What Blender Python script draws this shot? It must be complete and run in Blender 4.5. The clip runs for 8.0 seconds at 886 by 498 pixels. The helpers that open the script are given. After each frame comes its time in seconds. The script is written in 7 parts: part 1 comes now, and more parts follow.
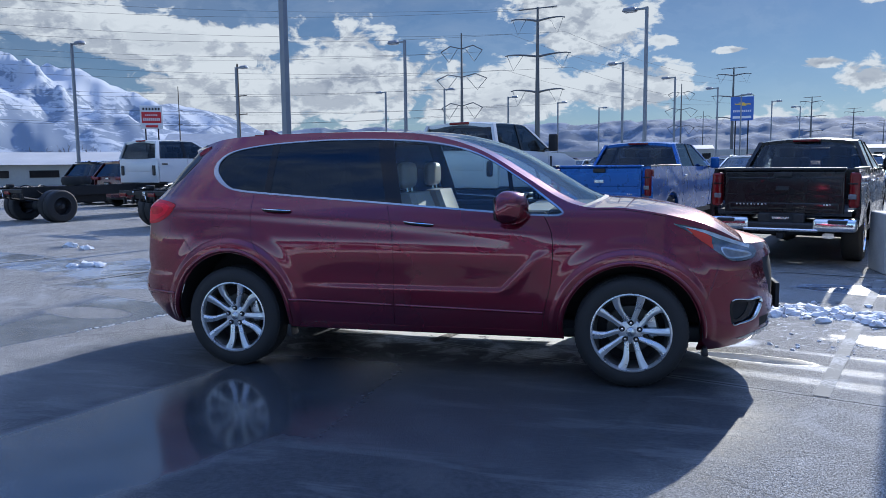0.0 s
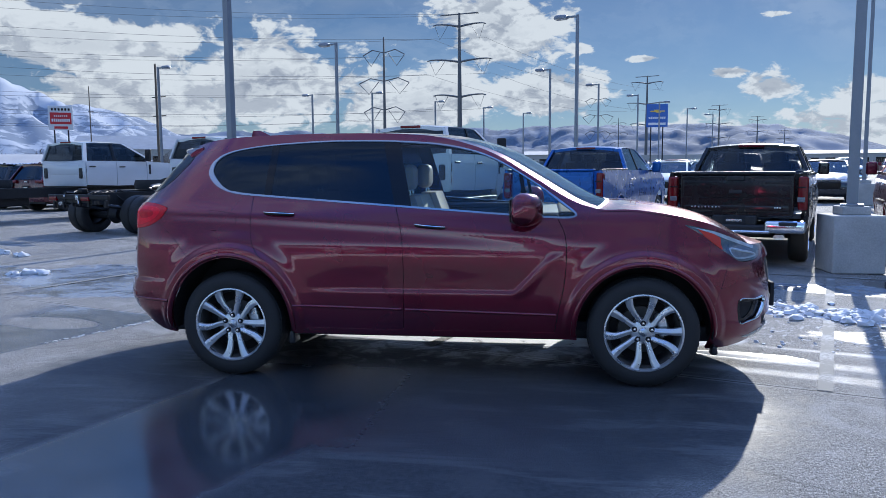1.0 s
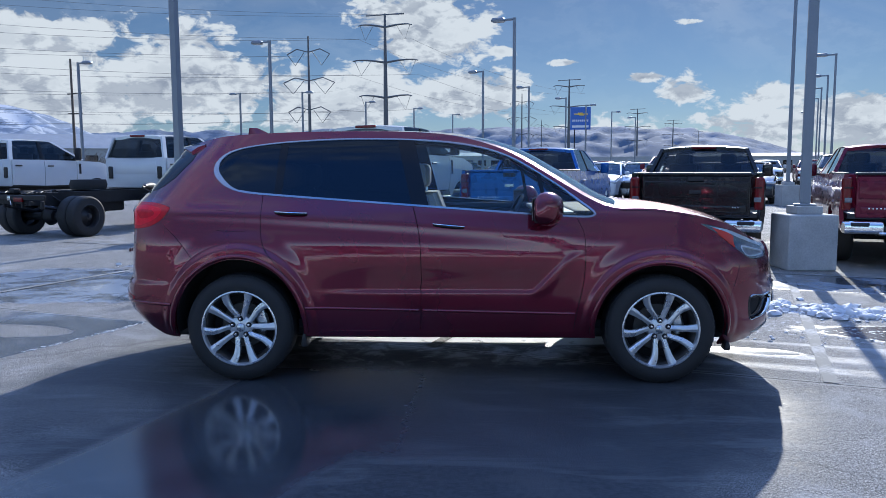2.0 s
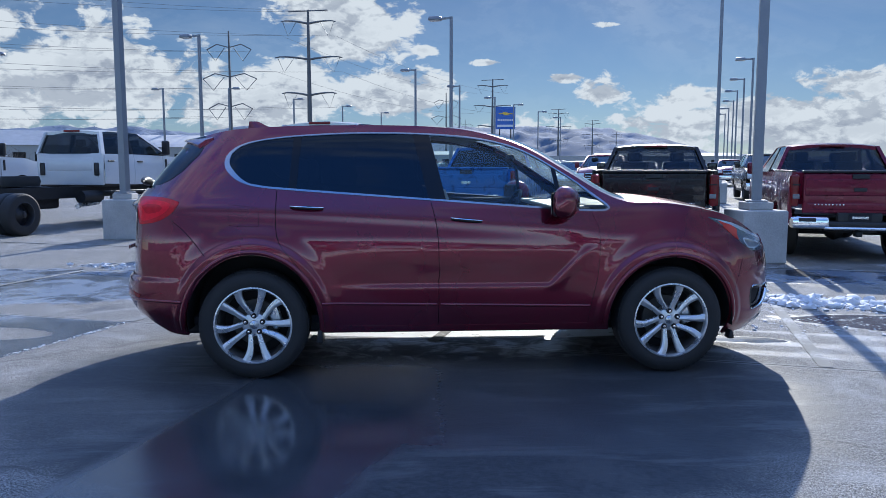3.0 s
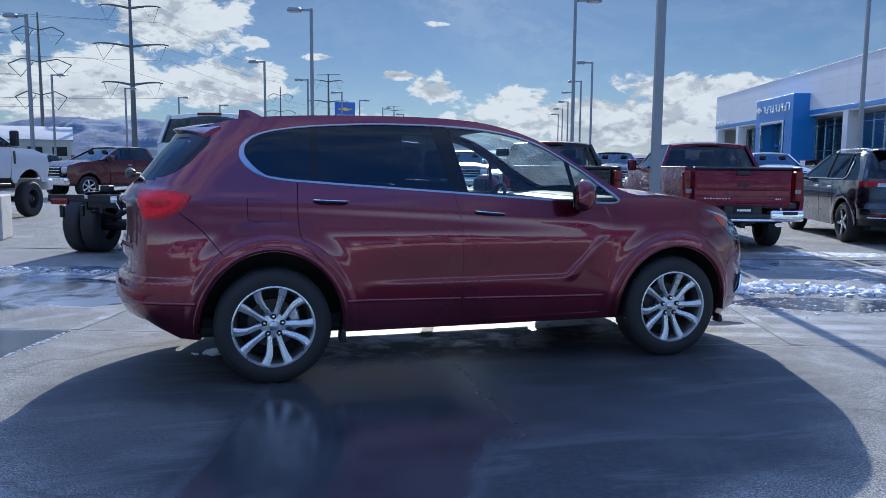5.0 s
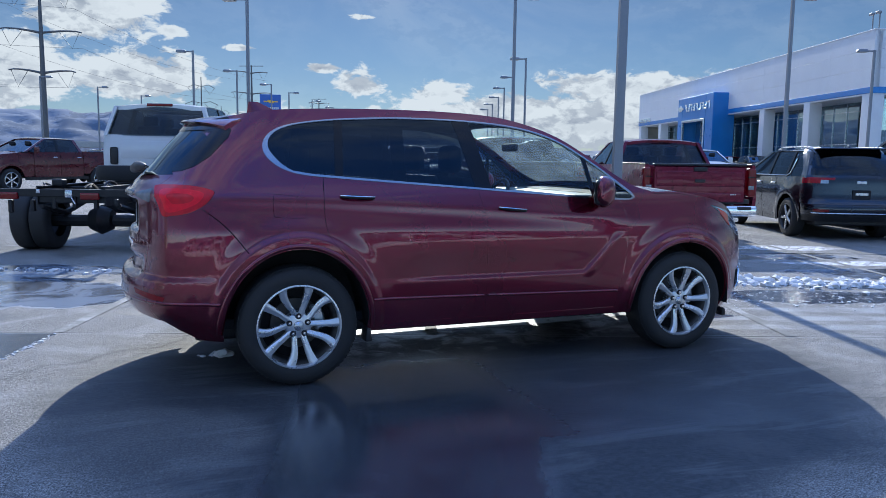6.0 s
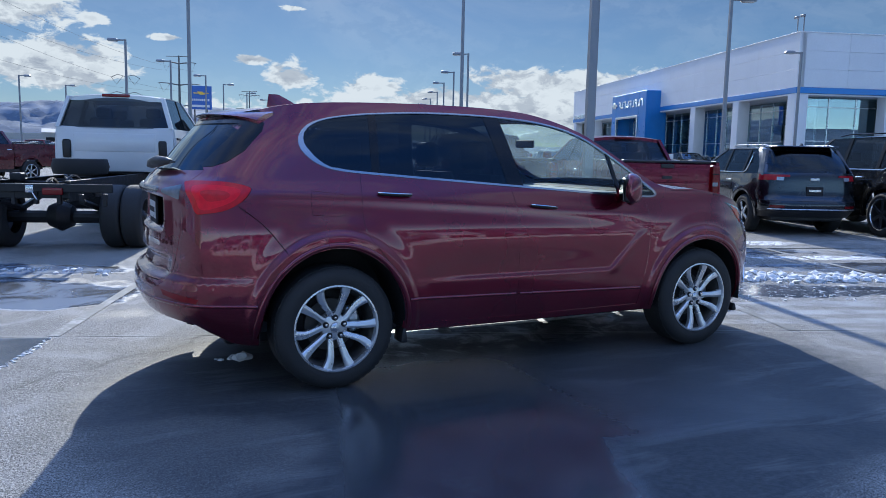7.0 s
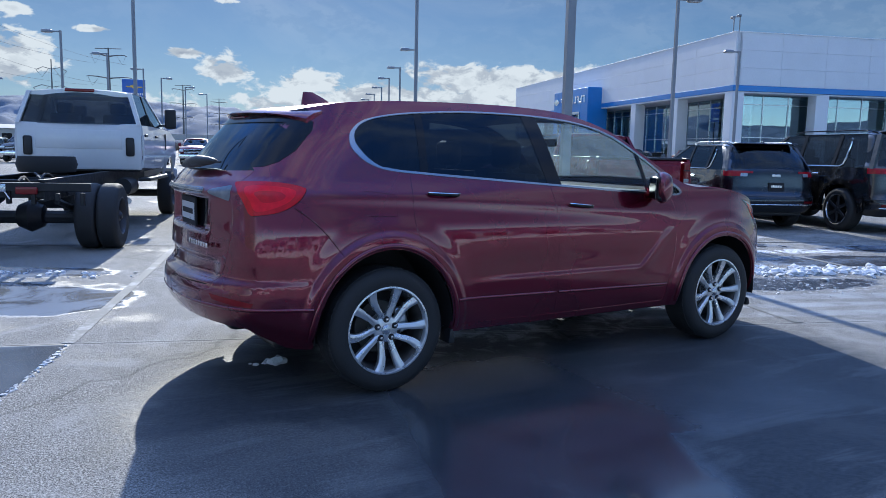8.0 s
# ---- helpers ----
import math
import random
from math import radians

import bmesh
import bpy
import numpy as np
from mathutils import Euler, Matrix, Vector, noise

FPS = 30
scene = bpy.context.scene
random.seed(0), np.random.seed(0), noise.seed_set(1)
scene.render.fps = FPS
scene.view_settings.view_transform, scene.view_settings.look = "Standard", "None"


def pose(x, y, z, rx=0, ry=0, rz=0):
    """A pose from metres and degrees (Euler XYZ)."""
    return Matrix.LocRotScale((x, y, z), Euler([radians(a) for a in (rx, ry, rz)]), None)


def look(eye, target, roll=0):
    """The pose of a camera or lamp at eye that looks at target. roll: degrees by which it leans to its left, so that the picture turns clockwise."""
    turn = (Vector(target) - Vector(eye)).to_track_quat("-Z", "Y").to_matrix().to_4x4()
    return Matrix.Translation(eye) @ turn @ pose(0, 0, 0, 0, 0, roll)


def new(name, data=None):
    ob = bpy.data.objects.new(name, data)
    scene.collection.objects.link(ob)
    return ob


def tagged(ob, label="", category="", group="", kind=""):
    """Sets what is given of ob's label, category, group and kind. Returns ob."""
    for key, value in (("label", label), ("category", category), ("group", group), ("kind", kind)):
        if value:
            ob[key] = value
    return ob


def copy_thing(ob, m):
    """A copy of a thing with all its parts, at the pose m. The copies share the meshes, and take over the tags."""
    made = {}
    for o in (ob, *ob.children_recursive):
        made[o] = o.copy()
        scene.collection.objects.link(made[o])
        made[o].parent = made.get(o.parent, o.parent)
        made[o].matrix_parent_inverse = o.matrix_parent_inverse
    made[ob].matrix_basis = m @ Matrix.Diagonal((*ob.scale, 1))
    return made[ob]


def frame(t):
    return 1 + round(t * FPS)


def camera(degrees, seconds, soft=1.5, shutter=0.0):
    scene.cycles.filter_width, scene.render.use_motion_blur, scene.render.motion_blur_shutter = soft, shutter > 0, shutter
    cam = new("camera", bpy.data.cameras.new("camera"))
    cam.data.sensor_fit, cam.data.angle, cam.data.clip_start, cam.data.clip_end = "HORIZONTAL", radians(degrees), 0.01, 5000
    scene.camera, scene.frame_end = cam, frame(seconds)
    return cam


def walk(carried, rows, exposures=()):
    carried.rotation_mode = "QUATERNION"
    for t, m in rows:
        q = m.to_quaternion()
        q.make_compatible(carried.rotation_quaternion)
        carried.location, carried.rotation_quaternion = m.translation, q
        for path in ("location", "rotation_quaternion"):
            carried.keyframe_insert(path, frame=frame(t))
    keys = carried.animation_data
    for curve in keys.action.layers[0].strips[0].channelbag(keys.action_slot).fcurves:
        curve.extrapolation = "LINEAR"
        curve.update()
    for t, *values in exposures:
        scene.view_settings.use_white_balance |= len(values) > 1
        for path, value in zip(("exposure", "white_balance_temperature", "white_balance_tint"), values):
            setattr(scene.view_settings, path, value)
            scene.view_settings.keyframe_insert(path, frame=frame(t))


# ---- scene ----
# ---------------- camera ----------------
cam = camera(60.6, 8.0, soft=0.75)
PATH = [
    (0, (1.34, -5.714, 1.423), (0.87, -3.783, 1.2), -0.6),
    (0.5, (1.056, -5.751, 1.403), (0.687, -3.798, 1.185), -0.5),
    (1, (0.755, -5.766, 1.414), (0.486, -3.795, 1.2), -0.4),
    (2.5, (-0.156, -5.764, 1.391), (-0.131, -3.775, 1.178), -0.1),
    (3, (-0.458, -5.778, 1.376), (-0.332, -3.793, 1.16), 0.0),
    (3.5, (-0.747, -5.756, 1.363), (-0.515, -3.783, 1.147), 0.2),
    (4, (-1.039, -5.682, 1.367), (-0.699, -3.723, 1.147), 0.2),
    (4.5, (-1.35, -5.622, 1.35), (-0.903, -3.685, 1.129), 0.3),
    (6, (-2.21, -5.267, 1.35), (-1.477, -3.421, 1.113), 0.8),
    (6.5, (-2.512, -5.125, 1.362), (-1.696, -3.316, 1.12), 1.1),
    (7, (-2.739, -4.927, 1.35), (-1.846, -3.154, 1.102), 1.2),
    (7.5, (-2.981, -4.768, 1.349), (-2.019, -3.032, 1.097), 1.2),
    (8, (-3.28, -4.6, 1.359), (-2.249, -2.905, 1.103), 1.2),
]
walk(cam, [(t, look(eye, aim, roll)) for t, eye, aim, roll in PATH], [(0, 0.60, 5700, 8), (4, 0.65, 5680, 7), (8, 0.71, 5700, 6)])

# ---------------- daylight ----------------
SUN_EL = radians(25)
SUN_DIR = Vector((0.306 * math.cos(SUN_EL), 0.952 * math.cos(SUN_EL), math.sin(SUN_EL)))
sun_data = bpy.data.lights.new("sun", "SUN")
sun_data.energy, sun_data.angle, sun_data.color = 4.0, radians(0.55), (1.0, 0.91, 0.78)
sun = new("sun", sun_data)
sun.matrix_world = look(SUN_DIR * 100, (0, 0, 0))

world = bpy.data.worlds.new("winter_sky")
scene.world = world
world.use_nodes = True
wt = world.node_tree
wt.nodes.clear()


def wnode(kind, **settings):
    n = wt.nodes.new(kind)
    for k, v in settings.items():
        n.inputs[k].default_value = v
    return n


def wmath(op, a, b=None, c=None):
    n = wt.nodes.new("ShaderNodeMath")
    n.operation = op
    for i, v in enumerate((a, b, c)):
        if v is None:
            continue
        if isinstance(v, (int, float)):
            n.inputs[i].default_value = v
        else:
            wt.links.new(v, n.inputs[i])
    return n.outputs[0]


def wrange(v, a, b, c=0.0, d=1.0):
    n = wt.nodes.new("ShaderNodeMapRange")
    n.interpolation_type = "SMOOTHSTEP"
    wt.links.new(v, n.inputs[0])
    for i, q in enumerate((a, b, c, d)):
        n.inputs[i + 1].default_value = q
    return n.outputs[0]


sky = wt.nodes.new("ShaderNodeTexSky")
sky.sky_type, sky.sun_disc = "NISHITA", False
sky.sun_elevation, sky.sun_rotation = SUN_EL, math.atan2(0.306, 0.952)
sky.altitude, sky.air_density, sky.dust_density, sky.ozone_density = 1400, 1.0, 0.25, 2.5
coord = wt.nodes.new("ShaderNodeTexCoord")
sep = wt.nodes.new("ShaderNodeSeparateXYZ")
wt.links.new(coord.outputs["Generated"], sep.inputs[0])
# cumulus: noise on the sky's dome, flattened upwards
dome = wt.nodes.new("ShaderNodeVectorMath")
dome.operation = "MULTIPLY"
wt.links.new(coord.outputs["Generated"], dome.inputs[0])
dome.inputs[1].default_value = (1.0, 1.0, 1.9)
shifted = wt.nodes.new("ShaderNodeVectorMath")
shifted.operation = "ADD"
wt.links.new(dome.outputs[0], shifted.inputs[0])
shifted.inputs[1].default_value = (0.006, 0.012, 0.045)


def cloud_noise(vec):
    n = wnode("ShaderNodeTexNoise", Scale=9.0, Detail=12.0, Roughness=0.58, Distortion=0.25)
    wt.links.new(vec, n.inputs["Vector"])
    puff = wnode("ShaderNodeTexNoise", Scale=34.0, Detail=9.0, Roughness=0.62, Distortion=0.5)
    wt.links.new(vec, puff.inputs["Vector"])
    return wmath("ADD", wmath("MULTIPLY", n.outputs["Fac"], .60), wmath("MULTIPLY", puff.outputs["Fac"], .40))


here, above = cloud_noise(dome.outputs[0]), cloud_noise(shifted.outputs[0])
veil = wnode("ShaderNodeTexNoise", Scale=2.2, Detail=7.0, Roughness=0.6, Distortion=1.2)
wt.links.new(dome.outputs[0], veil.inputs["Vector"])
# cumulus banks: bearing, height, half width and half height in degrees
BANKS = ((15.1, 5.3, 1.6, .95), (21.8, 4.8, 2.2, .9), (-.8, 5.5, 3.6, 1.5), (-3.6, 10.4, 4.6, 2.9), (-7.2, 5.6, 2.6, 2.0), (-20.7, 5.9, 5.5, 3.2), (12.6, 6.4, 1.1, .3), (2.2, 8.5, .8, .3),
         (6.7, 7.6, 1.1, .22), (15.5, 10.1, 1.1, .25), (29.5, 2.6, 14.0, 1.9), (36.0, 5.2, 7.0, 1.2), (-32.0, 8.6, 7.6, 1.9), (-28.8, 4.6, 8.0, 2.5), (-18.5, 6.1, 5.0, 2.7), (-10.8, 4.6, 5.0, 2.6),
         (-40.0, 9.2, 5.5, 1.3), (2.0, 5.0, 1.0, .7), (26.5, 3.6, 7.0, 1.2), (45.0, 3.0, 12.0, 2.2), (9.0, 2.2, 7.0, .7), (-46.0, 11.0, 9.0, 2.0), (-58.0, 8.0, 12.0, 4.0), (-16.0, 15.0, 8.0, .8),
         (-75.0, 12.0, 14.0, 6.0))
bank = -1.2
for az, el, rx, rz in BANKS:
    ca, sa, ce, se = math.cos(radians(az)), math.sin(radians(az)), math.cos(radians(el)), math.sin(radians(el))
    dot = wt.nodes.new("ShaderNodeVectorMath")
    dot.operation = "DOT_PRODUCT"
    wt.links.new(coord.outputs["Generated"], dot.inputs[0])
    dot.inputs[1].default_value = (ca, -sa, 0.0)
    ahead = wt.nodes.new("ShaderNodeVectorMath")
    ahead.operation = "DOT_PRODUCT"
    wt.links.new(coord.outputs["Generated"], ahead.inputs[0])
    ahead.inputs[1].default_value = (sa, ca, 0.0)
    dx = wmath("DIVIDE", dot.outputs["Value"], radians(rx) * ce)
    dz = wmath("DIVIDE", wmath("SUBTRACT", sep.outputs[2], se), radians(rz))
    r = wmath("SQRT", wmath("ADD", wmath("MULTIPLY", dx, dx), wmath("MULTIPLY", dz, dz)))
    r = wmath("ADD", r, wrange(ahead.outputs["Value"], 0.2, 0.0, 0.0, 9.0))
    bank = wmath("MAXIMUM", bank, wmath("SUBTRACT", 1.0, r))
# thin high cloud goes on behind the camera and overhead
dens = wmath("ADD", wmath("MULTIPLY", bank, 1.0), wmath("MULTIPLY", wmath("SUBTRACT", here, 0.475), 5.6))
cloud = wrange(dens, -0.14, 0.26)
high = wrange(sep.outputs[2], 0.12, 0.42, 0.15, 0.52)
thin = wmath("MULTIPLY", wrange(veil.outputs["Fac"], 0.36, 0.68), high)
cloud = wmath("MAXIMUM", cloud, thin)
thick = wmath("ADD", wrange(dens, 0.35, 1.5, 0.0, 0.45), wrange(wmath("SUBTRACT", above, here), -0.05, 0.07, -0.20, 0.60))
tone = wt.nodes.new("ShaderNodeMix")
tone.data_type = "RGBA"
wt.links.new(thick, tone.inputs["Factor"])
tone.inputs["A"].default_value = (5.9, 5.9, 5.75, 1)
tone.inputs["B"].default_value = (2.5, 2.7, 3.1, 1)
mixed = wt.nodes.new("ShaderNodeMix")
mixed.data_type = "RGBA"
wt.links.new(cloud, mixed.inputs["Factor"])
deep = wt.nodes.new("ShaderNodeMix")
deep.data_type, deep.blend_type = "RGBA", "MULTIPLY"
deep.inputs["Factor"].default_value = 1
wt.links.new(sky.outputs[0], deep.inputs["A"])
# out of view, the upper sky is raised in blue to fill shade
lift = wt.nodes.new("ShaderNodeMix")
lift.data_type = "RGBA"
wt.links.new(wrange(sep.outputs[2], 0.20, 0.75), lift.inputs["Factor"])
# low sky behind the camera, unseen, brightened to fill the car's shaded side
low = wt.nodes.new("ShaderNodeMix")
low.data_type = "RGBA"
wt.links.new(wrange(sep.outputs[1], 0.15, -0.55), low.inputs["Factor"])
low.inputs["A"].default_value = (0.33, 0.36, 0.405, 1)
low_fill = wt.nodes.new("ShaderNodeMix")
low_fill.data_type = "RGBA"
wt.links.new(wrange(sep.outputs[2], 0.03, 0.22), low_fill.inputs["Factor"])
low_fill.inputs["A"].default_value = (1.7, 1.75, 1.8, 1)
low_fill.inputs["B"].default_value = (.42, .47, .54, 1)
wt.links.new(low_fill.outputs["Result"], low.inputs["B"])
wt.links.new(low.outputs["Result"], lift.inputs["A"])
lift.inputs["B"].default_value = (1.20, 1.60, 2.25, 1)
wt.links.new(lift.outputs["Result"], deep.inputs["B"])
wt.links.new(deep.outputs["Result"], mixed.inputs["A"])
wt.links.new(tone.outputs["Result"], mixed.inputs["B"])
bg = wt.nodes.new("ShaderNodeBackground")
bg.inputs["Strength"].default_value = 0.08
wt.links.new(mixed.outputs["Result"], bg.inputs["Color"])
# unseen upper sky strengthened as fill for the shaded ground and car
wt.links.new(wrange(sep.outputs[2], 0.22, 0.80, 0.08, 0.165), bg.inputs["Strength"])
wout = wt.nodes.new("ShaderNodeOutputWorld")
wt.links.new(bg.outputs[0], wout.inputs[0])

# ---------------- materials ----------------
def material(name, color, rough=0.5, metal=0.0, coat=0.0, vary=0.12, scale=6.0, bump=0.0, bump_scale=80.0,
             rough_vary=0.08, flake=0.0, emission=None, specular=0.5):
    """A node material with colour and roughness that vary at two scales, and fine relief."""
    m = bpy.data.materials.new(name)
    m.use_nodes = True
    nt = m.node_tree
    b = nt.nodes["Principled BSDF"]
    co = nt.nodes.new("ShaderNodeTexCoord")
    n1 = nt.nodes.new("ShaderNodeTexNoise")
    n1.inputs["Scale"].default_value, n1.inputs["Detail"].default_value = scale, 5
    nt.links.new(co.outputs["Object"], n1.inputs["Vector"])
    n2 = nt.nodes.new("ShaderNodeTexNoise")
    n2.inputs["Scale"].default_value, n2.inputs["Detail"].default_value = scale * 14, 3
    nt.links.new(co.outputs["Object"], n2.inputs["Vector"])
    add = nt.nodes.new("ShaderNodeMath")
    add.operation = "MULTIPLY_ADD"
    nt.links.new(n2.outputs["Fac"], add.inputs[0])
    add.inputs[1].default_value = 0.5
    nt.links.new(n1.outputs["Fac"], add.inputs[2])
    ramp = nt.nodes.new("ShaderNodeMapRange")
    nt.links.new(add.outputs[0], ramp.inputs[0])
    ramp.inputs[1].default_value, ramp.inputs[2].default_value = 0.45, 1.05
    ramp.inputs[3].default_value, ramp.inputs[4].default_value = 1 - vary, 1 + vary
    mul = nt.nodes.new("ShaderNodeMix")
    mul.data_type, mul.blend_type = "RGBA", "MULTIPLY"
    mul.inputs["Factor"].default_value = 1
    mul.inputs["A"].default_value = (*color, 1)
    nt.links.new(ramp.outputs[0], mul.inputs["B"])
    nt.links.new(mul.outputs["Result"], b.inputs["Base Color"])
    rr = nt.nodes.new("ShaderNodeMapRange")
    nt.links.new(n1.outputs["Fac"], rr.inputs[0])
    rr.inputs[1].default_value, rr.inputs[2].default_value = 0.3, 0.7
    rr.inputs[3].default_value, rr.inputs[4].default_value = max(0.01, rough - rough_vary), min(1, rough + rough_vary)
    nt.links.new(rr.outputs[0], b.inputs["Roughness"])
    b.inputs["Metallic"].default_value = metal
    b.inputs["Specular IOR Level"].default_value = specular
    if coat:
        b.inputs["Coat Weight"].default_value, b.inputs["Coat Roughness"].default_value = coat, 0.03
    if bump:
        nb = nt.nodes.new("ShaderNodeTexNoise")
        nb.inputs["Scale"].default_value, nb.inputs["Detail"].default_value = bump_scale, 4
        nt.links.new(co.outputs["Object"], nb.inputs["Vector"])
        bp = nt.nodes.new("ShaderNodeBump")
        bp.inputs["Strength"].default_value, bp.inputs["Distance"].default_value = bump, 0.01
        nt.links.new(nb.outputs["Fac"], bp.inputs["Height"])
        nt.links.new(bp.outputs[0], b.inputs["Normal"])
    if flake:
        vo = nt.nodes.new("ShaderNodeTexVoronoi")
        vo.inputs["Scale"].default_value = 900
        nt.links.new(co.outputs["Object"], vo.inputs["Vector"])
        bp = nt.nodes.new("ShaderNodeBump")
        bp.inputs["Strength"].default_value, bp.inputs["Distance"].default_value = flake, 0.001
        nt.links.new(vo.outputs["Distance"], bp.inputs["Height"])
        nt.links.new(bp.outputs[0], b.inputs["Normal"])
    if emission:
        b.inputs["Emission Color"].default_value, b.inputs["Emission Strength"].default_value = (*color, 1), emission
    return m


def glass(name, tint, ior=1.5, rough=0.0, glare_film=0.0):
    """A thin pane: it lets tinted light through and mirrors by Fresnel; the last share is a pale film standing in for
    sun glare.
    """
    m = bpy.data.materials.new(name)
    m.use_nodes = True
    nt = m.node_tree
    nt.nodes.clear()
    tr = nt.nodes.new("ShaderNodeBsdfTransparent")
    tr.inputs[0].default_value = (*tint, 1)
    gl = nt.nodes.new("ShaderNodeBsdfGlossy")
    gl.inputs["Roughness"].default_value = rough
    gl.inputs["Color"].default_value = (0.72, 0.86, 1.0, 1)
    lw = nt.nodes.new("ShaderNodeLayerWeight")
    lw.inputs["Blend"].default_value = 0.5
    pw = nt.nodes.new("ShaderNodeMath")
    pw.operation, pw.inputs[1].default_value = "POWER", 5.0
    nt.links.new(lw.outputs["Facing"], pw.inputs[0])
    fr = nt.nodes.new("ShaderNodeMath")
    fr.operation, fr.inputs[1].default_value, fr.inputs[2].default_value = "MULTIPLY_ADD", 0.93, (ior - 1) ** 2 / (ior + 1) ** 2
    nt.links.new(pw.outputs[0], fr.inputs[0])
    mx = nt.nodes.new("ShaderNodeMixShader")
    out = nt.nodes.new("ShaderNodeOutputMaterial")
    nt.links.new(fr.outputs[0], mx.inputs[0])
    nt.links.new(tr.outputs[0], mx.inputs[1])
    nt.links.new(gl.outputs[0], mx.inputs[2])
    # pale translucent film added to give the pane a look of sun glare
    if glare_film:
        film = nt.nodes.new("ShaderNodeBsdfTranslucent")
        film.inputs[0].default_value = (.80, .86, .82, 1)
        grain = nt.nodes.new("ShaderNodeTexNoise")
        grain.inputs["Scale"].default_value, grain.inputs["Detail"].default_value = 6.0, 6.0
        nt.links.new(nt.nodes.new("ShaderNodeTexCoord").outputs["Object"], grain.inputs["Vector"])
        part_of = nt.nodes.new("ShaderNodeMath")
        part_of.operation, part_of.inputs[1].default_value = "MULTIPLY", glare_film * 2
        nt.links.new(grain.outputs["Fac"], part_of.inputs[0])
        veil_mix = nt.nodes.new("ShaderNodeMixShader")
        nt.links.new(part_of.outputs[0], veil_mix.inputs[0])
        nt.links.new(mx.outputs[0], veil_mix.inputs[1])
        nt.links.new(film.outputs[0], veil_mix.inputs[2])
        mx = veil_mix
    nt.links.new(mx.outputs[0], out.inputs[0])
    return m


M_RED = material("garnet_red_metallic_paint", (0.148, 0.0035, 0.022), 0.28, 0.80, coat=1, vary=0.05, scale=1.5, flake=0.05)
M_RED.node_tree.nodes["Principled BSDF"].inputs["Coat IOR"].default_value = 1.6
M_GLASS_DARK = glass("privacy_glass", (0.032, 0.040, 0.05), 1.47)
M_GLASS = glass("clear_glass", (0.76, 0.85, 0.83))
M_SCREEN = glass("glare_windscreen_glass", (0.72, 0.84, 0.80), glare_film=.10)
M_CHROME = material("chrome", (0.78, 0.79, 0.80), 0.12, 1.0, vary=0.04)
M_SATIN = material("satin_aluminium", (0.62, 0.64, 0.66), 0.28, 0.9, vary=0.08, scale=12)
M_BLACK = material("black_plastic", (0.015, 0.015, 0.017), 0.45, vary=0.3, scale=20, bump=0.1, bump_scale=300)
M_GLOSSBLACK = material("gloss_black_trim", (0.008, 0.008, 0.010), 0.12, vary=0.1, specular=.28)
M_GAP = material("shut_line_shadow_liner", (0.010, 0.009, 0.010), 0.8)
M_RUBBER = material("tyre_rubber", (0.018, 0.018, 0.019), 0.72, vary=0.3, scale=15, bump=0.25, bump_scale=120)
M_RIM = material("silver_alloy", (0.66, 0.67, 0.69), 0.30, 0.75, vary=0.06, scale=10)
M_IRON = material("cast_iron", (0.10, 0.095, 0.09), 0.55, 0.7, vary=0.3, scale=25)
M_TAIL = material("red_lamp_plastic", (0.80, 0.010, 0.028), 0.20, vary=0.15, scale=30, specular=.25)
M_TAILDEEP = material("deep_red_lamp_lens", (0.55, 0.004, 0.014), 0.12, vary=0.2, scale=40, specular=.4)
M_DEEPRED = material("dark_red_reflector", (.20, .003, .010), .16, vary=.2, scale=40, specular=.4)
# near-black, so the colour carries the dark scene this mirror would reflect
M_MIRRORGLASS = material("mirror_glass", (0.05, 0.055, 0.065), 0.04, 1.0, vary=0.05)
M_AMBER = material("amber_reflector", (0.55, 0.035, 0.02), 0.15, coat=.5, vary=0.1)
M_LAMPCLEAR = material("clear_lamp_lens", (0.50, 0.54, 0.60), 0.12, 0.5, coat=1, vary=0.3, scale=25)
M_LEATHER = material("light_grey_leather", (0.27, 0.26, 0.24), 0.5, vary=0.1, scale=8, bump=0.15, bump_scale=150)
M_DARKTRIM = material("dark_cabin_plastic", (0.03, 0.03, 0.033), 0.7, vary=0.2, bump=0.1, bump_scale=200, specular=0.15)
M_PLATE = material("dealer_plate", (0.55, 0.56, 0.58), 0.35, vary=0.1)


# ---------------- mesh tools ----------------
def pchip(xs, ys):
    """A smooth curve through points that does not overshoot."""
    xs, ys = np.array(xs, float), np.array(ys, float)
    h, d = np.diff(xs), np.diff(ys) / np.diff(xs)
    m = np.zeros(len(xs))
    m[0], m[-1] = d[0], d[-1]
    for i in range(1, len(xs) - 1):
        if d[i - 1] * d[i] > 0:
            w1, w2 = 2 * h[i] + h[i - 1], h[i] + 2 * h[i - 1]
            m[i] = (w1 + w2) / (w1 / d[i - 1] + w2 / d[i])

    def f(x):
        x = np.clip(np.asarray(x, float), xs[0], xs[-1])
        i = np.clip(np.searchsorted(xs, x) - 1, 0, len(xs) - 2)
        t = (x - xs[i]) / h[i]
        return ((2 * t ** 3 - 3 * t ** 2 + 1) * ys[i] + (t ** 3 - 2 * t ** 2 + t) * h[i] * m[i]
                + (-2 * t ** 3 + 3 * t ** 2) * ys[i + 1] + (t ** 3 - t ** 2) * h[i] * m[i + 1])
    return f


def weigh_normals(me):
    """Normals that follow the large faces, so that flat sides stay flat beside rounded edges."""
    n = np.zeros((len(me.vertices), 3))
    for f in me.polygons:
        a = np.array(f.normal) * f.area
        for v in f.vertices:
            n[v] += a
    n /= np.linalg.norm(n, axis=1)[:, None] + 1e-12
    me.normals_split_custom_set_from_vertices([tuple(q) for q in n])


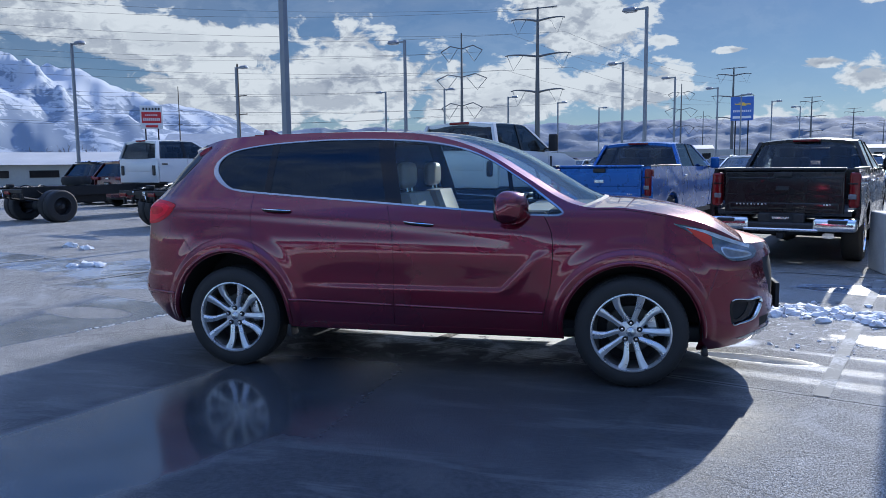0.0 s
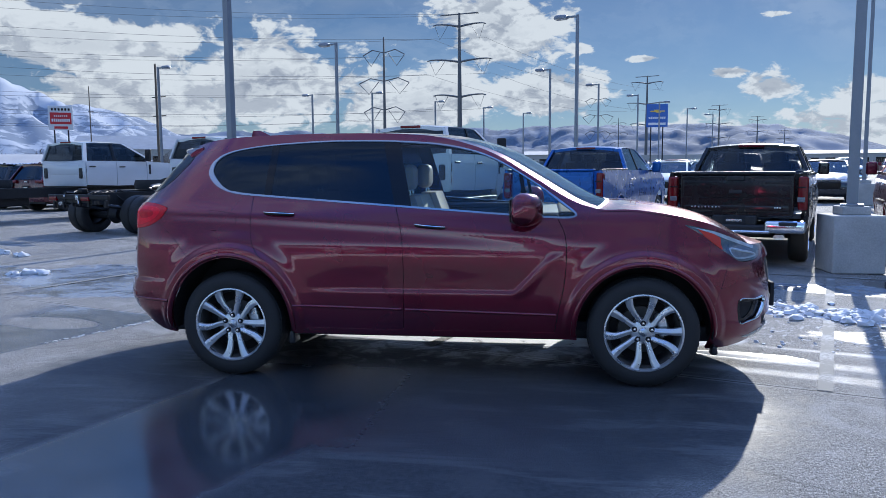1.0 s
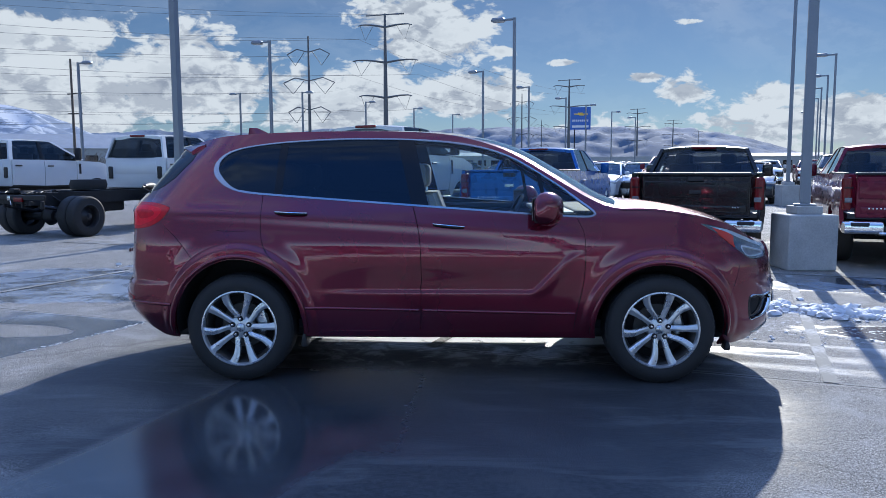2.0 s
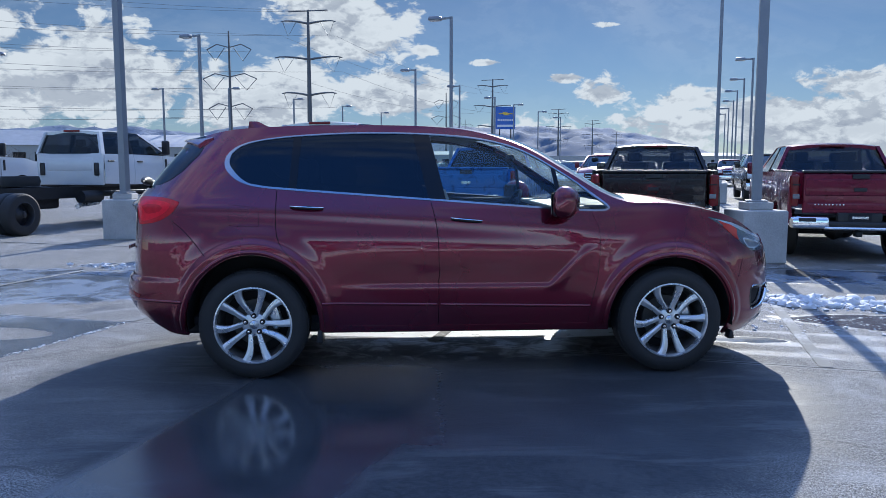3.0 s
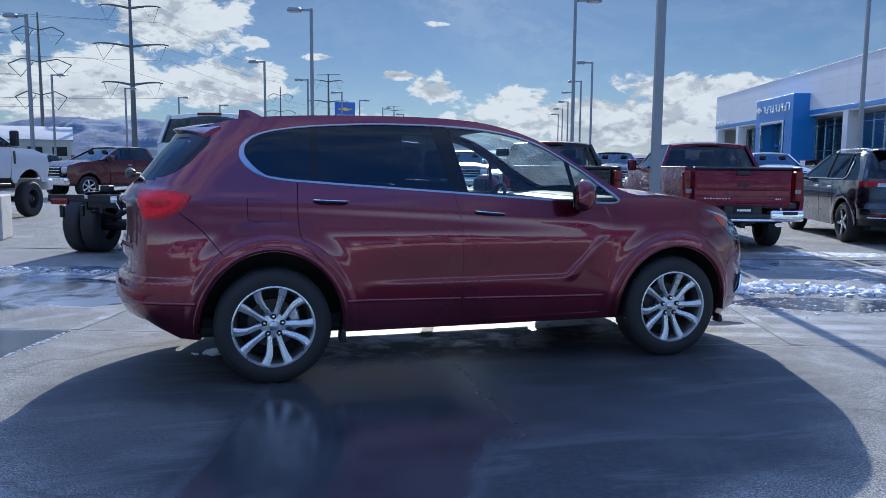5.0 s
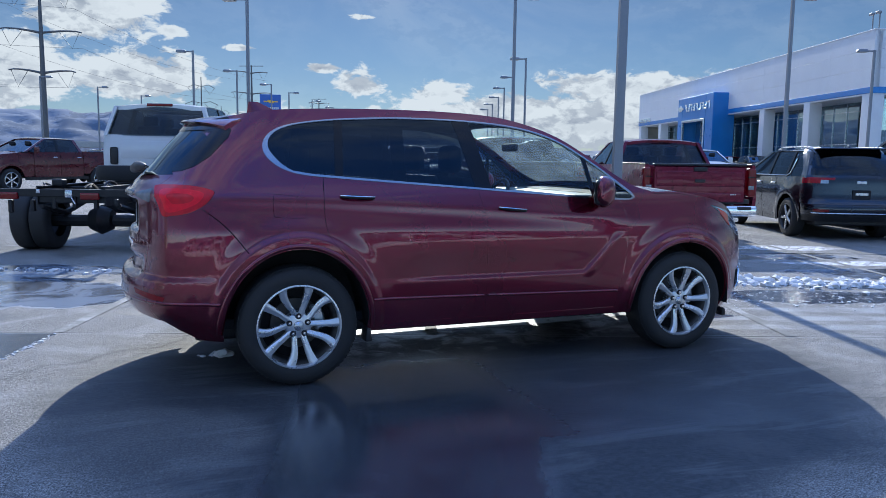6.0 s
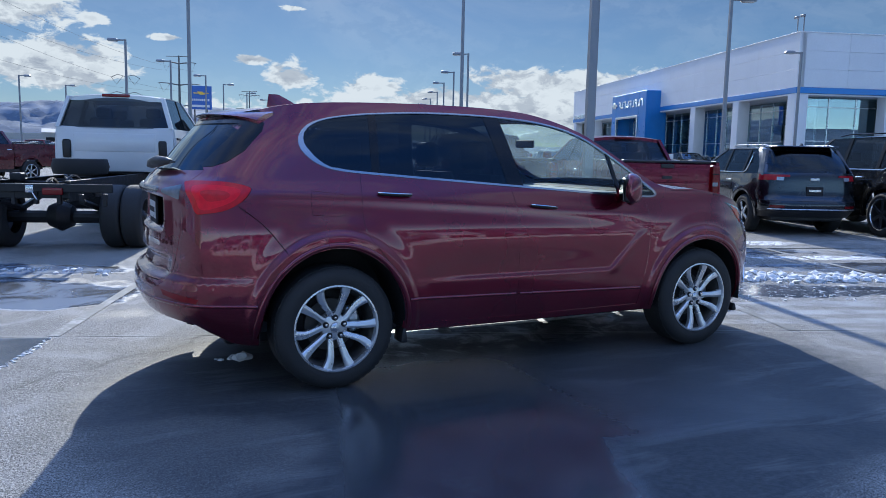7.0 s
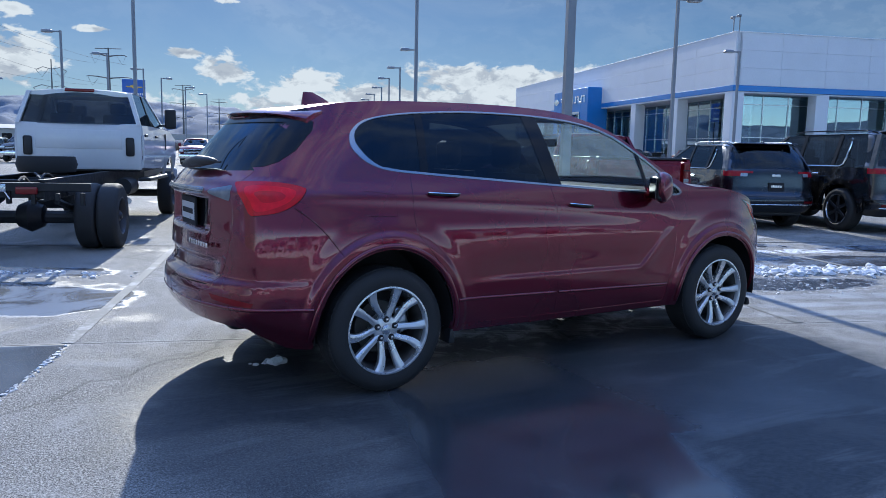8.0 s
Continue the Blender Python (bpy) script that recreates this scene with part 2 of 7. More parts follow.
def put_mesh(name, verts, faces, mat, parent=None, label="", angle=35, normals=None):
    """One mesh object from verts and faces."""
    me = bpy.data.meshes.new(name)
    me.from_pydata([tuple(v) for v in verts], [], faces)
    me.materials.append(mat)
    me.shade_smooth()
    if normals is not None:
        me.normals_split_custom_set_from_vertices([tuple(n) for n in normals])
    elif angle is not None:
        me.set_sharp_from_angle(angle=radians(52))
        if angle == 35 and not any(e.use_edge_sharp for e in me.edges):
            weigh_normals(me)
        else:
            me.set_sharp_from_angle(angle=radians(angle))
    ob = new(name, me)
    if parent is not None:
        ob.parent = parent
    if label:
        ob["label"] = label
    return ob


def empty(name, m=None):
    ob = new(name)
    ob.empty_display_size = 0.3
    if m is not None:
        ob.matrix_basis = m
    return ob


def bm_box(size, at=(0, 0, 0), bevel=0.0, taper=(1, 1), seg=2, bm=None, turn=None):
    """A box with rounded edges, its top scaled by taper. at: its centre."""
    own = bmesh.new()
    bmesh.ops.create_cube(own, size=1)
    for v in own.verts:
        top = v.co.z > 0
        v.co = Vector((v.co.x * size[0] * (taper[0] if top else 1), v.co.y * size[1] * (taper[1] if top else 1), v.co.z * size[2]))
    if bevel:
        bmesh.ops.bevel(own, geom=own.edges[:], offset=bevel, segments=seg, affect="EDGES", profile=0.5)
    m = Matrix.Translation(at)
    if turn is not None:
        m = m @ turn
    own.transform(m)
    if bm is None:
        return own
    tmp = bpy.data.meshes.new("tmp")
    own.to_mesh(tmp)
    own.free()
    bm.from_mesh(tmp)
    bpy.data.meshes.remove(tmp)
    return bm


def lathe(profile, n=48, axis="y"):
    """Verts and faces of a profile of (radius, along) turned round an axis."""
    vs, fs = [], []
    k = len(profile)
    for i in range(n):
        a = 2 * math.pi * i / n
        for r, y in profile:
            vs.append((r * math.cos(a), y, r * math.sin(a)) if axis == "y" else (r * math.cos(a), r * math.sin(a), y))
    for i in range(n):
        for j in range(k - 1):
            a, b = i * k + j, ((i + 1) % n) * k + j
            fs.append((a, a + 1, b + 1, b))
    return vs, fs


def tube(points, radius, n=8, closed=False):
    """Verts and faces of a round bar along points; radius: one for all or one a point."""
    pts = [Vector(p) for p in points]
    rad = radius if isinstance(radius, (list, tuple)) else [radius] * len(pts)
    vs, fs = [], []
    for i, p in enumerate(pts):
        if closed:
            way = pts[(i + 1) % len(pts)] - pts[i - 1]
        else:
            way = pts[min(i + 1, len(pts) - 1)] - pts[max(i - 1, 0)]
        way.normalize()
        side = way.cross(Vector((0, 0, 1)) if abs(way.z) < 0.9 else Vector((1, 0, 0))).normalized()
        top = side.cross(way)
        for j in range(n):
            a = 2 * math.pi * j / n
            vs.append(p + (side * math.cos(a) + top * math.sin(a)) * rad[i])
    m = len(pts)
    for i in range(m if closed else m - 1):
        for j in range(n):
            a, b = i * n + j, i * n + (j + 1) % n
            c, d = ((i + 1) % m) * n + j, ((i + 1) % m) * n + (j + 1) % n
            fs.append((a, b, d, c))
    if not closed:
        fs.append(tuple(range(n - 1, -1, -1)))
        fs.append(tuple((m - 1) * n + j for j in range(n)))
    return vs, fs


def loft(rings, caps=True):
    """Verts and faces through rings of equally many points."""
    k = len(rings[0])
    vs = [p for r in rings for p in r]
    fs = []
    for i in range(len(rings) - 1):
        for j in range(k):
            a, b = i * k + j, i * k + (j + 1) % k
            fs.append((a, b, b + k, a + k))
    if caps:
        fs.append(tuple(range(k - 1, -1, -1)))
        fs.append(tuple((len(rings) - 1) * k + j for j in range(k)))
    return vs, fs


def joined(*pieces):
    vs, fs = [], []
    for v, f in pieces:
        o = len(vs)
        vs += list(v)
        fs += [tuple(i + o for i in q) for q in f]
    return vs, fs


def moved(piece, m):
    return [m @ Vector(v) for v in piece[0]], piece[1]


def box(size, at=(0, 0, 0), bevel=0.01, taper=(1, 1)):
    """Verts and faces of a bevelled box."""
    b = bm_box(size, at, bevel, taper)
    b.verts.index_update()
    r = [v.co.copy() for v in b.verts], [tuple(v.index for v in f.verts) for f in b.faces]
    b.free()
    return r


def round_rect(w, h, r, n=4):
    """Corner-rounded rectangle, centred, as 2D points."""
    pts = []
    for cx, cy, a0 in ((w / 2 - r, h / 2 - r, 0), (-w / 2 + r, h / 2 - r, 90), (-w / 2 + r, -h / 2 + r, 180), (w / 2 - r, -h / 2 + r, 270)):
        for i in range(n + 1):
            a = radians(a0 + 90 * i / n)
            pts.append((cx + r * math.cos(a), cy + r * math.sin(a)))
    return pts


M_LAMPDARK = material("clear_lamp_interior", (0.13, 0.155, 0.19), 0.14, 0.6, coat=1, vary=0.3, scale=30)
M_DARKCHROME = material("dark_chrome", (0.33, 0.33, 0.36), 0.16, 1.0, vary=0.06)
# ---------------- the red crossover ----------------
from mathutils.geometry import delaunay_2d_cdt

AXLE_R, AXLE_F, HUB_Z, TYRE_R = -1.3755, 1.3755, 0.357, 0.357
CAR_WZ = pchip([.10, .25, .33, .45, .6, .75, .9, 1.02, 1.11, 1.2, 1.35, 1.5, 1.62, 1.72],
               [.80, .855, .882, .902, .9125, .9168, .911, .893, .874, .840, .785, .722, .655, .59])
CAR_TX = pchip([-2.4, -1.9, -1.3, 0, 1.2, 1.9, 2.4], [.965, .985, 1, 1.0, 1.0, .985, .96])
CAR_XR = pchip([.2, .36, .46, .52, .57, .63, .68, .82, 1.0, 1.07, 1.12, 1.17, 1.22, 1.27, 1.41, 1.53, 1.7],
               [-2.15, -2.26, -2.330, -2.350, -2.352, -2.338, -2.305, -2.295, -2.285, -2.285, -2.285, -2.265, -2.22, -2.175, -2.06, -1.95, -1.82])
CAR_XF = pchip([.15, .24, .32, .42, .6, .75, .85, .92, 1.0], [2.15, 2.24, 2.31, 2.335, 2.34, 2.325, 2.29, 2.25, 2.24])
DR, DF, PR, PF = 0.62, 0.80, 2.5, 2.15


def corner_table(depth, half, p, n=200):
    """Along the plan of a rounded end: length, share of depth and share of half width."""
    th = np.linspace(0, math.pi / 2, n)
    xi, eta = 1 - np.cos(th) ** (2 / p), np.sin(th) ** (2 / p)
    s = np.concatenate([[0], np.cumsum(np.hypot(np.diff(xi) * depth, np.diff(eta) * half))])
    return s, xi, eta


RS, RXI, RETA = corner_table(DR, .9, PR)
FS, FXI, FETA = corner_table(DF, .9, PF)
U1, ULEN = RS[-1], 3.25
U2, U3 = RS[-1] + 3.25, RS[-1] + 3.25 + FS[-1]


def bell(v, c, s):
    return np.exp(-((v - c) / s) ** 2)


def ramp01(v, a, b):
    t = np.clip((v - a) / (b - a), 0, 1)
    return t * t * (3 - 2 * t)


def car_width(x, z):
    """Half width of the body at length x and height z, with its flares, creases and hollows."""
    w = CAR_WZ(z) * CAR_TX(x)
    for c, b in ((AXLE_R, .475), (AXLE_F, .445)):
        r = np.hypot((x - c) / .44, (z - HUB_Z) / b)
        w = w + .016 * (1 - ramp01(r, 1.10, 1.20)) * ramp01(z, .25, .40) + .008 * (1 - ramp01(r, 1.16, 1.40)) * ramp01(z, .3, .5)
    nose = np.interp(z, [.50, .60, .86, .95], [.50, .56, .80, .80])
    span = ramp01(x, -1.0, -.45) * (1 - ramp01(x, nose - .035, nose + .010))
    w = w - .009 * ramp01(z, .585, .628) * (1 - ramp01(z, .665, .852)) * span
    w = w + .005 * bell(x, nose + .03, .045) * ramp01(z, .56, .62) * (1 - ramp01(z, .80, .88))
    crease = np.interp(x, [-2.0, -1.2, .85, 1.4], [1.13, 1.10, .97, .95])
    w = w + .004 * bell(z, crease, .040) * ramp01(x, -2.0, -1.7) * (1 - ramp01(x, .6, 1.0))
    w = w - .0015 * bell(z, crease - .07, .05) * ramp01(x, -2.0, -1.7) * (1 - ramp01(x, .6, 1.0))
    return w


def car_wrap(u, z):
    """The body's skin: u runs from the middle of the tail round the right side to the middle of the nose."""
    u, z = np.asarray(u, float), np.asarray(z, float)
    xr, xf = CAR_XR(z), CAR_XF(z)
    xi_r, eta_r = np.interp(u, RS, RXI), np.interp(u, RS, RETA)
    xi_f, eta_f = np.interp(U3 - u, FS, FXI), np.interp(U3 - u, FS, FETA)
    t = np.clip((u - U1) / ULEN, 0, 1)
    x = np.where(u < U1, xr + DR * xi_r, np.where(u > U2, xf - DF * xi_f, (xr + DR) * (1 - t) + (xf - DF) * t))
    eta = np.where(u < U1, eta_r, np.where(u > U2, eta_f, 1.0))
    # hollow for the number plate, lip under it and shelf of the bumper
    tail = np.where(u < U1, 1.0, 0.0)
    x = x + tail * .055 * (1 - ramp01(eta_r, .40, .52)) * ramp01(z, .885, .915) * (1 - ramp01(z, 1.075, 1.095))
    x = x + tail * .030 * (1 - ramp01(eta_r, .50, .66)) * ramp01(z, .635, .66) * (1 - ramp01(z, .735, .775))
    # crease down the corner from the lamp to the bumper
    corner = np.minimum(np.clip((eta_r - .55) / .34, 0, 1) ** 2.2, np.clip(1 - (xi_r - .42) / .50, 0, 1) ** 1.6)
    x = x - tail * corner * np.interp(z, [.25, .45, .62, .75, 1.12, 1.20], [.015, .030, .036, .066, .064, 0])
    x = x - tail * .020 * bell(z, 1.115, .022) * (1 - ramp01(eta_r, .55, .72))
    return np.stack([x, -car_width(x, z) * eta, z], -1)


def car_u(x, z):
    """Where a point of the side view lies along the skin."""
    xr, xf = float(CAR_XR(z)), float(CAR_XF(z))
    if x < xr + DR:
        return float(np.interp((x - xr) / DR, RXI, RS))
    if x > xf - DF:
        return U3 - float(np.interp((xf - x) / DF, FXI, FS))
    return U1 + ULEN * (x - xr - DR) / (xf - DF - xr - DR)


def car_u_rear(y, z):
    """Where a point of the rear view lies along the skin."""
    return float(np.interp(y / .9, RETA, RS))


def dense(pts, step=.03, closed=False):
    out = []
    n = len(pts)
    for i in range(n if closed else n - 1):
        a, b = np.array(pts[i]), np.array(pts[(i + 1) % n])
        k = max(1, int(np.linalg.norm(b - a) / step))
        out += [tuple(a + (b - a) * j / k) for j in range(k)]
    if not closed:
        out.append(tuple(pts[-1]))
    return out


def smooth_line(pts, k=8, closed=False):
    """A rounded line through points."""
    p = [np.array(q, float) for q in pts]
    n = len(p)
    out = []
    for i in range(n if closed else n - 1):
        g = (lambda j: p[j % n]) if closed else (lambda j: p[min(max(j, 0), n - 1)])
        a, b, c, d = g(i - 1), g(i), g(i + 1), g(i + 2)
        for j in range(k):
            t = j / k
            out.append(tuple(.5 * (2 * b + (c - a) * t + (2 * a - 5 * b + 4 * c - d) * t * t + (3 * b - a - 3 * c + d) * t ** 3)))
    if not closed:
        out.append(tuple(p[-1]))
    return out


def side(pts):
    return [(car_u(x, z), z) for x, z in pts]


def strip(pts, w):
    """A closed band of width w along an open line."""
    p = np.array(pts)
    d = np.gradient(p, axis=0)
    d /= np.linalg.norm(d, axis=1)[:, None]
    n = np.stack([-d[:, 1], d[:, 0]], 1) * w / 2
    return [tuple(q) for q in p + n] + [tuple(q) for q in (p - n)[::-1]]


def shrunk(pts, w):
    """A closed line moved inwards by w."""
    p = np.array(pts)
    d = np.roll(p, -1, 0) - np.roll(p, 1, 0)
    d /= np.linalg.norm(d, axis=1)[:, None]
    n = np.stack([-d[:, 1], d[:, 0]], 1)
    area = np.sum(p[:, 0] * np.roll(p[:, 1], -1) - np.roll(p[:, 0], -1) * p[:, 1])
    return [tuple(q) for q in p + n * (w if area > 0 else -w)]


def inside(poly, pts):
    """Which points lie inside a closed line."""
    poly, hit = np.array(poly), np.zeros(len(pts), bool)
    x, y = pts[:, 0], pts[:, 1]
    for i in range(len(poly)):
        (ax, ay), (bx, by) = poly[i - 1], poly[i]
        if ay == by:
            continue
        cross = ((ay > y) != (by > y)) & (x < (bx - ax) * (y - ay) / (by - ay) + ax)
        hit ^= cross
    return hit


def arch(cx, a, b, z0, n=40):
    ang = np.linspace(math.pi * 1.15, -math.pi * .15, n)
    pts = [(cx + a * math.cos(t), HUB_Z + b * math.sin(t)) for t in ang]
    return [(cx - a * .93, z0)] + [q for q in pts if q[1] > z0 + .05] + [(cx + a * .93, z0)]


# lines of the side view, in length and height
RAIL = smooth_line([(-1.86, 1.555), (-1.5, 1.602), (-1.1, 1.625), (-.6, 1.632), (-.2, 1.622), (.12, 1.588), (.40, 1.508),
                    (.67, 1.352), (.90, 1.212), (1.06, 1.150), (1.25, 1.132), (1.48, 1.102), (1.68, 1.060), (1.88, .998), (2.04, .922)], 6)
BOTTOM = smooth_line([(-2.10, .40), (-1.98, .335), (-1.83, .285), (-1.3, .300), (0, .300), (.9, .298), (1.5, .25), (1.83, .235), (2.0, .24), (2.15, .265)], 6)
RAIL = [(x, z + .016 * float(ramp01(x, 1.10, 1.35)) * (1 - float(ramp01(x, 1.75, 2.0)))) for x, z in RAIL]
RAIL = [(x, z + .020 * float(ramp01(x, -1.86, -1.5)) * (1 - float(ramp01(x, -.1, .45)))) for x, z in RAIL]
rail_uv = [(u, 1.530 + (1.553 - 1.530) * (u / car_u(-1.86, 1.555)) ** 2) for u in np.linspace(0, car_u(-1.86, 1.555), 24)[:-1]]
rail_uv += side(RAIL)
u_end = rail_uv[-1][0]
rail_uv += [(u, .905 - .035 * ((u - u_end) / (U3 - u_end)) ** 1.0) for u in np.linspace(u_end, U3, 24)[1:]]
b0, b1 = car_u(-2.10, .40), car_u(2.15, .265)
bottom_uv = [(u, .425 - .025 * (u / b0) ** 2) for u in np.linspace(0, b0, 24)[:-1]] + side(BOTTOM) + \
            [(u, .265 + .015 * (u - b1) / (U3 - b1)) for u in np.linspace(b1, U3, 20)[1:]]
DOMAIN = bottom_uv + rail_uv[::-1]

DLO = smooth_line([(-1.555, 1.405), (-1.535, 1.345), (-1.46, 1.283), (-1.34, 1.245), (-1.1, 1.222), (-.7, 1.192), (-.26, 1.160), (.26, 1.122), (.6, 1.098),
                   (.86, 1.085), (.935, 1.093), (.945, 1.122), (.86, 1.19), (.67, 1.325), (.40, 1.482), (.13, 1.560), (-.21, 1.594), (-.66, 1.602),
                   (-1.05, 1.584), (-1.30, 1.556), (-1.45, 1.520), (-1.53, 1.465)], 7, closed=True)
DLO_UV = side(DLO)
GLASS_UV = shrunk(DLO_UV, np.array([[.0075 + .016 * float(bell(x, -1.54, .10)) + .004 * (z < 1.25)] for x, z in DLO]))
ARCH_R, ARCH_F = side(arch(AXLE_R, .425, .462, .18)), side(arch(AXLE_F, .425, .428, .14))
GAP = .005
mid_gap = smooth_line([(-.225, 1.152), (-.19, 1.0), (-.175, .82), (-.175, .5), (-.18, .345)], 6)
rear_gap = smooth_line([(-1.215, 1.228), (-1.22, 1.03), (-1.20, .90), (-1.12, .79), (-1.02, .66), (-.95, .50), (-.94, .42)], 6)
front_gap = smooth_line([(.83, 1.082), (.875, .98), (.885, .84), (.872, .66), (.835, .48), (.815, .345)], 6)
sill_gap = [(-.94, .42), (-.93, .345), (-.18, .340), (.815, .345)]
fuel = smooth_line([(-1.50, 1.135), (-1.335, 1.115), (-1.325, 1.105), (-1.325, 1.01), (-1.34, .995), (-1.49, 1.0), (-1.515, 1.02), (-1.515, 1.12)], 5, closed=True)
bumper_gap = smooth_line([(-1.880, 1.050), (-1.78, .955), (-1.66, .80)], 6)
hood_gap = [(x, z - .012) for x, z in RAIL if 1.08 < x < 1.72]
nose_gap = smooth_line([(1.80, .52), (1.86, .66), (1.90, .80)], 5)
TAIL_UV = side(smooth_line([(-2.135, 1.168), (-2.04, 1.182), (-1.93, 1.178), (-1.845, 1.160), (-1.825, 1.140), (-1.86, 1.080), (-1.93, 1.030), (-2.01, 1.008),
                            (-2.055, 1.010), (-2.09, 1.075)], 5, closed=True))
HEAD_UV = side(smooth_line([(1.62, 1.045), (1.80, 1.008), (1.98, .940), (2.11, .893), (2.15, .848), (2.11, .805), (1.99, .803), (1.90, .855), (1.82, .912), (1.72, .985)], 6, closed=True))
AMBER_UV = side([(1.69, 1.022), (1.79, .995), (1.85, .955), (1.862, .885), (1.83, .908), (1.76, .958)])
BROW_UV = side([(1.66, 1.030), (1.80, 1.002), (1.98, .934), (2.10, .888), (2.09, .872), (1.98, .912), (1.88, .950), (1.80, .985)])
BEZEL_UV = side(smooth_line([(1.91, .892), (2.01, .872), (2.09, .850), (2.105, .826), (2.01, .818), (1.94, .832)], 5, closed=True))
EYE_UV = shrunk(BEZEL_UV, .010)
FOG_UV = side(smooth_line([(1.98, .555), (2.10, .552), (2.175, .55), (2.16, .48), (2.12, .425), (2.04, .405), (1.99, .41)], 5, closed=True))
FOG_IN_UV = side(smooth_line([(2.0, .535), (2.06, .535), (2.10, .53), (2.085, .48), (2.055, .445), (2.01, .435)], 5, closed=True))
ug = car_u_rear
RGLASS_UV = [(u, 1.225 + .02 * (u / .95) ** 2) for u in np.linspace(0, ug(.70, 1.2), 16)] + side([(-2.05, 1.268), (-1.95, 1.365), (-1.845, 1.462), (-1.87, 1.49)])
RGLASS_UV += [(u, 1.50) for u in np.linspace(car_u(-1.82, 1.5), 0, 14)]
TRIM_UV = side([(-2.07, 1.250), (-2.05, 1.268), (-1.95, 1.365), (-1.845, 1.462), (-1.80, 1.505), (-1.745, 1.535), (-1.715, 1.500), (-1.735, 1.455), (-1.84, 1.345), (-1.93, 1.285), (-2.0, 1.258)])
gate_side = [(ug(.70, 1.2), 1.235), (ug(.68, 1.1), 1.18), (ug(.66, 1), 1.10), (ug(.655, .9), .95), (ug(.62, .8), .78), (ug(.57, .7), .66), (ug(.50, .6), .625)]
gate_low = [(u, .615 + .01 * u / .5) for u in np.linspace(0, ug(.50, .6), 12)]
gate_gap = smooth_line(gate_side, 5) + gate_low[::-1]
GATE_LAMP_UV = smooth_line([(ug(.60, 1.1), 1.150), (ug(.645, 1.1), 1.152), (ug(.64, 1.1), 1.085), (ug(.61, 1.1), 1.080), (ug(.50, 1.1), 1.108), (ug(.50, 1.1), 1.130)], 4, closed=True)
GATE_CHROME_UV = [(u, 1.135) for u in np.linspace(0, ug(.42, 1.1), 10)] + [(u, 1.108) for u in np.linspace(ug(.42, 1.1), 0, 10)]
PLATE_UV = [(0, 1.07), (ug(.33, 1), 1.07), (ug(.30, 1), .91), (0, .91)]
TAIL_IN_UV = side(smooth_line([(-2.085, 1.150), (-1.97, 1.158), (-1.875, 1.138), (-1.89, 1.090), (-1.95, 1.050), (-2.02, 1.030), (-2.05, 1.085)], 5, closed=True))
TAIL_CORE_UV = side(smooth_line([(-2.02, 1.128), (-1.95, 1.132), (-1.912, 1.115), (-1.93, 1.088), (-1.99, 1.075), (-2.01, 1.095)], 5, closed=True))
REFL_UV = side([(-2.27, .580), (-2.17, .567), (-2.08, .552), (-2.09, .530), (-2.17, .535), (-2.26, .552)])
GRILLE_UV = [(U3, .82), (U3 - .52, .80), (U3 - .55, .72), (U3 - .45, .56), (U3 - .2, .48), (U3, .47)]
LIP_UV = [(U3, .325), (U3 - .5, .325), (car_u(2.16, .32), .322), (car_u(2.04, .31), .296), (car_u(2.16, .285), .284), (U3 - .5, .286), (U3, .288)]
LOWGRILLE_UV = [(U3, .42), (U3 - .6, .42), (U3 - .55, .34), (U3, .33)]

LINES = [BEZEL_UV, TAIL_IN_UV, TAIL_CORE_UV, BROW_UV, EYE_UV, DOMAIN, DLO_UV, GLASS_UV, ARCH_R, ARCH_F, TAIL_UV, HEAD_UV, AMBER_UV, FOG_UV, FOG_IN_UV, RGLASS_UV, GATE_LAMP_UV, GATE_CHROME_UV,
         PLATE_UV, REFL_UV, GRILLE_UV, LOWGRILLE_UV, LIP_UV, TRIM_UV]
GAPS = [strip(side(g), GAP) for g in (mid_gap, rear_gap, front_gap, dense(sill_gap, .05), bumper_gap, hood_gap, nose_gap)]
GAPS += [strip(gate_gap, GAP)]
fuel_ring = side(fuel)
GAPS_RING = [(fuel_ring, shrunk(fuel_ring, .003))]
DARKRINGS = [(TAIL_UV, shrunk(TAIL_UV, .003)), (HEAD_UV, shrunk(HEAD_UV, .005))]
B_PILLAR = side(dense([(-.345, 1.62), (-.225, 1.12), (-.115, 1.12), (-.235, 1.62)], .05, True))
C_PILLAR = side(dense([(-1.115, 1.62), (-1.145, 1.2), (-1.095, 1.2), (-1.065, 1.62)], .05, True))
A_CORNER = side(dense([(.66, 1.05), (.60, 1.38), (.57, 1.40), (.635, 1.05)], .05, True))
PILLARS = [B_PILLAR, C_PILLAR, A_CORNER]


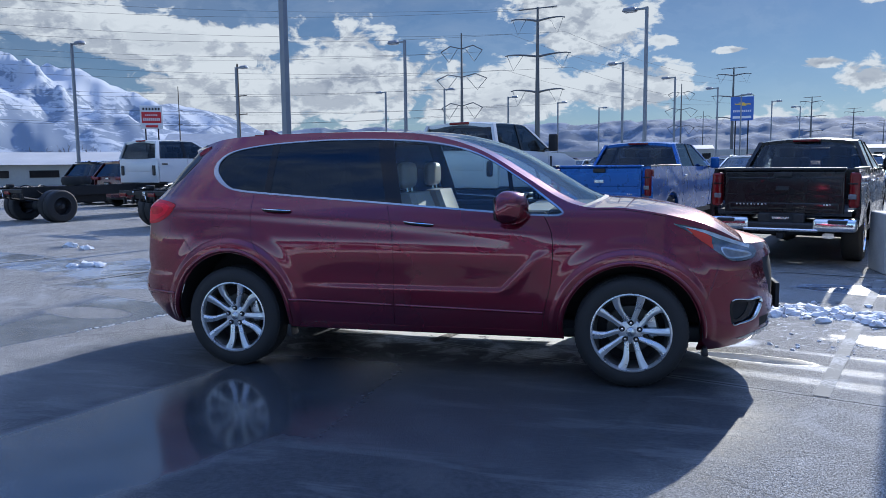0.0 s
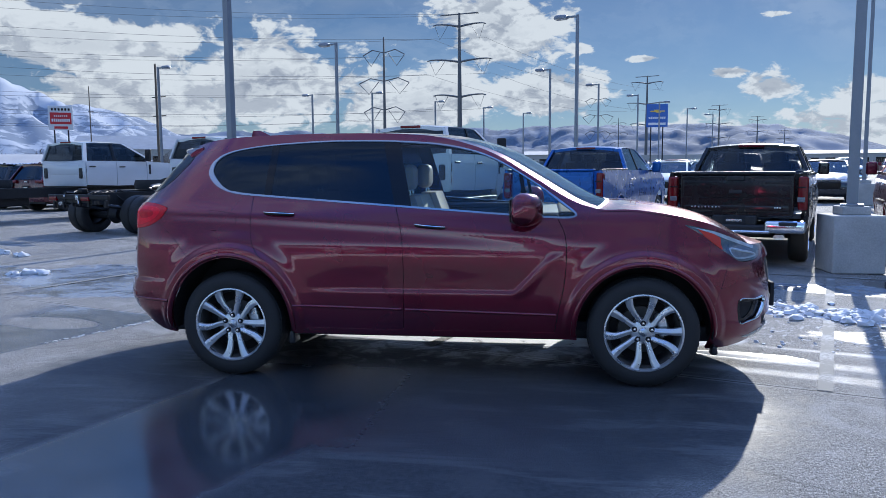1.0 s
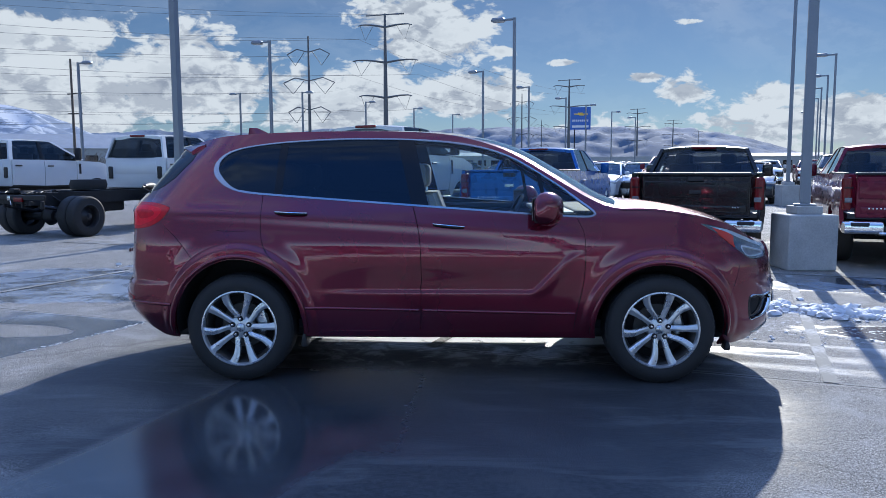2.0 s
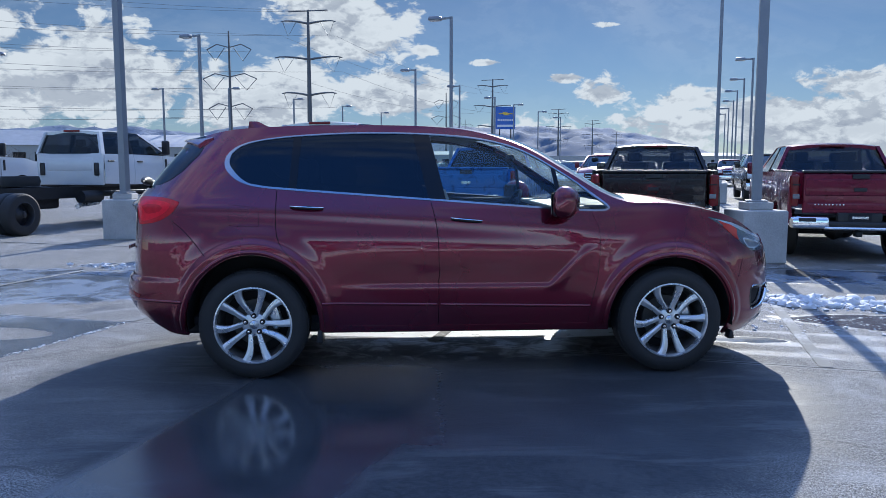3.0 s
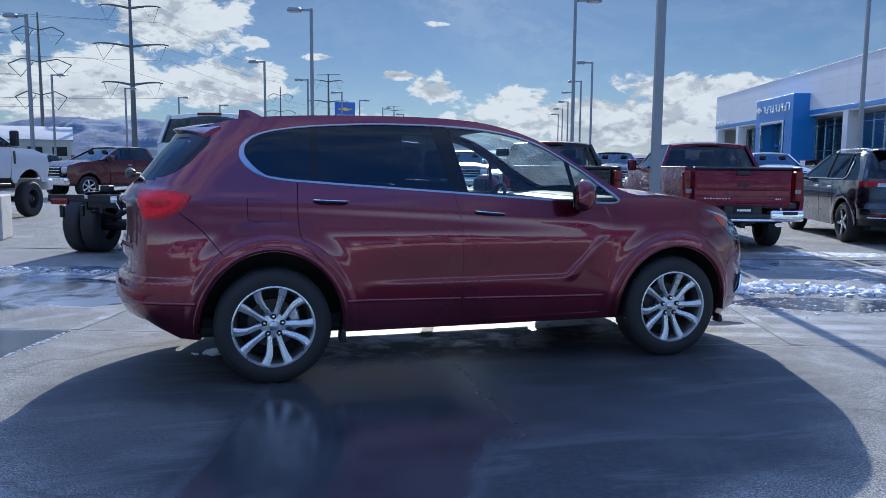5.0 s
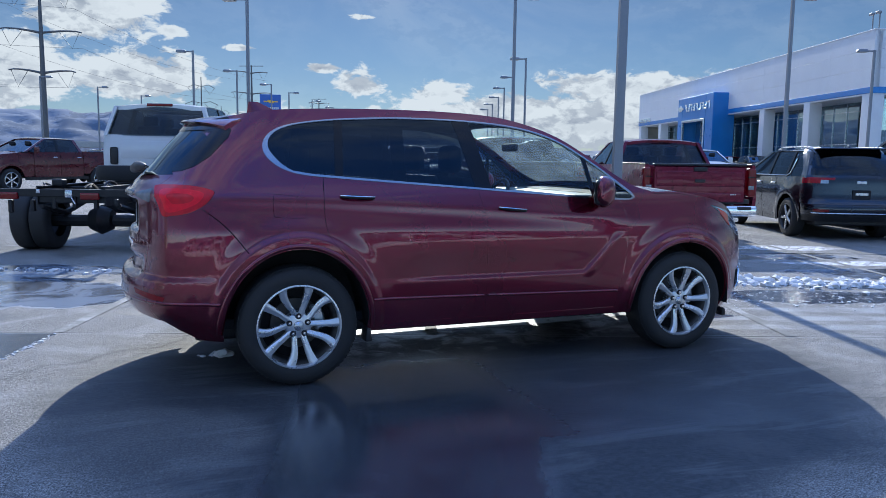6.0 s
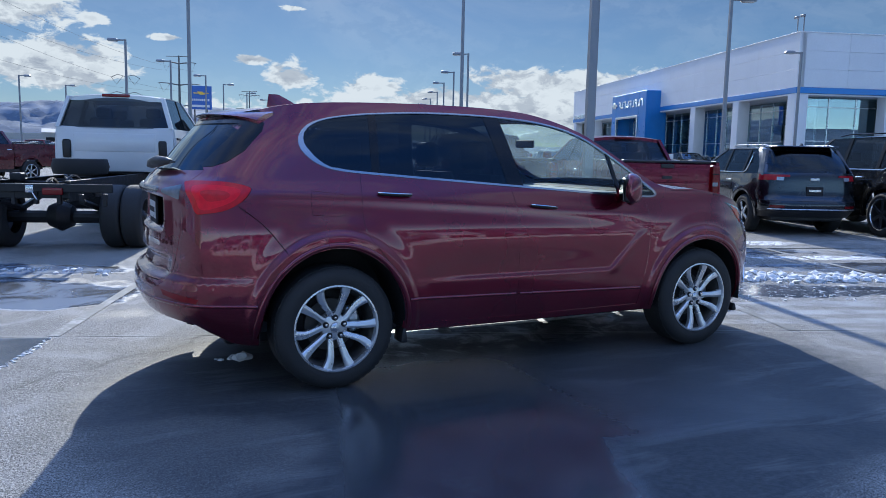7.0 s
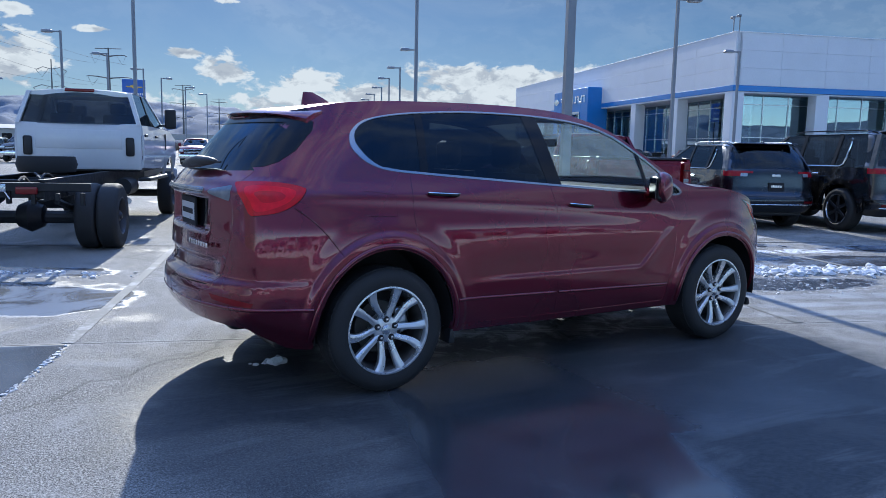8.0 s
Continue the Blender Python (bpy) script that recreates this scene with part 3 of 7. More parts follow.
def car_skin():
    """Cuts the skin along all its lines and sorts the pieces by panel."""
    step = .021
    pts, edges = [], []
    closed = LINES + GAPS + [q for ring in GAPS_RING + DARKRINGS for q in ring] + PILLARS
    line_pts, folds = [], []
    for c in closed:
        c = dense(c, .024, True)
        o = len(pts)
        pts += [Vector(q) for q in c]
        line_pts += c
        edges += [(o + i, o + (i + 1) % len(c)) for i in range(len(c))]
    # finer edges along the creases of the doors and the arch flares
    for z0, z1 in ((.585, .6065), (.628, .645), (.835, .855)):
        xs = np.linspace(-1.0, .82, 60)
        folds.append(side([(x, z0) for x in xs] + [(x, z1) for x in xs[::-1]]))
    for d0, d1 in ((-.035, -.0125), (.010, .022)):
        zs = np.linspace(.56, .88, 20)
        nz = np.interp(zs, [.50, .60, .86, .95], [.50, .56, .80, .80])
        folds.append(side([(n + d0, z) for n, z in zip(nz, zs)] + [(n + d1, z) for n, z in zip(nz[::-1], zs[::-1])]))
    for cx, b in ((AXLE_R, .475), (AXLE_F, .445)):
        for r0, r1 in ((1.10, 1.135), (1.165, 1.20)):
            q = np.linspace(-.05, math.pi + .05, 60)
            folds.append(side([(cx + .44 * r0 * math.cos(t), HUB_Z + b * r0 * math.sin(t)) for t in q] + [(cx + .44 * r1 * math.cos(t), HUB_Z + b * r1 * math.sin(t)) for t in q[::-1]]))
    for c in folds:
        c = dense(c, .024, True)
        o = len(pts)
        pts += [Vector(q) for q in c]
        line_pts += c
        edges += [(o + i, o + (i + 1) % len(c)) for i in range(len(c))]
    gu, gz = np.meshgrid(np.arange(0, U3, step), np.arange(.2, 1.66, step))
    gz = gz + (np.arange(gu.shape[1]) % 2)[None, :] * step / 2
    g = np.stack([gu.ravel(), gz.ravel()], 1)
    g = g[inside(DOMAIN, g)]
    lp = np.array(line_pts)
    keep = [np.min(np.sum((lp - q) ** 2, 1)) > (.35 * step) ** 2 for q in g]
    pts += [Vector(q) for q in g[np.array(keep)]]
    vs, _, fs, *_ = delaunay_2d_cdt(pts, edges, [], 0, 1e-5)
    uv = np.array([tuple(v) for v in vs])
    tri = np.array([f for f in fs if len(f) == 3])
    cen = uv[tri].mean(1)
    ok = inside(DOMAIN, cen) & ~inside(ARCH_R, cen) & ~inside(ARCH_F, cen)
    tri, cen = tri[ok], cen[ok]
    xyz = car_wrap(cen[:, 0], cen[:, 1])
    x, z = xyz[:, 0], xyz[:, 2]
    name = np.array(["quarter_panel"] * len(tri), dtype=object)
    rx = np.interp(z, [q[1] for q in rear_gap[::-1]], [q[0] for q in rear_gap[::-1]])
    mx = np.interp(z, [q[1] for q in mid_gap[::-1]], [q[0] for q in mid_gap[::-1]])
    fx = np.interp(z, [q[1] for q in front_gap[::-1]], [q[0] for q in front_gap[::-1]])
    name[(x > rx) & (x <= mx)] = "rear_door"
    name[(x > mx) & (x <= fx)] = "front_door"
    name[x > fx] = "front_fender"
    up = (z > 1.10) & ~inside(DLO_UV, cen) & (x > -1.75) & (x < 1.1)
    name[up & (z > np.interp(x, [-1.6, 1], [1.38, 1.15]))] = "quarter_panel"
    name[(z < .345) & (x > -.95) & (x < .95)] = "sill"
    bz = np.interp(x, [-2.4, -1.905, -1.80, -1.66, -1.5], [1.035, 1.035, .95, .80, .2])
    name[(x < -1.5) & (z < bz)] = "rear_bumper"
    gate_u = np.interp(cen[:, 1], [q[1] for q in gate_side[::-1]], [q[0] for q in gate_side[::-1]])
    name[(cen[:, 0] < gate_u) & (z > .615) & (x < -1.8)] = "tailgate"
    nx = np.interp(z, [.2, .52, .66, .80, .9], [1.72, 1.80, 1.86, 1.90, 1.93])
    name[(x > nx) & (z < .93)] = "front_bumper"
    name[(x > 1.95) & (z >= .80)] = "front_bumper"
    for q, n in ((TRIM_UV, "quarter_trim"), (RGLASS_UV, "rear_window"), (DLO_UV, "window_chrome"), (FOG_UV, "fog_bezel"), (FOG_IN_UV, "fog_lamp"), (GATE_LAMP_UV, "tailgate_lamp"),
                 (GATE_CHROME_UV, "tailgate_chrome"), (PLATE_UV, "plate_recess"), (REFL_UV, "bumper_reflector"), (GRILLE_UV, "grille"),
                 (LOWGRILLE_UV, "lower_grille"), (LIP_UV, "bumper_lip"), (TAIL_UV, "gap"), (HEAD_UV, "gap"), (DARKRINGS[0][1], "tail_lamp"), (DARKRINGS[1][1], "headlamp"),
                 (TAIL_IN_UV, "lamp_ring"), (TAIL_CORE_UV, "tail_lamp"), (AMBER_UV, "side_marker"), (BROW_UV, "lamp_brow"), (BEZEL_UV, "lamp_bezel"), (EYE_UV, "lamp_projector")):
        name[inside(q, cen)] = n
    name[(z > 1.485) & (x < -1.72) & np.isin(name, ["tailgate", "quarter_panel"])] = "quarter_trim"
    inglass = inside(GLASS_UV, cen)
    name[inglass & (x <= -1.09)] = "quarter_window"
    name[inglass & (x > -1.09) & (x <= -.23)] = "rear_window_pane"
    name[inglass & (x > -.23)] = "front_window_pane"
    for q, n in zip(PILLARS, ("door_pillar_trim", "quarter_pillar_trim", "mirror_pillar_trim")):
        name[inglass & inside(q, cen)] = n
    for g in GAPS:
        name[inside(g, cen) & ~inside(DLO_UV, cen) & ~inside(RGLASS_UV, cen)] = "gap"
    for a, b in GAPS_RING:
        name[inside(a, cen) & ~inside(b, cen)] = "gap"
    name[inside(GAPS_RING[0][1], cen)] = "fuel_flap"
    pos = car_wrap(uv[:, 0], uv[:, 1])
    e = 1e-3
    du = car_wrap(np.minimum(uv[:, 0] + e, U3 - 1e-4), uv[:, 1]) - car_wrap(np.maximum(uv[:, 0] - e, 0), uv[:, 1])
    dz = car_wrap(uv[:, 0], uv[:, 1] + e) - car_wrap(uv[:, 0], uv[:, 1] - e)
    nor = np.cross(du, dz)
    nor /= np.linalg.norm(nor, axis=1)[:, None] + 1e-12
    return pos, nor, tri, name


M_DASH = material("grey_dashboard", (.20, .20, .19), .5, vary=.1, bump=.1, bump_scale=200)
M_LENSGREY = material("grey_lamp_lens", (.20, .21, .23), .14, .3, vary=.25, scale=30)
M_WINDOWCHROME = material("window_chrome", (.36, .37, .39), .20, 1.0, vary=.08)
SKIN_LOOK = {
    "quarter_panel": (M_RED, 0, .010), "rear_door": (M_RED, 0, .012), "front_door": (M_RED, 0, .012), "front_fender": (M_RED, 0, .012), "sill": (M_RED, 0, .03),
    "rear_bumper": (M_RED, 0, .012), "tailgate": (M_RED, 0, .012), "front_bumper": (M_RED, 0, .012), "fuel_flap": (M_RED, 0, .008),
    "rear_window": (M_GLASS_DARK, -.004, 0), "window_chrome": (M_WINDOWCHROME, .004, .012), "fog_bezel": (M_GLOSSBLACK, -.006, .02), "fog_lamp": (M_GLOSSBLACK, -.03, 0),
    "tailgate_lamp": (M_LENSGREY, .003, .01), "tailgate_chrome": (M_DARKCHROME, .008, .02), "plate_recess": (M_GLOSSBLACK, -.012, .0), "bumper_reflector": (M_DEEPRED, .003, .01),
    "bumper_lip": (M_SATIN, .006, .015), "quarter_trim": (M_GLOSSBLACK, .002, .012), "grille": (M_GLOSSBLACK, -.02, .03), "lower_grille": (M_BLACK, -.02, .02), "tail_lamp": (M_TAILDEEP, .006, .02), "lamp_ring": (M_TAIL, .007, .01), "headlamp": (M_LAMPDARK, .004, .02), "lamp_brow": (M_LAMPCLEAR, .006, .01), "lamp_bezel": (M_LAMPCLEAR, .005, .01), "lamp_projector": (M_LENSGREY, -.004, .01),
    "side_marker": (M_AMBER, .005, .01), "quarter_window": (M_GLASS_DARK, -.004, 0), "rear_window_pane": (M_GLASS_DARK, -.004, 0),
    "front_window_pane": (M_GLASS, -.004, 0), "door_pillar_trim": (M_GLOSSBLACK, -.002, .01), "quarter_pillar_trim": (M_GLOSSBLACK, -.002, .01), "mirror_pillar_trim": (M_GLOSSBLACK, -.002, .01),
}


def build_skin(parent):
    pos, nor, tri, name = car_skin()
    solid = [n for n in SKIN_LOOK if n not in ("rear_window", "quarter_window", "rear_window_pane", "front_window_pane")]
    for mirror in (1, -1):
        flip = np.array([1, mirror, 1])
        for n, (mat, lift, thick) in SKIN_LOOK.items():
            t = tri[name == n]
            if not len(t):
                continue
            used = np.unique(t)
            back = {int(o): i for i, o in enumerate(used)}
            vs = list((pos[used] + nor[used] * lift) * flip)
            ns = list(nor[used] * flip)
            fs = [tuple(back[int(i)] for i in (f if mirror > 0 else f[::-1])) for f in t]
            if thick:
                count = {}
                for f in fs:
                    for a, b in zip(f, f[1:] + f[:1]):
                        count[(a, b)] = count.get((a, b), 0) + 1
                rim = [q for q in count if (q[1], q[0]) not in count]
                k = len(used)
                for a, b in rim:
                    quad = []
                    for v in (b, a):
                        quad.append(len(vs))
                        vs.append(vs[v])
                        ns.append(ns[v] * .3)
                    for v in (a, b):
                        quad.append(len(vs))
                        vs.append(vs[v] - np.array(ns[v]) * thick)
                        ns.append(ns[v] * .3)
                    fs.append(tuple(quad))
            ns = [q / (np.linalg.norm(q) + 1e-9) for q in ns]
            ob = put_mesh(n, vs, fs, mat, parent, normals=ns)
            if n.endswith("window_pane") or n in ("quarter_window", "rear_window"):
                ob.visible_shadow = n != "front_window_pane"
        t = tri[np.isin(name, ["gap", *solid])]
        used = np.unique(t)
        back = {int(o): i for i, o in enumerate(used)}
        put_mesh("inner_shell", (pos[used] - nor[used] * .016) * flip, [tuple(back[int(i)] for i in (f if mirror > 0 else f[::-1])) for f in t],
                 M_GAP, parent, normals=nor[used] * flip)


CROWN = pchip([-2.0, -1.6, -.8, -.2, .3, .8, 1.1, 1.3, 1.6, 1.9, 2.1, 2.3], [.006, .010, .018, .024, .036, .045, .030, .026, .030, .034, .03, .0])
BOW = pchip([-2.0, -.4, .15, .7, 1.08, 1.3, 1.9, 2.2], [0, 0, .07, .11, .12, .06, .04, 0])


def build_top(parent):
    """Roof, windscreen and bonnet between the two rails."""
    uv = np.array(rail_uv)
    fine = np.concatenate([np.linspace(uv[i], uv[i + 1], 4)[:-1] for i in range(len(uv) - 1)] + [uv[-1:]])
    edge = car_wrap(fine[:, 0], fine[:, 1])
    nv = 33
    v = np.linspace(-1, 1, nv)
    rows = []
    for x, y, z in edge:
        half = -y
        c = float(CROWN(x)) * min(1, (half / .60) ** 2)
        rows.append(np.stack([x + float(BOW(x)) * (1 - v ** 2) * min(1, (half / .6) ** 2), v * half, z + c * (1 - np.abs(v) ** 2.2)], -1))
    g = np.array(rows)
    du, dv = np.gradient(g, axis=0), np.gradient(g, axis=1)
    nor = np.cross(du, dv)
    nor /= np.linalg.norm(nor, axis=2)[..., None] + 1e-9
    nor[nor[..., 2] < 0] *= -1
    xm = edge[:, 0]
    kinds = {}
    for i in range(len(edge) - 1):
        x = (xm[i] + xm[i + 1]) / 2
        for j in range(nv - 1):
            a = abs((v[j] + v[j + 1]) / 2)
            if x < .16:
                n = "roof_panel"
            elif x < 1.06:
                n = "windscreen" if a < .90 else ("windscreen_pillar" if v[j] < 0 else "windscreen_pillar_left")
            elif x < 1.09:
                n = "cowl"
            else:
                n = "bonnet"
            kinds.setdefault(n, []).append((i * nv + j, (i + 1) * nv + j, (i + 1) * nv + j + 1, i * nv + j + 1))
    flat, fn = g.reshape(-1, 3), nor.reshape(-1, 3)
    for n, fs in kinds.items():
        used = sorted({i for f in fs for i in f})
        back = {o: i for i, o in enumerate(used)}
        mat = {"windscreen": M_SCREEN, "cowl": M_BLACK}.get(n, M_RED)
        ob = put_mesh(n.replace("_left", ""), flat[used], [tuple(back[i] for i in f) for f in fs], mat, parent, normals=fn[used])
        if n == "windscreen":
            ob.visible_shadow = False
    # roof lining, so that no light falls through a single skin
    used = sorted({i for f in kinds["roof_panel"] for i in f})
    back = {o: i for i, o in enumerate(used)}
    put_mesh("headliner", flat[used] * np.array([.93, .90, 1]) - np.array([.0, 0, .045]), [tuple(back[i] for i in f) for f in kinds["roof_panel"]], M_LEATHER, parent, normals=-fn[used])
    used = sorted({i for f in kinds["bonnet"] for i in f})
    back = {o: i for i, o in enumerate(used)}
    put_mesh("bonnet_liner", flat[used] - np.array([0, 0, .04]), [tuple(back[i] for i in f) for f in kinds["bonnet"]], M_GAP, parent, normals=-fn[used])


def wheel_thing(name, rim_r, tyre_r, width, spokes, mat_rim, label=""):
    """A wheel whose outer face looks towards -y, centred on its hub."""
    w = empty(name)
    hw = width / 2
    prof = [(rim_r * .98, hw), (rim_r + .02, hw + .004), (tyre_r - .055, hw + .010), (tyre_r - .018, hw - .008), (tyre_r - .004, hw - .035), (tyre_r, 0)]
    prof = prof + [(r, -y) for r, y in prof[-2::-1]]
    put_mesh("tyre", *lathe(prof, 72), M_RUBBER, w)
    vs, fs = [], []
    for row in (-.066, -.022, .022, .066):
        for i in range(60):
            a = 2 * math.pi * (i + (row > 0) * .5) / 60
            m = Matrix.Rotation(-a, 4, "Y") @ Matrix.Translation((tyre_r - .0065 - abs(row) * .04, row, 0)) @ Matrix.Rotation(radians(90), 4, "Y")
            p = moved(box((.024, .038, .012), (0, 0, 0), 0), m)
            o = len(vs)
            vs += p[0]
            fs += [tuple(q + o for q in f) for f in p[1]]
    put_mesh("tread", vs, fs, M_RUBBER, w)
    r = put_mesh("rim", *lathe([(rim_r, -hw + .0), (rim_r + .004, -hw - .004), (rim_r - .005, -hw - .006), (rim_r - .010, -hw + .002), (rim_r - .012, -hw + .03)], 72), mat_rim, w, label)
    # silver barrel coloured dark iron for the shade inside the rim
    put_mesh("shaded_rim_barrel", *lathe([(rim_r - .012, -hw + .03), (rim_r - .026, -hw + .05), (rim_r - .034, 0), (rim_r - .03, hw)], 48), M_IRON, r)
    put_mesh("wheel_back", *lathe([(.02, .03), (rim_r - .03, .05)], 48), M_GAP, w)
    for k in range(spokes):
        base = 2 * math.pi * k / spokes
        lean = (1 if k % 2 else -1) * (.11 if spokes > 6 else .0)
        ring_list = []
        for s in np.linspace(0, 1, 9):
            rad = .045 + s * (rim_r - .006 - .045)
            ang = base + lean * (1 - s) ** 1.3 * -1 + (.17 if k % 2 else -.02) * math.sin(s * 3.0) + .06 * s * s
            half = .0095 + .0175 * s ** 1.25 + .010 * (1 - s) ** 3
            dep = -hw + .020 + .018 * (1 - s) - .016 * s
            c, sn = math.cos(ang), math.sin(ang)
            ring = []
            for dy, dw in ((.034, -half), (.009, -half), (.0025, -half * .72), (.0, -half * .30), (.0015, half * .10), (.0045, half * .34), (.0045, half * .60), (.009, half), (.034, half)):
                ring.append((c * rad - sn * dw, dep + dy, sn * rad + c * dw))
            ring_list.append(ring)
        put_mesh("spoke", *loft(ring_list), mat_rim, r)
    put_mesh("hub", *lathe([(.0, -hw + .036), (.030, -hw + .036), (.072, -hw + .040), (.080, -hw + .05), (.080, .0)], 40), mat_rim, w)
    put_mesh("centre_cap", *lathe([(.0, -hw + .022), (.024, -hw + .024), (.030, -hw + .032), (.030, -hw + .05)], 32), M_SATIN, w)
    for k in range(5):
        a = 2 * math.pi * k / 5 + radians(90)
        nut = lathe([(.0, -hw + .020), (.009, -hw + .021), (.0115, -hw + .030), (.0115, -hw + .06)], 6)
        # dark discs on the hub stand in for shade in the nut recesses
        put_mesh("nut_pocket_shade", *moved(lathe([(.0, -hw + .031), (.017, -hw + .031), (.0185, -hw + .038)], 16), Matrix.Translation((.057 * math.cos(a), 0, .057 * math.sin(a)))), M_GAP, w)
        put_mesh("wheel_nut", *moved(nut, Matrix.Translation((.057 * math.cos(a), 0, .057 * math.sin(a)))), M_CHROME, w)
    put_mesh("brake_disc", *lathe([(.06, .020), (.15, .020), (.155, .028), (.155, .05), (.06, .05)], 48), M_IRON, w)
    put_mesh("brake_caliper", *moved(box((.075, .05, .16), (.135, .0, 0), .018), Matrix.Rotation(radians(-15), 4, "Y")), M_SATIN, w)
    return w


def adopt(child, parent, m):
    """Puts a thing under another as one of its parts; its pieces stay below it."""
    child.parent = parent
    child.matrix_basis = m
    return child


def build_car():
    car = tagged(empty("crossover"), "dark red metallic crossover car with chrome window surround, on wet asphalt", "car")
    build_skin(car)
    build_top(car)
    # underbody and wheel wells
    put_mesh("underbody", *joined(box((3.9, 1.3, .12), (0, 0, .31), .03), box((1.6, 1.5, .10), (0, 0, .32), .02)), M_BLACK, car)
    for cx, b in ((AXLE_R, .475), (AXLE_F, .445)):
        for s in (-1, 1):
            vs, fs = [], []
            n = 28
            for i in range(n):
                a = math.pi * 1.03 - math.pi * 1.06 * i / (n - 1)
                for y in (.885, .55):
                    vs.append((cx + .432 * math.cos(a), s * y, HUB_Z + b * 1.0 * math.sin(a)))
            fs = [(2 * i, 2 * i + 1, 2 * i + 3, 2 * i + 2) for i in range(n - 1)]
            o = len(vs)
            for i in range(n):
                vs.append(vs[2 * i + 1])
            fs.append(tuple(range(o, o + n)))
            put_mesh("wheel_well", vs, fs, M_GAP, car)
    for cx in (AXLE_R, AXLE_F):
        w = wheel_thing("wheel", .247, TYRE_R, .225, 10, M_RIM)
        adopt(w, car, pose(cx, -.795, HUB_Z, 0, 0, 0))
        w2 = copy_thing(w, pose(cx, .795, HUB_Z, 0, 20, 180))
    # mud flap corners behind the wheels
    for s in (-1, 1):
        put_mesh("mud_flap", *box((.05, .12, .09), (AXLE_R + .425, s * .835, .275), .014, (.5, 1)), M_BLACK, car)
        put_mesh("air_dam", *box((.05, .08, .06), (AXLE_F + .452, s * .80, .238), .015, (.5, 1)), M_BLACK, car)
    for s in (-1, 1):
        put_mesh("sill_strip", *box((1.86, .06, .04), (-.01, s * .835, .312), .012), M_BLACK, car)
    for s in (-1, 1):
        flip = np.array([1, -s, 1])

        def ribbon(name, path, out, half):
            """A raised line of body colour along points of the skin."""
            rings = []
            for u, z, du, dz in path:
                c = car_wrap(u, z) * flip
                a = car_wrap(u + du * half, z + dz * half) * flip
                b = car_wrap(u - du * half, z - dz * half) * flip
                n = np.array([0, s * 1.0, 0]) if U1 < u < U2 else np.array([np.sign(u - U1) * .6, s * .8, 0])
                rings.append([a - n * .004, a * .7 + c * .3 + n * out * .8, c + n * out, b * .7 + c * .3 + n * out * .8, b - n * .004])
            put_mesh(name, *loft(rings, caps=False), M_RED, car, angle=180)
        for name, x0, x1 in (("door_moulding", -.925, -.19), ("door_moulding", -.16, .82)):
            ribbon(name, [(car_u(x, .482), .482 - .02 * (x + .2), 0, 1) for x in np.linspace(x0, x1, 24)], .007, .011)
        ribbon("bumper_crease", [(u, .515, 0, 1) for u in np.linspace(.02, car_u(-1.82, .515), 40)], .006, .012)
        for cx, a, b in ((AXLE_R, .425, .462), (AXLE_F, .425, .428)):
            path = []
            for q in np.linspace(math.pi * 1.02, -math.pi * .02, 60):
                x, z = cx + (a + .018) * math.cos(q), HUB_Z + (b + .018) * math.sin(q)
                path.append((car_u(x, z), z, math.cos(q), math.sin(q)))
            ribbon("arch_lip", path, .012, .018)
    # handles over flat dark ovals that stand in for shade in the cups
    for xa, xb, z0, z1 in ((-1.125, -.915, 1.118, 1.108), (-.095, .105, 1.040, 1.022)):
        for s in (-1, 1):
            xm, zm = (xa + xb) / 2, (z0 + z1) / 2
            y = float(car_width(np.array(xm), np.array(zm)))
            cup = lathe([(.0, 0), (.5, .0), (.46, .012)], 24)
            cup = [(v[0] * .17 + xm, s * (y - .001 + v[1] * -.3), v[2] * .052 + zm - .014) for v in cup[0]], cup[1]
            h = put_mesh("handle_cup_shade", *cup, M_GAP, car)
            rings = []
            for k in range(13):
                t = k / 12
                x = xa + (xb - xa) * t
                out = y + .008 + .030 * math.sin(math.pi * t) ** .5
                hh = .011 * (1 - .35 * (2 * t - 1) ** 4)
                z = z0 + (z1 - z0) * t
                rings.append([(x, s * (out + .006 * math.cos(q)), z + hh * math.sin(q)) for q in np.linspace(0, 2 * math.pi, 9)[:-1]])
            hd = put_mesh("door_handle", *loft(rings), M_GLOSSBLACK, car)
            mid = [np.mean(np.array(r), 0) for r in rings]
            put_mesh("handle_strip", *tube([(q[0], q[1] + s * .005, q[2] + .007) for q in mid], .0048, 8), M_CHROME, hd, "chrome strip")
    # mirrors
    for s in (-1, 1):
        rings, low = [], []
        for k in range(11):
            t = k / 10
            y = .890 + .190 * t
            f = max(0.0, 1 - abs(2 * t - 1.05) ** 3.2 * .92) ** .5
            f = max(.3, min(1, f))
            cx, cz = .675 - .10 * t, 1.140 + .008 * t
            rings.append([(cx + .082 * f * math.cos(q) * (1.15 if math.cos(q) > 0 else .75), s * y,
                           cz + (.108 if math.sin(q) > 0 else .105) * f * abs(math.sin(q)) ** .75 * (1 if math.sin(q) > 0 else -1)) for q in np.linspace(0, 2 * math.pi, 25)[:-1]])
        mir = put_mesh("door_mirror", *loft(rings), M_RED, car)
        put_mesh("mirror_bezel", *moved(box((.050, .165, .165), (0, 0, 0), .022), Matrix.Translation((.592, s * .988, 1.142)) @ Matrix.Rotation(radians(30 * s), 4, "Z")), M_BLACK, mir)
        put_mesh("mirror_glass", *moved(box((.010, .145, .140), (0, 0, 0), .004), Matrix.Translation((.566, s * .972, 1.142)) @ Matrix.Rotation(radians(30 * s), 4, "Z")), M_MIRRORGLASS, mir)
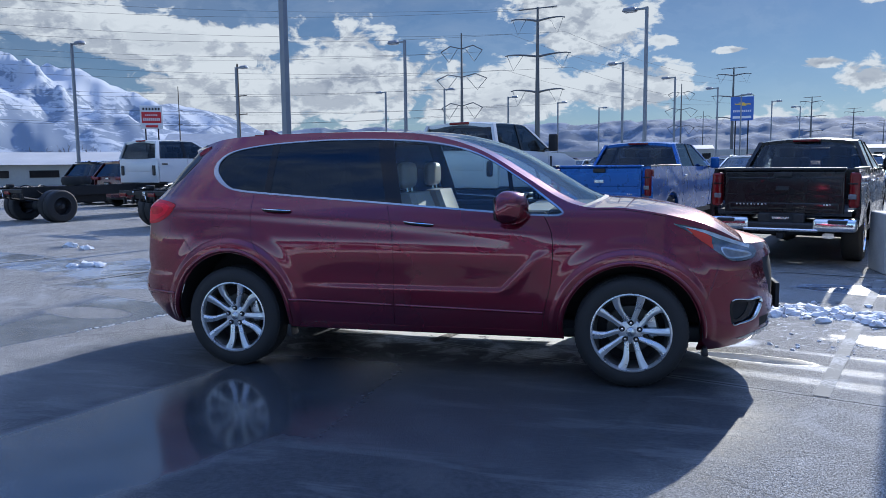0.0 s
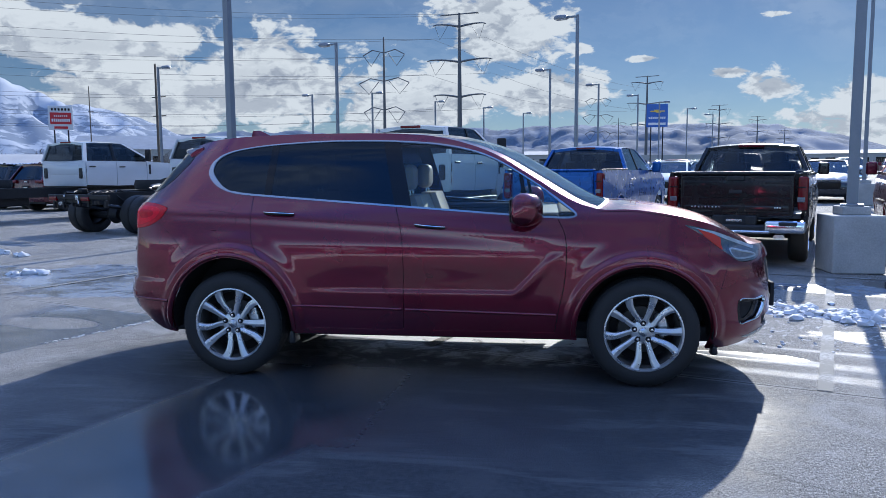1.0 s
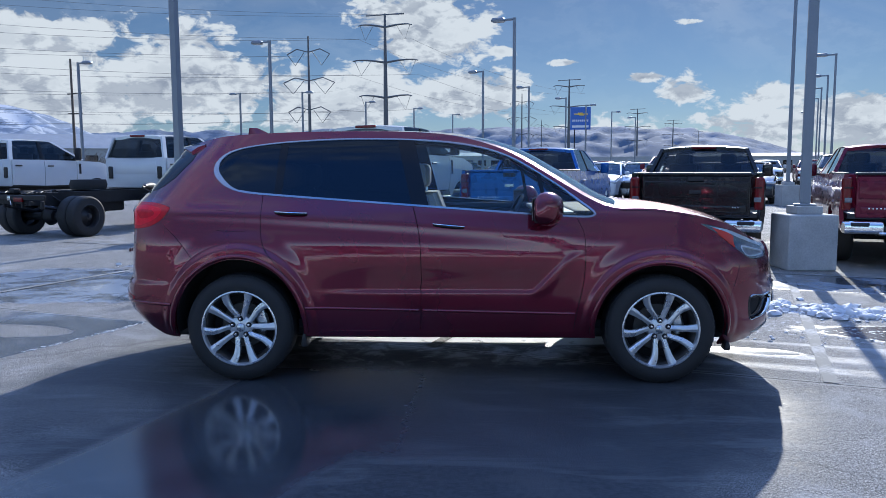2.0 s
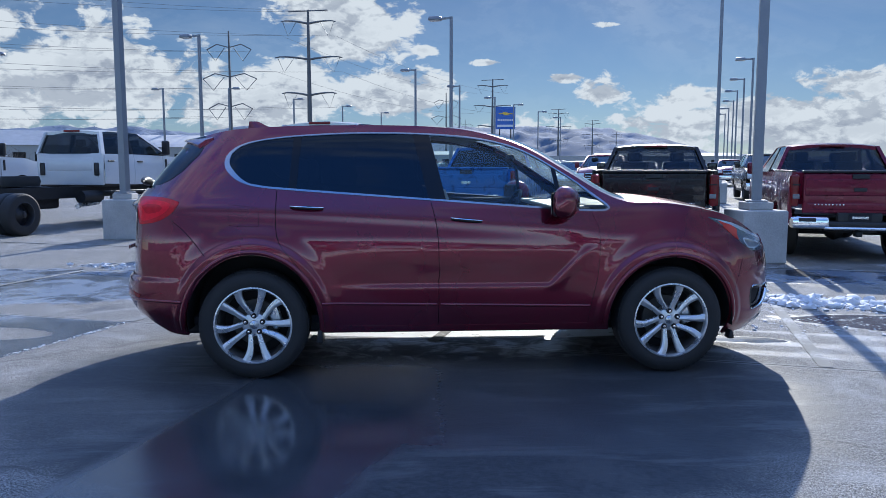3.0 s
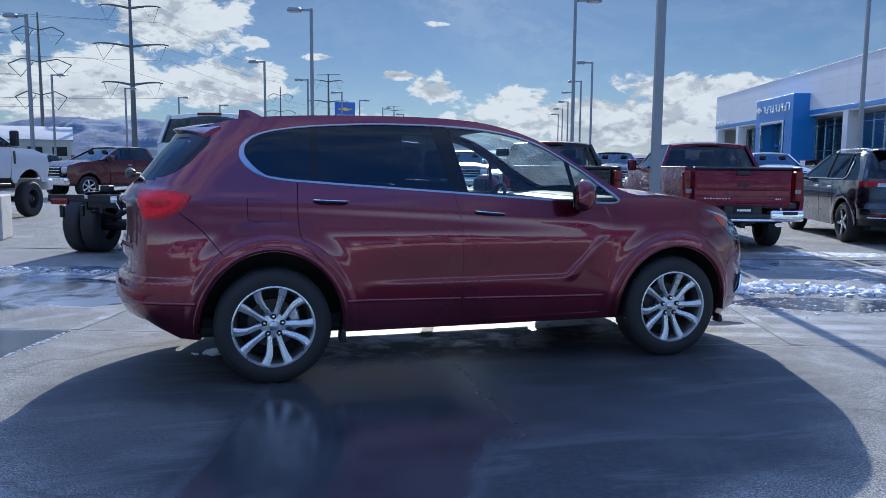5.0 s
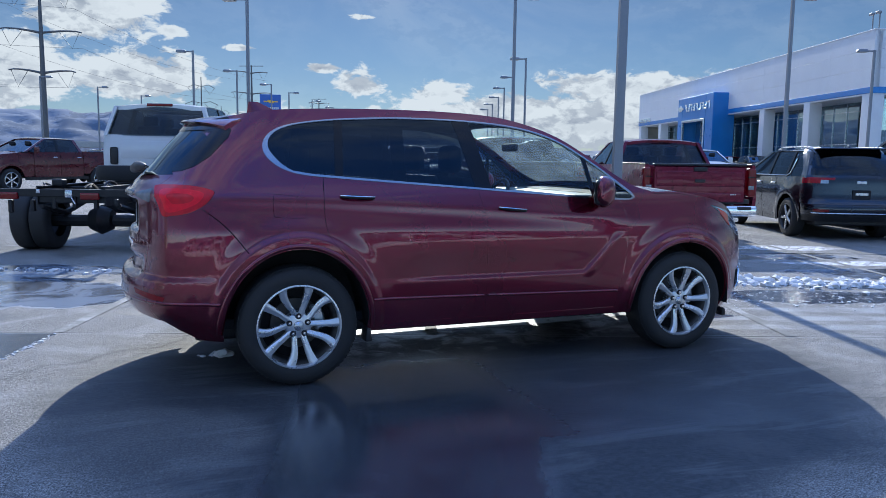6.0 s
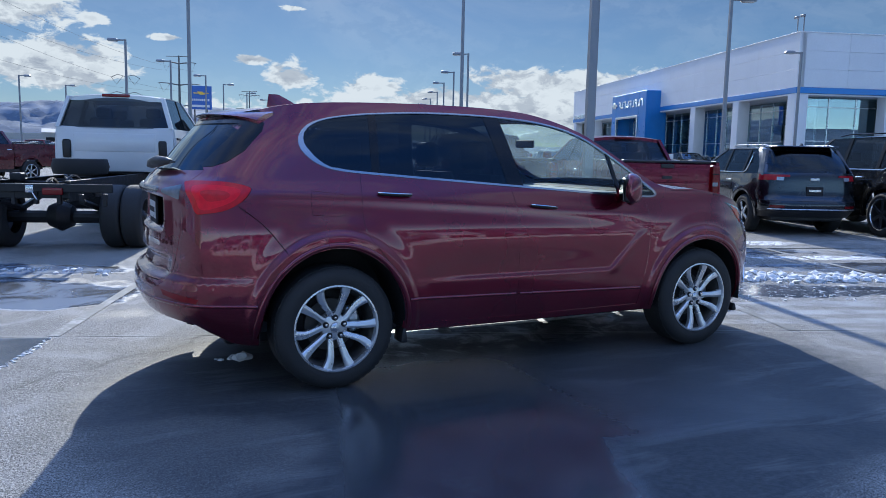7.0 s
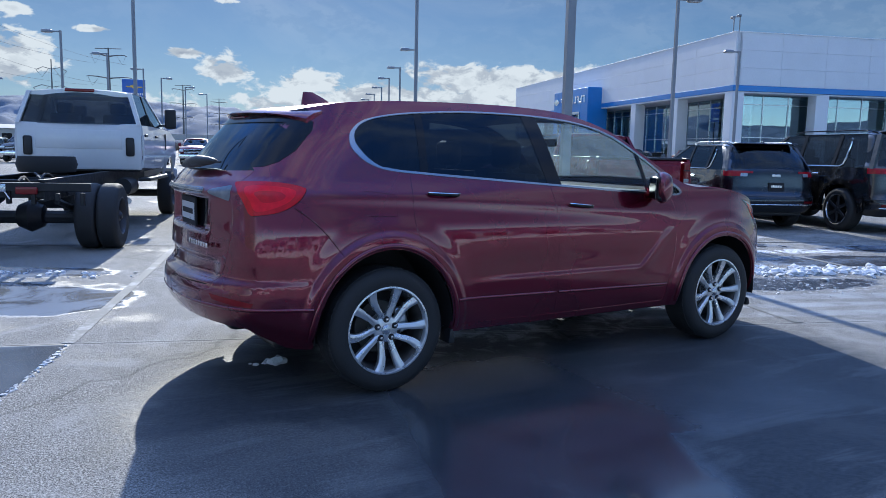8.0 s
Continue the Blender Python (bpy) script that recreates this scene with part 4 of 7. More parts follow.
    # spoiler, fin, wiper
    rings = []
    for k in range(33):
        t = k / 32 * 2 - 1
        y = .622 * t
        xr = -1.970 + .215 * abs(t) ** 2.4
        z = 1.550 + .018 * (1 - t * t) - .022 * abs(t) ** 6
        root = 1.588 + .022 * (1 - t * t) - .022 * abs(t) ** 6
        rings.append([(-1.66, y, root), (xr * .5 - .83, y, (z + root) / 2 + .004), (xr + .014, y, z + .001), (xr, y, z - .009), (xr + .010, y, z - .016 - .02 * t ** 6), (xr + .07, y, z - .020 - .06 * t ** 6), (-1.66, y, root - .03 - .10 * t ** 6)])
    put_mesh("roof_spoiler", *loft(rings), M_RED, car)
    rings = []
    for k in range(25):
        t = k / 24 * 2 - 1
        xr = -1.952 + .215 * abs(t) ** 2.4
        z = 1.534 + .018 * (1 - t * t) - .022 * abs(t) ** 6
        rings.append([(-1.70, .605 * t, z + .02), (xr, .605 * t, z), (xr + .03, .605 * t, z - .030), (-1.74, .605 * t, z - .065)])
    put_mesh("spoiler_underside", *loft(rings), M_GLOSSBLACK, car)
    put_mesh("brake_light", *box((.02, .30, .014), (-1.940, 0, 1.532), .004), M_DEEPRED, car)
    fin = []
    for k in range(8):
        t = k / 7
        fin.append([(-1.545 + .012 * t + (1 - t) * 0 + fx * (1 - .72 * t ** 1.2), fy * (1 - .75 * t), 1.63 + .080 * t) for fx, fy in
                    ((0, .008), (.05, .032), (.13, .030), (.22, .004), (.22, -.004), (.13, -.030), (.05, -.032), (0, -.008))])
    put_mesh("antenna_fin", *loft(fin), M_RED, car)
    put_mesh("rear_wiper", *joined(tube([(-2.262, .03, 1.246), (-2.250, -.06, 1.262), (-2.232, -.20, 1.275), (-2.205, -.34, 1.280), (-2.185, -.40, 1.280)], [.012, .030, .034, .022, .010], 12),
                                   tube([(-2.215, .30, 1.262), (-2.225, .05, 1.268), (-2.21, -.25, 1.272), (-2.175, -.46, 1.276)], [.006, .010, .010, .006], 6)), M_BLACK, car)
    # plate and badges on the tailgate
    put_mesh("number_plate", *box((.014, .33, .165), (-2.240, 0, .985), .004), M_DARKTRIM, car, "dark dealer plate")
    put_mesh("plate_insert", *box((.004, .29, .10), (-2.2485, 0, .985), .001), M_PLATE, car)
    put_mesh("plate_bar", *box((.004, .24, .03), (-2.2515, 0, .985), .001), M_DARKTRIM, car)
    for k in range(8):
        put_mesh("tailgate_letter", *box((.008, .026, .026), (-2.292 + .003 * k, -.22 - k * .040, .832), .002), M_CHROME, car)
    put_mesh("front_plate", *box((.03, .32, .17), (2.355, 0, .50), .006), M_DARKTRIM, car, "dark front plate holder")
    # exhaust and hanging underside bits
    put_mesh("silencer", *tube([(-1.85, .35, .32), (-1.85, -.35, .32)], .07, 14), M_IRON, car)
    put_mesh("bumper_underside", *box((.40, .80, .10), (-1.92, 0, .37), .04, (1.15, 1.1)), M_BLACK, car)
    for s in (-1, 1):
        hook = FOG_UV[:31]
        p = [car_wrap(u, z) * np.array([1, -s, 1]) + np.array([.006, s * .004, 0]) for u, z in hook]
        put_mesh("fog_trim", *tube([tuple(q) for q in p], [.004 + .011 * float(bell(i / 30, .5, .22)) for i in range(31)], 8), M_CHROME, car, "chrome hook-shaped frame")
    # cabin
    put_mesh("cabin_floor", *box((2.9, 1.45, .06), (-.35, 0, .36), .01), M_DARKTRIM, car)
    for s in (-1, 1):
        put_mesh("door_lining", *box((1.72, .05, .62), (-.02, s * .815, .80), .02), M_DARKTRIM, car)
        put_mesh("door_sill_trim", *box((1.05, .04, .05), (.28, s * .80, 1.085), .015), M_DARKTRIM, car)
    put_mesh("dashboard", *joined(box((.42, 1.40, .26), (.84, 0, .94), .07), box((.30, 1.36, .08), (.98, 0, 1.08), .03)), M_DARKTRIM, car)
    put_mesh("dashboard_top", *box((.50, 1.30, .03), (.86, 0, 1.095), .012), M_DASH, car)
    put_mesh("centre_console", *box((.9, .24, .3), (.35, 0, .56), .04), M_DARKTRIM, car)

    def seat(x, y, width):
        put_mesh("seat_cushion", *box((.52, width, .16), (x + .16, y, .62), .05), M_LEATHER, car)
        rings = []
        for k in range(9):
            t = k / 8
            w = width * (.5 - .06 * t)
            cx, cz = x - .10 - .20 * t, .62 + .60 * t
            d = .075 - .02 * t
            rings.append([(cx + px * d, y + py * w, cz) for px, py in ((1, -.7), (1.25, -.9), (.6, -1), (-.8, -.95), (-1, -.5), (-1, .5), (-.8, .95), (.6, 1), (1.25, .9), (1, .7))])
        put_mesh("seat_back", *loft(rings), M_LEATHER, car)
        put_mesh("headrest", *box((.10, width * .52, .19), (x - .345, y, 1.345), .045), M_LEATHER, car)
        for q in (-.06, .06):
            put_mesh("headrest_post", *tube([(x - .32, y + q, 1.2), (x - .34, y + q, 1.3)], .007, 6), M_CHROME, car)
    for y in (-.37, .37):
        seat(.12, y, .52)
        seat(-.78, y, .56)
    wheel_ring = [(.47 + .09 * math.sin(a), .37 + .185 * math.cos(a), 1.02 + .16 * math.sin(a)) for a in np.linspace(0, 2 * math.pi, 33)[:-1]]
    put_mesh("steering_wheel", *joined(tube(wheel_ring, .016, 8, True), box((.06, .34, .035), (.475, .37, 1.02), .01), box((.07, .15, .10), (.48, .37, 1.01), .02)), M_DARKTRIM, car)
    put_mesh("rear_view_mirror", *box((.03, .24, .06), (.42, 0, 1.44), .015), M_DARKTRIM, car)
    return car


car = build_car()
# ---------------- ground ----------------
HEAD = Vector((0.335, 0.942, 0)).normalized()      # the way the parked rows face
ROW = Vector((0.942, -0.335, 0)).normalized()      # along the rows


class Nodes:
    """Short words for building a node tree."""

    def __init__(self, nt):
        self.nt = nt

    def put(self, v, socket):
        if isinstance(v, (int, float)):
            socket.default_value = v
        elif isinstance(v, tuple):
            socket.default_value = v
        else:
            self.nt.links.new(v, socket)

    def math(self, op, *args):
        n = self.nt.nodes.new("ShaderNodeMath")
        n.operation = op
        for i, a in enumerate(args):
            self.put(a, n.inputs[i])
        return n.outputs[0]

    def span(self, v, a, b, c=0.0, d=1.0):
        n = self.nt.nodes.new("ShaderNodeMapRange")
        n.interpolation_type = "SMOOTHSTEP"
        for i, q in enumerate((v, a, b, c, d)):
            self.put(q, n.inputs[i])
        return n.outputs[0]

    def noise(self, vec, scale, detail=4.0, rough=0.55, distort=0.0):
        n = self.nt.nodes.new("ShaderNodeTexNoise")
        n.inputs["Scale"].default_value, n.inputs["Detail"].default_value = scale, detail
        n.inputs["Roughness"].default_value, n.inputs["Distortion"].default_value = rough, distort
        self.nt.links.new(vec, n.inputs["Vector"])
        return n.outputs["Fac"]

    def mix(self, f, a, b):
        n = self.nt.nodes.new("ShaderNodeMix")
        n.data_type = "RGBA"
        self.put(f, n.inputs["Factor"])
        self.put(a, n.inputs["A"])
        self.put(b, n.inputs["B"])
        return n.outputs["Result"]

    def blob(self, x, y, wob, cx, cy, a, b, turn, soft=0.35):
        """1 inside an oval with an uneven edge, 0 outside."""
        c, s = math.cos(radians(turn)), math.sin(radians(turn))
        dx, dy = self.math("SUBTRACT", x, cx), self.math("SUBTRACT", y, cy)
        p = self.math("ADD", self.math("MULTIPLY", dx, c / a), self.math("MULTIPLY", dy, s / a))
        q = self.math("ADD", self.math("MULTIPLY", dx, -s / b), self.math("MULTIPLY", dy, c / b))
        r = self.math("ADD", self.math("SQRT", self.math("ADD", self.math("MULTIPLY", p, p), self.math("MULTIPLY", q, q))), wob)
        return self.span(r, 1 + soft, 1 - soft * .2)


def ground_material():
    m = bpy.data.materials.new("wet_winter_asphalt")
    m.use_nodes = True
    k = Nodes(m.node_tree)
    b = m.node_tree.nodes["Principled BSDF"]
    co = m.node_tree.nodes.new("ShaderNodeTexCoord")
    pos = co.outputs["Object"]
    sp = m.node_tree.nodes.new("ShaderNodeSeparateXYZ")
    m.node_tree.links.new(pos, sp.inputs[0])
    x, y = sp.outputs[0], sp.outputs[1]
    big = k.noise(pos, 0.55, 6, 0.62, 0.6)
    mid = k.noise(pos, 2.6, 6, 0.6, 0.3)
    fine = k.noise(pos, 30, 4, 0.65)
    grit = k.noise(pos, 62, 3, 0.8)
    wob = k.math("MULTIPLY", k.math("SUBTRACT", k.math("ADD", k.math("MULTIPLY", big, .6), k.math("MULTIPLY", mid, .4)), .5), 1.9)
    def beyond(ax, ay, bx, by, soft, wave=.10):
        """1 on the left of the line from a to b, 0 on its right, with an uneven edge."""
        d = math.hypot(bx - ax, by - ay)
        nx, ny = -(by - ay) / d, (bx - ax) / d
        q = k.math("ADD", k.math("ADD", k.math("MULTIPLY", x, nx), k.math("MULTIPLY", y, ny)), -(ax * nx + ay * ny))
        return k.span(k.math("ADD", q, k.math("MULTIPLY", wob, wave)), -soft, soft)

    wet = 0.0
    # standing water: centre, half axes, turn
    for cx, cy, a, c, t in ((-4.5, 3.3, 2.0, 1.15, -20), (-2.95, 2.7, .75, .62, -25), (-3.4, 4.6, 1.3, .38, -20), (4.15, .44, 1.2, .33, -18), (2.3, .02, .42, .10, -15),
                            (-6.4, 3.6, 1.5, .5, -10), (6.8, 1.2, 1.5, .5, -20), (-8.5, 4.4, 2.0, .45, -15), (5.8, 3.4, 1.5, .5, -20), (9.2, 1.6, 1.6, .4, -20), (4.2, 3.2, 1.0, .35, -20)):
        wet = k.math("MAXIMUM", wet, k.blob(x, y, wob, cx, cy, a, c, t, .16))
    # a wedge of melt water between the paving joint and its ragged rim of ice, with a dry island in it
    wedge = k.math("MULTIPLY", beyond(-3.30, -.20, -2.85, .97, .02, .05), beyond(-1.85, .70, -3.24, 1.16, .02, .0))
    wedge = k.math("MULTIPLY", wedge, k.math("SUBTRACT", 1.0, k.blob(x, y, wob, -3.85, .62, .55, .22, -10, .2)))
    wedge = k.math("MULTIPLY", wedge, k.span(x, -4.6, -4.1))
    wet = k.math("MAXIMUM", wet, wedge)
    damp_shade = k.span(k.math("ADD", k.math("MULTIPLY", big, .75), k.math("MULTIPLY", mid, .25)), .55, .68)
    damp_shade = k.math("MULTIPLY", damp_shade, k.span(y, -.2, 1.6, .10, 1.0))
    # lane kept moist under the car; its dark oval also deepens the cast shadow
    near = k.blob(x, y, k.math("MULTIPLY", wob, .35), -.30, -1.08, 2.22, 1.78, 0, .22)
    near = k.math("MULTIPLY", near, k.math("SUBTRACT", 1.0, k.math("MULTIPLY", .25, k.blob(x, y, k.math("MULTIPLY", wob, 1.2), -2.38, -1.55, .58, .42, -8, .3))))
    slick = k.math("MAXIMUM", damp_shade, k.math("MULTIPLY", near, .5))
    damp_shade = k.math("MAXIMUM", damp_shade, near)
    # thin film of melt water in front of the car, ended by a drier lane
    film = k.math("MAXIMUM", beyond(-.97, -3.43, -.40, -2.22, .12, .30), beyond(-.40, -2.20, 1.33, -2.48, .12, .34))
    film = k.math("MULTIPLY", film, beyond(-1.46, -1.04, -1.92, -2.45, .09, .12))
    film = k.math("MULTIPLY", film, k.math("MULTIPLY", k.span(x, 1.7, .5), k.span(y, -4.2, -3.0)))
    film = k.math("MULTIPLY", film, k.span(k.math("ADD", y, k.math("MULTIPLY", wob, .5)), -.15, -.75))
    film = k.math("MULTIPLY", film, k.span(k.math("ADD", x, k.math("MULTIPLY", wob, .3)), .3, -.6, .45, 1.0))
    film = k.math("MULTIPLY", film, k.span(x, -1.55, -1.05, .92, 1.0))
    ragged = k.math("MULTIPLY", k.blob(x, y, k.math("MULTIPLY", wob, .8), .0, .05, 1.4, .55, 0, .3), k.math("MULTIPLY", .7, k.span(k.noise(pos, 4.2, 7, .68, .8), .40, .60)))
    film = k.math("MAXIMUM", film, ragged)
    snow = 0.0
    for cx, cy, a, c, t in ((4.4, 1.25, 1.6, .12, -20), (3.1, 1.9, .5, .2, -20), (6.9, 2.2, .9, .2, -20),
                            (7.2, 4.0, .9, .3, -20)):
        snow = k.math("MAXIMUM", snow, k.blob(x, y, k.math("MULTIPLY", k.math("ADD", wob, k.math("SUBTRACT", fine, .5)), 1.25), cx, cy, a, c, t, .25))
    dry_c = k.mix(k.span(mid, .3, .7), (.182, .174, .161, 1), (.248, .238, .221, 1))
    dry_c = k.mix(k.span(grit, .52, .62), dry_c, (.44, .43, .40, 1))
    dry_c = k.mix(k.span(grit, .45, .36), dry_c, (.055, .055, .055, 1))
    salt = k.noise(pos, 130, 2, .9)
    dry_c = k.mix(k.span(salt, .46, .40), dry_c, (.045, .044, .042, 1))
    dry_c = k.mix(k.span(salt, .55, .62), dry_c, (.46, .45, .42, 1))
    dry_c = k.mix(k.math("MULTIPLY", k.span(k.noise(pos, .9, 7, .7, 1.0), .52, .66), .45), dry_c, (.40, .395, .38, 1))
    wet_shade_c = k.mix(k.span(fine, .35, .7), (.028, .032, .037, 1), (.058, .062, .068, 1))
    wet_shade_c = k.mix(k.span(grit, .56, .70), wet_shade_c, (.085, .087, .09, 1))
    wet_shade_c = k.mix(k.math("MULTIPLY", k.span(k.noise(pos, 1.7, 7, .68, 1.2), .50, .64), .6), wet_shade_c, (.070, .072, .075, 1))
    # drying smears drawn out along the lane
    mp = m.node_tree.nodes.new("ShaderNodeMapping")
    mp.inputs["Scale"].default_value = (.55, 3.6, 1)
    mp.inputs["Rotation"].default_value = (0, 0, radians(6))
    m.node_tree.links.new(pos, mp.inputs["Vector"])
    smear = k.span(k.noise(mp.outputs[0], 1.5, 7, .66, .5), .52, .62)
    wet_shade_c = k.mix(k.math("MULTIPLY", smear, .65), wet_shade_c, (.105, .109, .113, 1))
    c = k.mix(damp_shade, dry_c, wet_shade_c)
    c = k.mix(film, c, k.mix(k.span(mid, .3, .7), (.034, .040, .048, 1), (.056, .063, .071, 1)))
    c = k.mix(wet, c, k.mix(k.span(mid, .35, .65), (.030, .032, .036, 1), (.085, .088, .094, 1)))
    # bright mirrored sky put into the colour of icy water away from the car
    ice = k.math("MULTIPLY", k.math("MULTIPLY", wet, k.span(y, .9, 1.5)), k.span(k.noise(pos, 1.5, 6, .62, .8), .40, .56))
    c = k.mix(k.math("MULTIPLY", ice, .85), c, (.27, .31, .37, 1))
    # joint of the paving along the row
    joint = k.math("ABSOLUTE", k.math("ADD", k.math("ADD", k.math("MULTIPLY", x, .335), k.math("MULTIPLY", y, .942)), k.math("ADD", -.02, k.math("MULTIPLY", k.math("SUBTRACT", fine, .5), .02))))
    c = k.mix(k.math("MULTIPLY", k.span(joint, .012, .005), .8), c, (.02, .02, .02, 1))
    c = k.mix(k.math("MULTIPLY", k.math("MULTIPLY", k.span(joint, .05, .02), k.span(joint, .008, .014)), .35), c, (.40, .40, .39, 1))
    # cracks and tar seams
    vo = m.node_tree.nodes.new("ShaderNodeTexVoronoi")
    vo.feature = "DISTANCE_TO_EDGE"
    vo.inputs["Scale"].default_value = .23
    wv = m.node_tree.nodes.new("ShaderNodeVectorMath")
    wv.operation = "ADD"
    nc = m.node_tree.nodes.new("ShaderNodeTexNoise")
    nc.inputs["Scale"].default_value = 1.3
    m.node_tree.links.new(pos, nc.inputs["Vector"])
    m.node_tree.links.new(pos, wv.inputs[0])
    m.node_tree.links.new(nc.outputs["Color"], wv.inputs[1])
    m.node_tree.links.new(wv.outputs[0], vo.inputs["Vector"])
    crack = k.span(vo.outputs["Distance"], .006, .002)
    c = k.mix(k.math("MULTIPLY", crack, .3), c, (.03, .03, .03, 1))
    # wet stripes whose sun glare is partly put into a pale colour
    wet_glare = 0.0
    for cx, cy, a, d, t in ((3.3, -.78, 1.5, .075, -19), (3.0, -.30, 1.1, .075, -19), (3.6, -.05, 1.0, .05, -19), (4.4, -.4, 1.2, .10, -19)):
        wet_glare = k.math("MAXIMUM", wet_glare, k.blob(x, y, wob, cx, cy, a, d, t, .8))
    c = k.mix(k.math("MULTIPLY", wet_glare, k.span(mid, .40, .60, .10, .42)), c, (.50, .51, .52, 1))
    snow = k.math("MULTIPLY", snow, k.span(k.math("ADD", k.math("MULTIPLY", k.noise(pos, 9, 6, .7, .5), .6), k.math("MULTIPLY", fine, .4)), .44, .54))
    # white strip under the car: sunlit wet glare coloured in with ragged snow
    strip = k.blob(x, y, k.math("MULTIPLY", wob, .22), .35, .62, 1.9, .40, -2, .10)
    snow = k.math("MAXIMUM", snow, k.math("MULTIPLY", strip, k.span(k.noise(pos, 5, 5, .65, .4), .30, .42)))
    # trodden slush: grains of snow in melt water
    slush = k.blob(x, y, k.math("MULTIPLY", wob, .8), 3.75, .75, 1.7, .60, -20, .5)
    grains = k.math("MULTIPLY", slush, k.span(k.math("ADD", k.math("MULTIPLY", k.noise(pos, 11, 7, .75, .6), .7), k.math("MULTIPLY", fine, .3)), .535, .60))
    snow = k.math("MAXIMUM", snow, k.math("MULTIPLY", grains, .62))
    c = k.mix(snow, c, (.78, .79, .81, 1))
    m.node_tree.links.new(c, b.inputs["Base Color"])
    rough = k.math("ADD", .80, k.math("MULTIPLY", k.math("SUBTRACT", fine, .5), .2))
    rough = k.math("SUBTRACT", rough, k.math("MULTIPLY", k.math("MAXIMUM", slick, k.math("MULTIPLY", wet_glare, .65)), .42))
    rough = k.math("MULTIPLY", rough, k.math("SUBTRACT", 1.0, k.math("MULTIPLY", k.math("POWER", film, 1.5), .80)))
    rough = k.math("MULTIPLY", rough, k.math("SUBTRACT", 1.0, k.math("MULTIPLY", wet, .74)))
    rough = k.math("MAXIMUM", rough, k.math("MULTIPLY", snow, .7))
    m.node_tree.links.new(rough, b.inputs["Roughness"])
    k.put(k.math("ADD", .07, k.math("MULTIPLY", k.math("MAXIMUM", k.math("MULTIPLY", wet, .8), k.math("MAXIMUM", film, k.math("MULTIPLY", damp_shade, .24))), .80)), b.inputs["Specular IOR Level"])
    bp = m.node_tree.nodes.new("ShaderNodeBump")
    bp.inputs["Distance"].default_value = .011
    k.put(k.math("MULTIPLY", .9, k.math("SUBTRACT", 1.0, k.math("MAXIMUM", k.math("MULTIPLY", damp_shade, .55), k.math("MAXIMUM", k.math("MULTIPLY", film, .985), k.math("MULTIPLY", wet, .985))))), bp.inputs["Strength"])
    k.put(k.math("ADD", k.math("MULTIPLY", grit, .7), k.math("MULTIPLY", fine, .6)), bp.inputs["Height"])
    m.node_tree.links.new(bp.outputs[0], b.inputs["Normal"])
    return m


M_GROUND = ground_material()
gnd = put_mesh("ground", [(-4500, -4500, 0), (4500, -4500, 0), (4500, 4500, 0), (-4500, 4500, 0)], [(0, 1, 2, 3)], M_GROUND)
tagged(gnd, "wet grey asphalt with puddles and thin melting snow", "ground", kind="structure")

# ---------------- stall lines ----------------
def line_material():
    m = bpy.data.materials.new("worn_white_line_paint")
    m.use_nodes = True
    k = Nodes(m.node_tree)
    b = m.node_tree.nodes["Principled BSDF"]
    pos = m.node_tree.nodes.new("ShaderNodeTexCoord").outputs["Object"]
    worn = k.math("ADD", k.math("MULTIPLY", k.noise(pos, 2.3, 6, .65), .6), k.math("MULTIPLY", k.noise(pos, 38, 4, .7), .4))
    c = k.mix(k.span(worn, .37, .52), (.40, .40, .39, 1), (.19, .19, .18, 1))
    m.node_tree.links.new(c, b.inputs["Base Color"])
    b.inputs["Roughness"].default_value, b.inputs["Specular IOR Level"].default_value = .8, .2
    return m


M_LINE = line_material()


def stall_line(a, b, w=.09, z=.004):
    a, b = Vector(a), Vector(b)
    d = (b - a).normalized()
    s = Vector((-d.y, d.x)) * w / 2
    vs, fs, n = [], [], max(2, int((b - a).length / .25))
    for i in range(n + 1):
        p = a + (b - a) * i / n
        j = 1 + .12 * noise.noise((p.x * 3, p.y * 3, 2))
        for q in (p - s * j, p + s * j):
            vs.append((q.x, q.y, z))
    fs = [(2 * i, 2 * i + 1, 2 * i + 3, 2 * i + 2) for i in range(n)]
    ob = put_mesh("stall_line", vs, [f[::-1] for f in fs], M_LINE)
    return tagged(ob, "worn white painted parking stall line", "road marking", "stall lines", "structure")


for i in range(-5, 7):
    e = Vector((2.5, -.85)) + ROW.xy * 2.83 * i
    stall_line(e, e + HEAD.xy * 10.6)
head_a, head_b = Vector((2.5, -.85)) + HEAD.xy * 5.45 + ROW.xy * 2.83 * -5, Vector((2.5, -.85)) + HEAD.xy * 5.45 + ROW.xy * 2.83 * 6
stall_line(head_a, head_b, .09, .008)

# ---------------- snow lumps ----------------
M_SNOW = material("old_snow", (.62, .62, .62), .75, vary=.1, scale=18, bump=.5, bump_scale=70)
rng = random.Random(5)


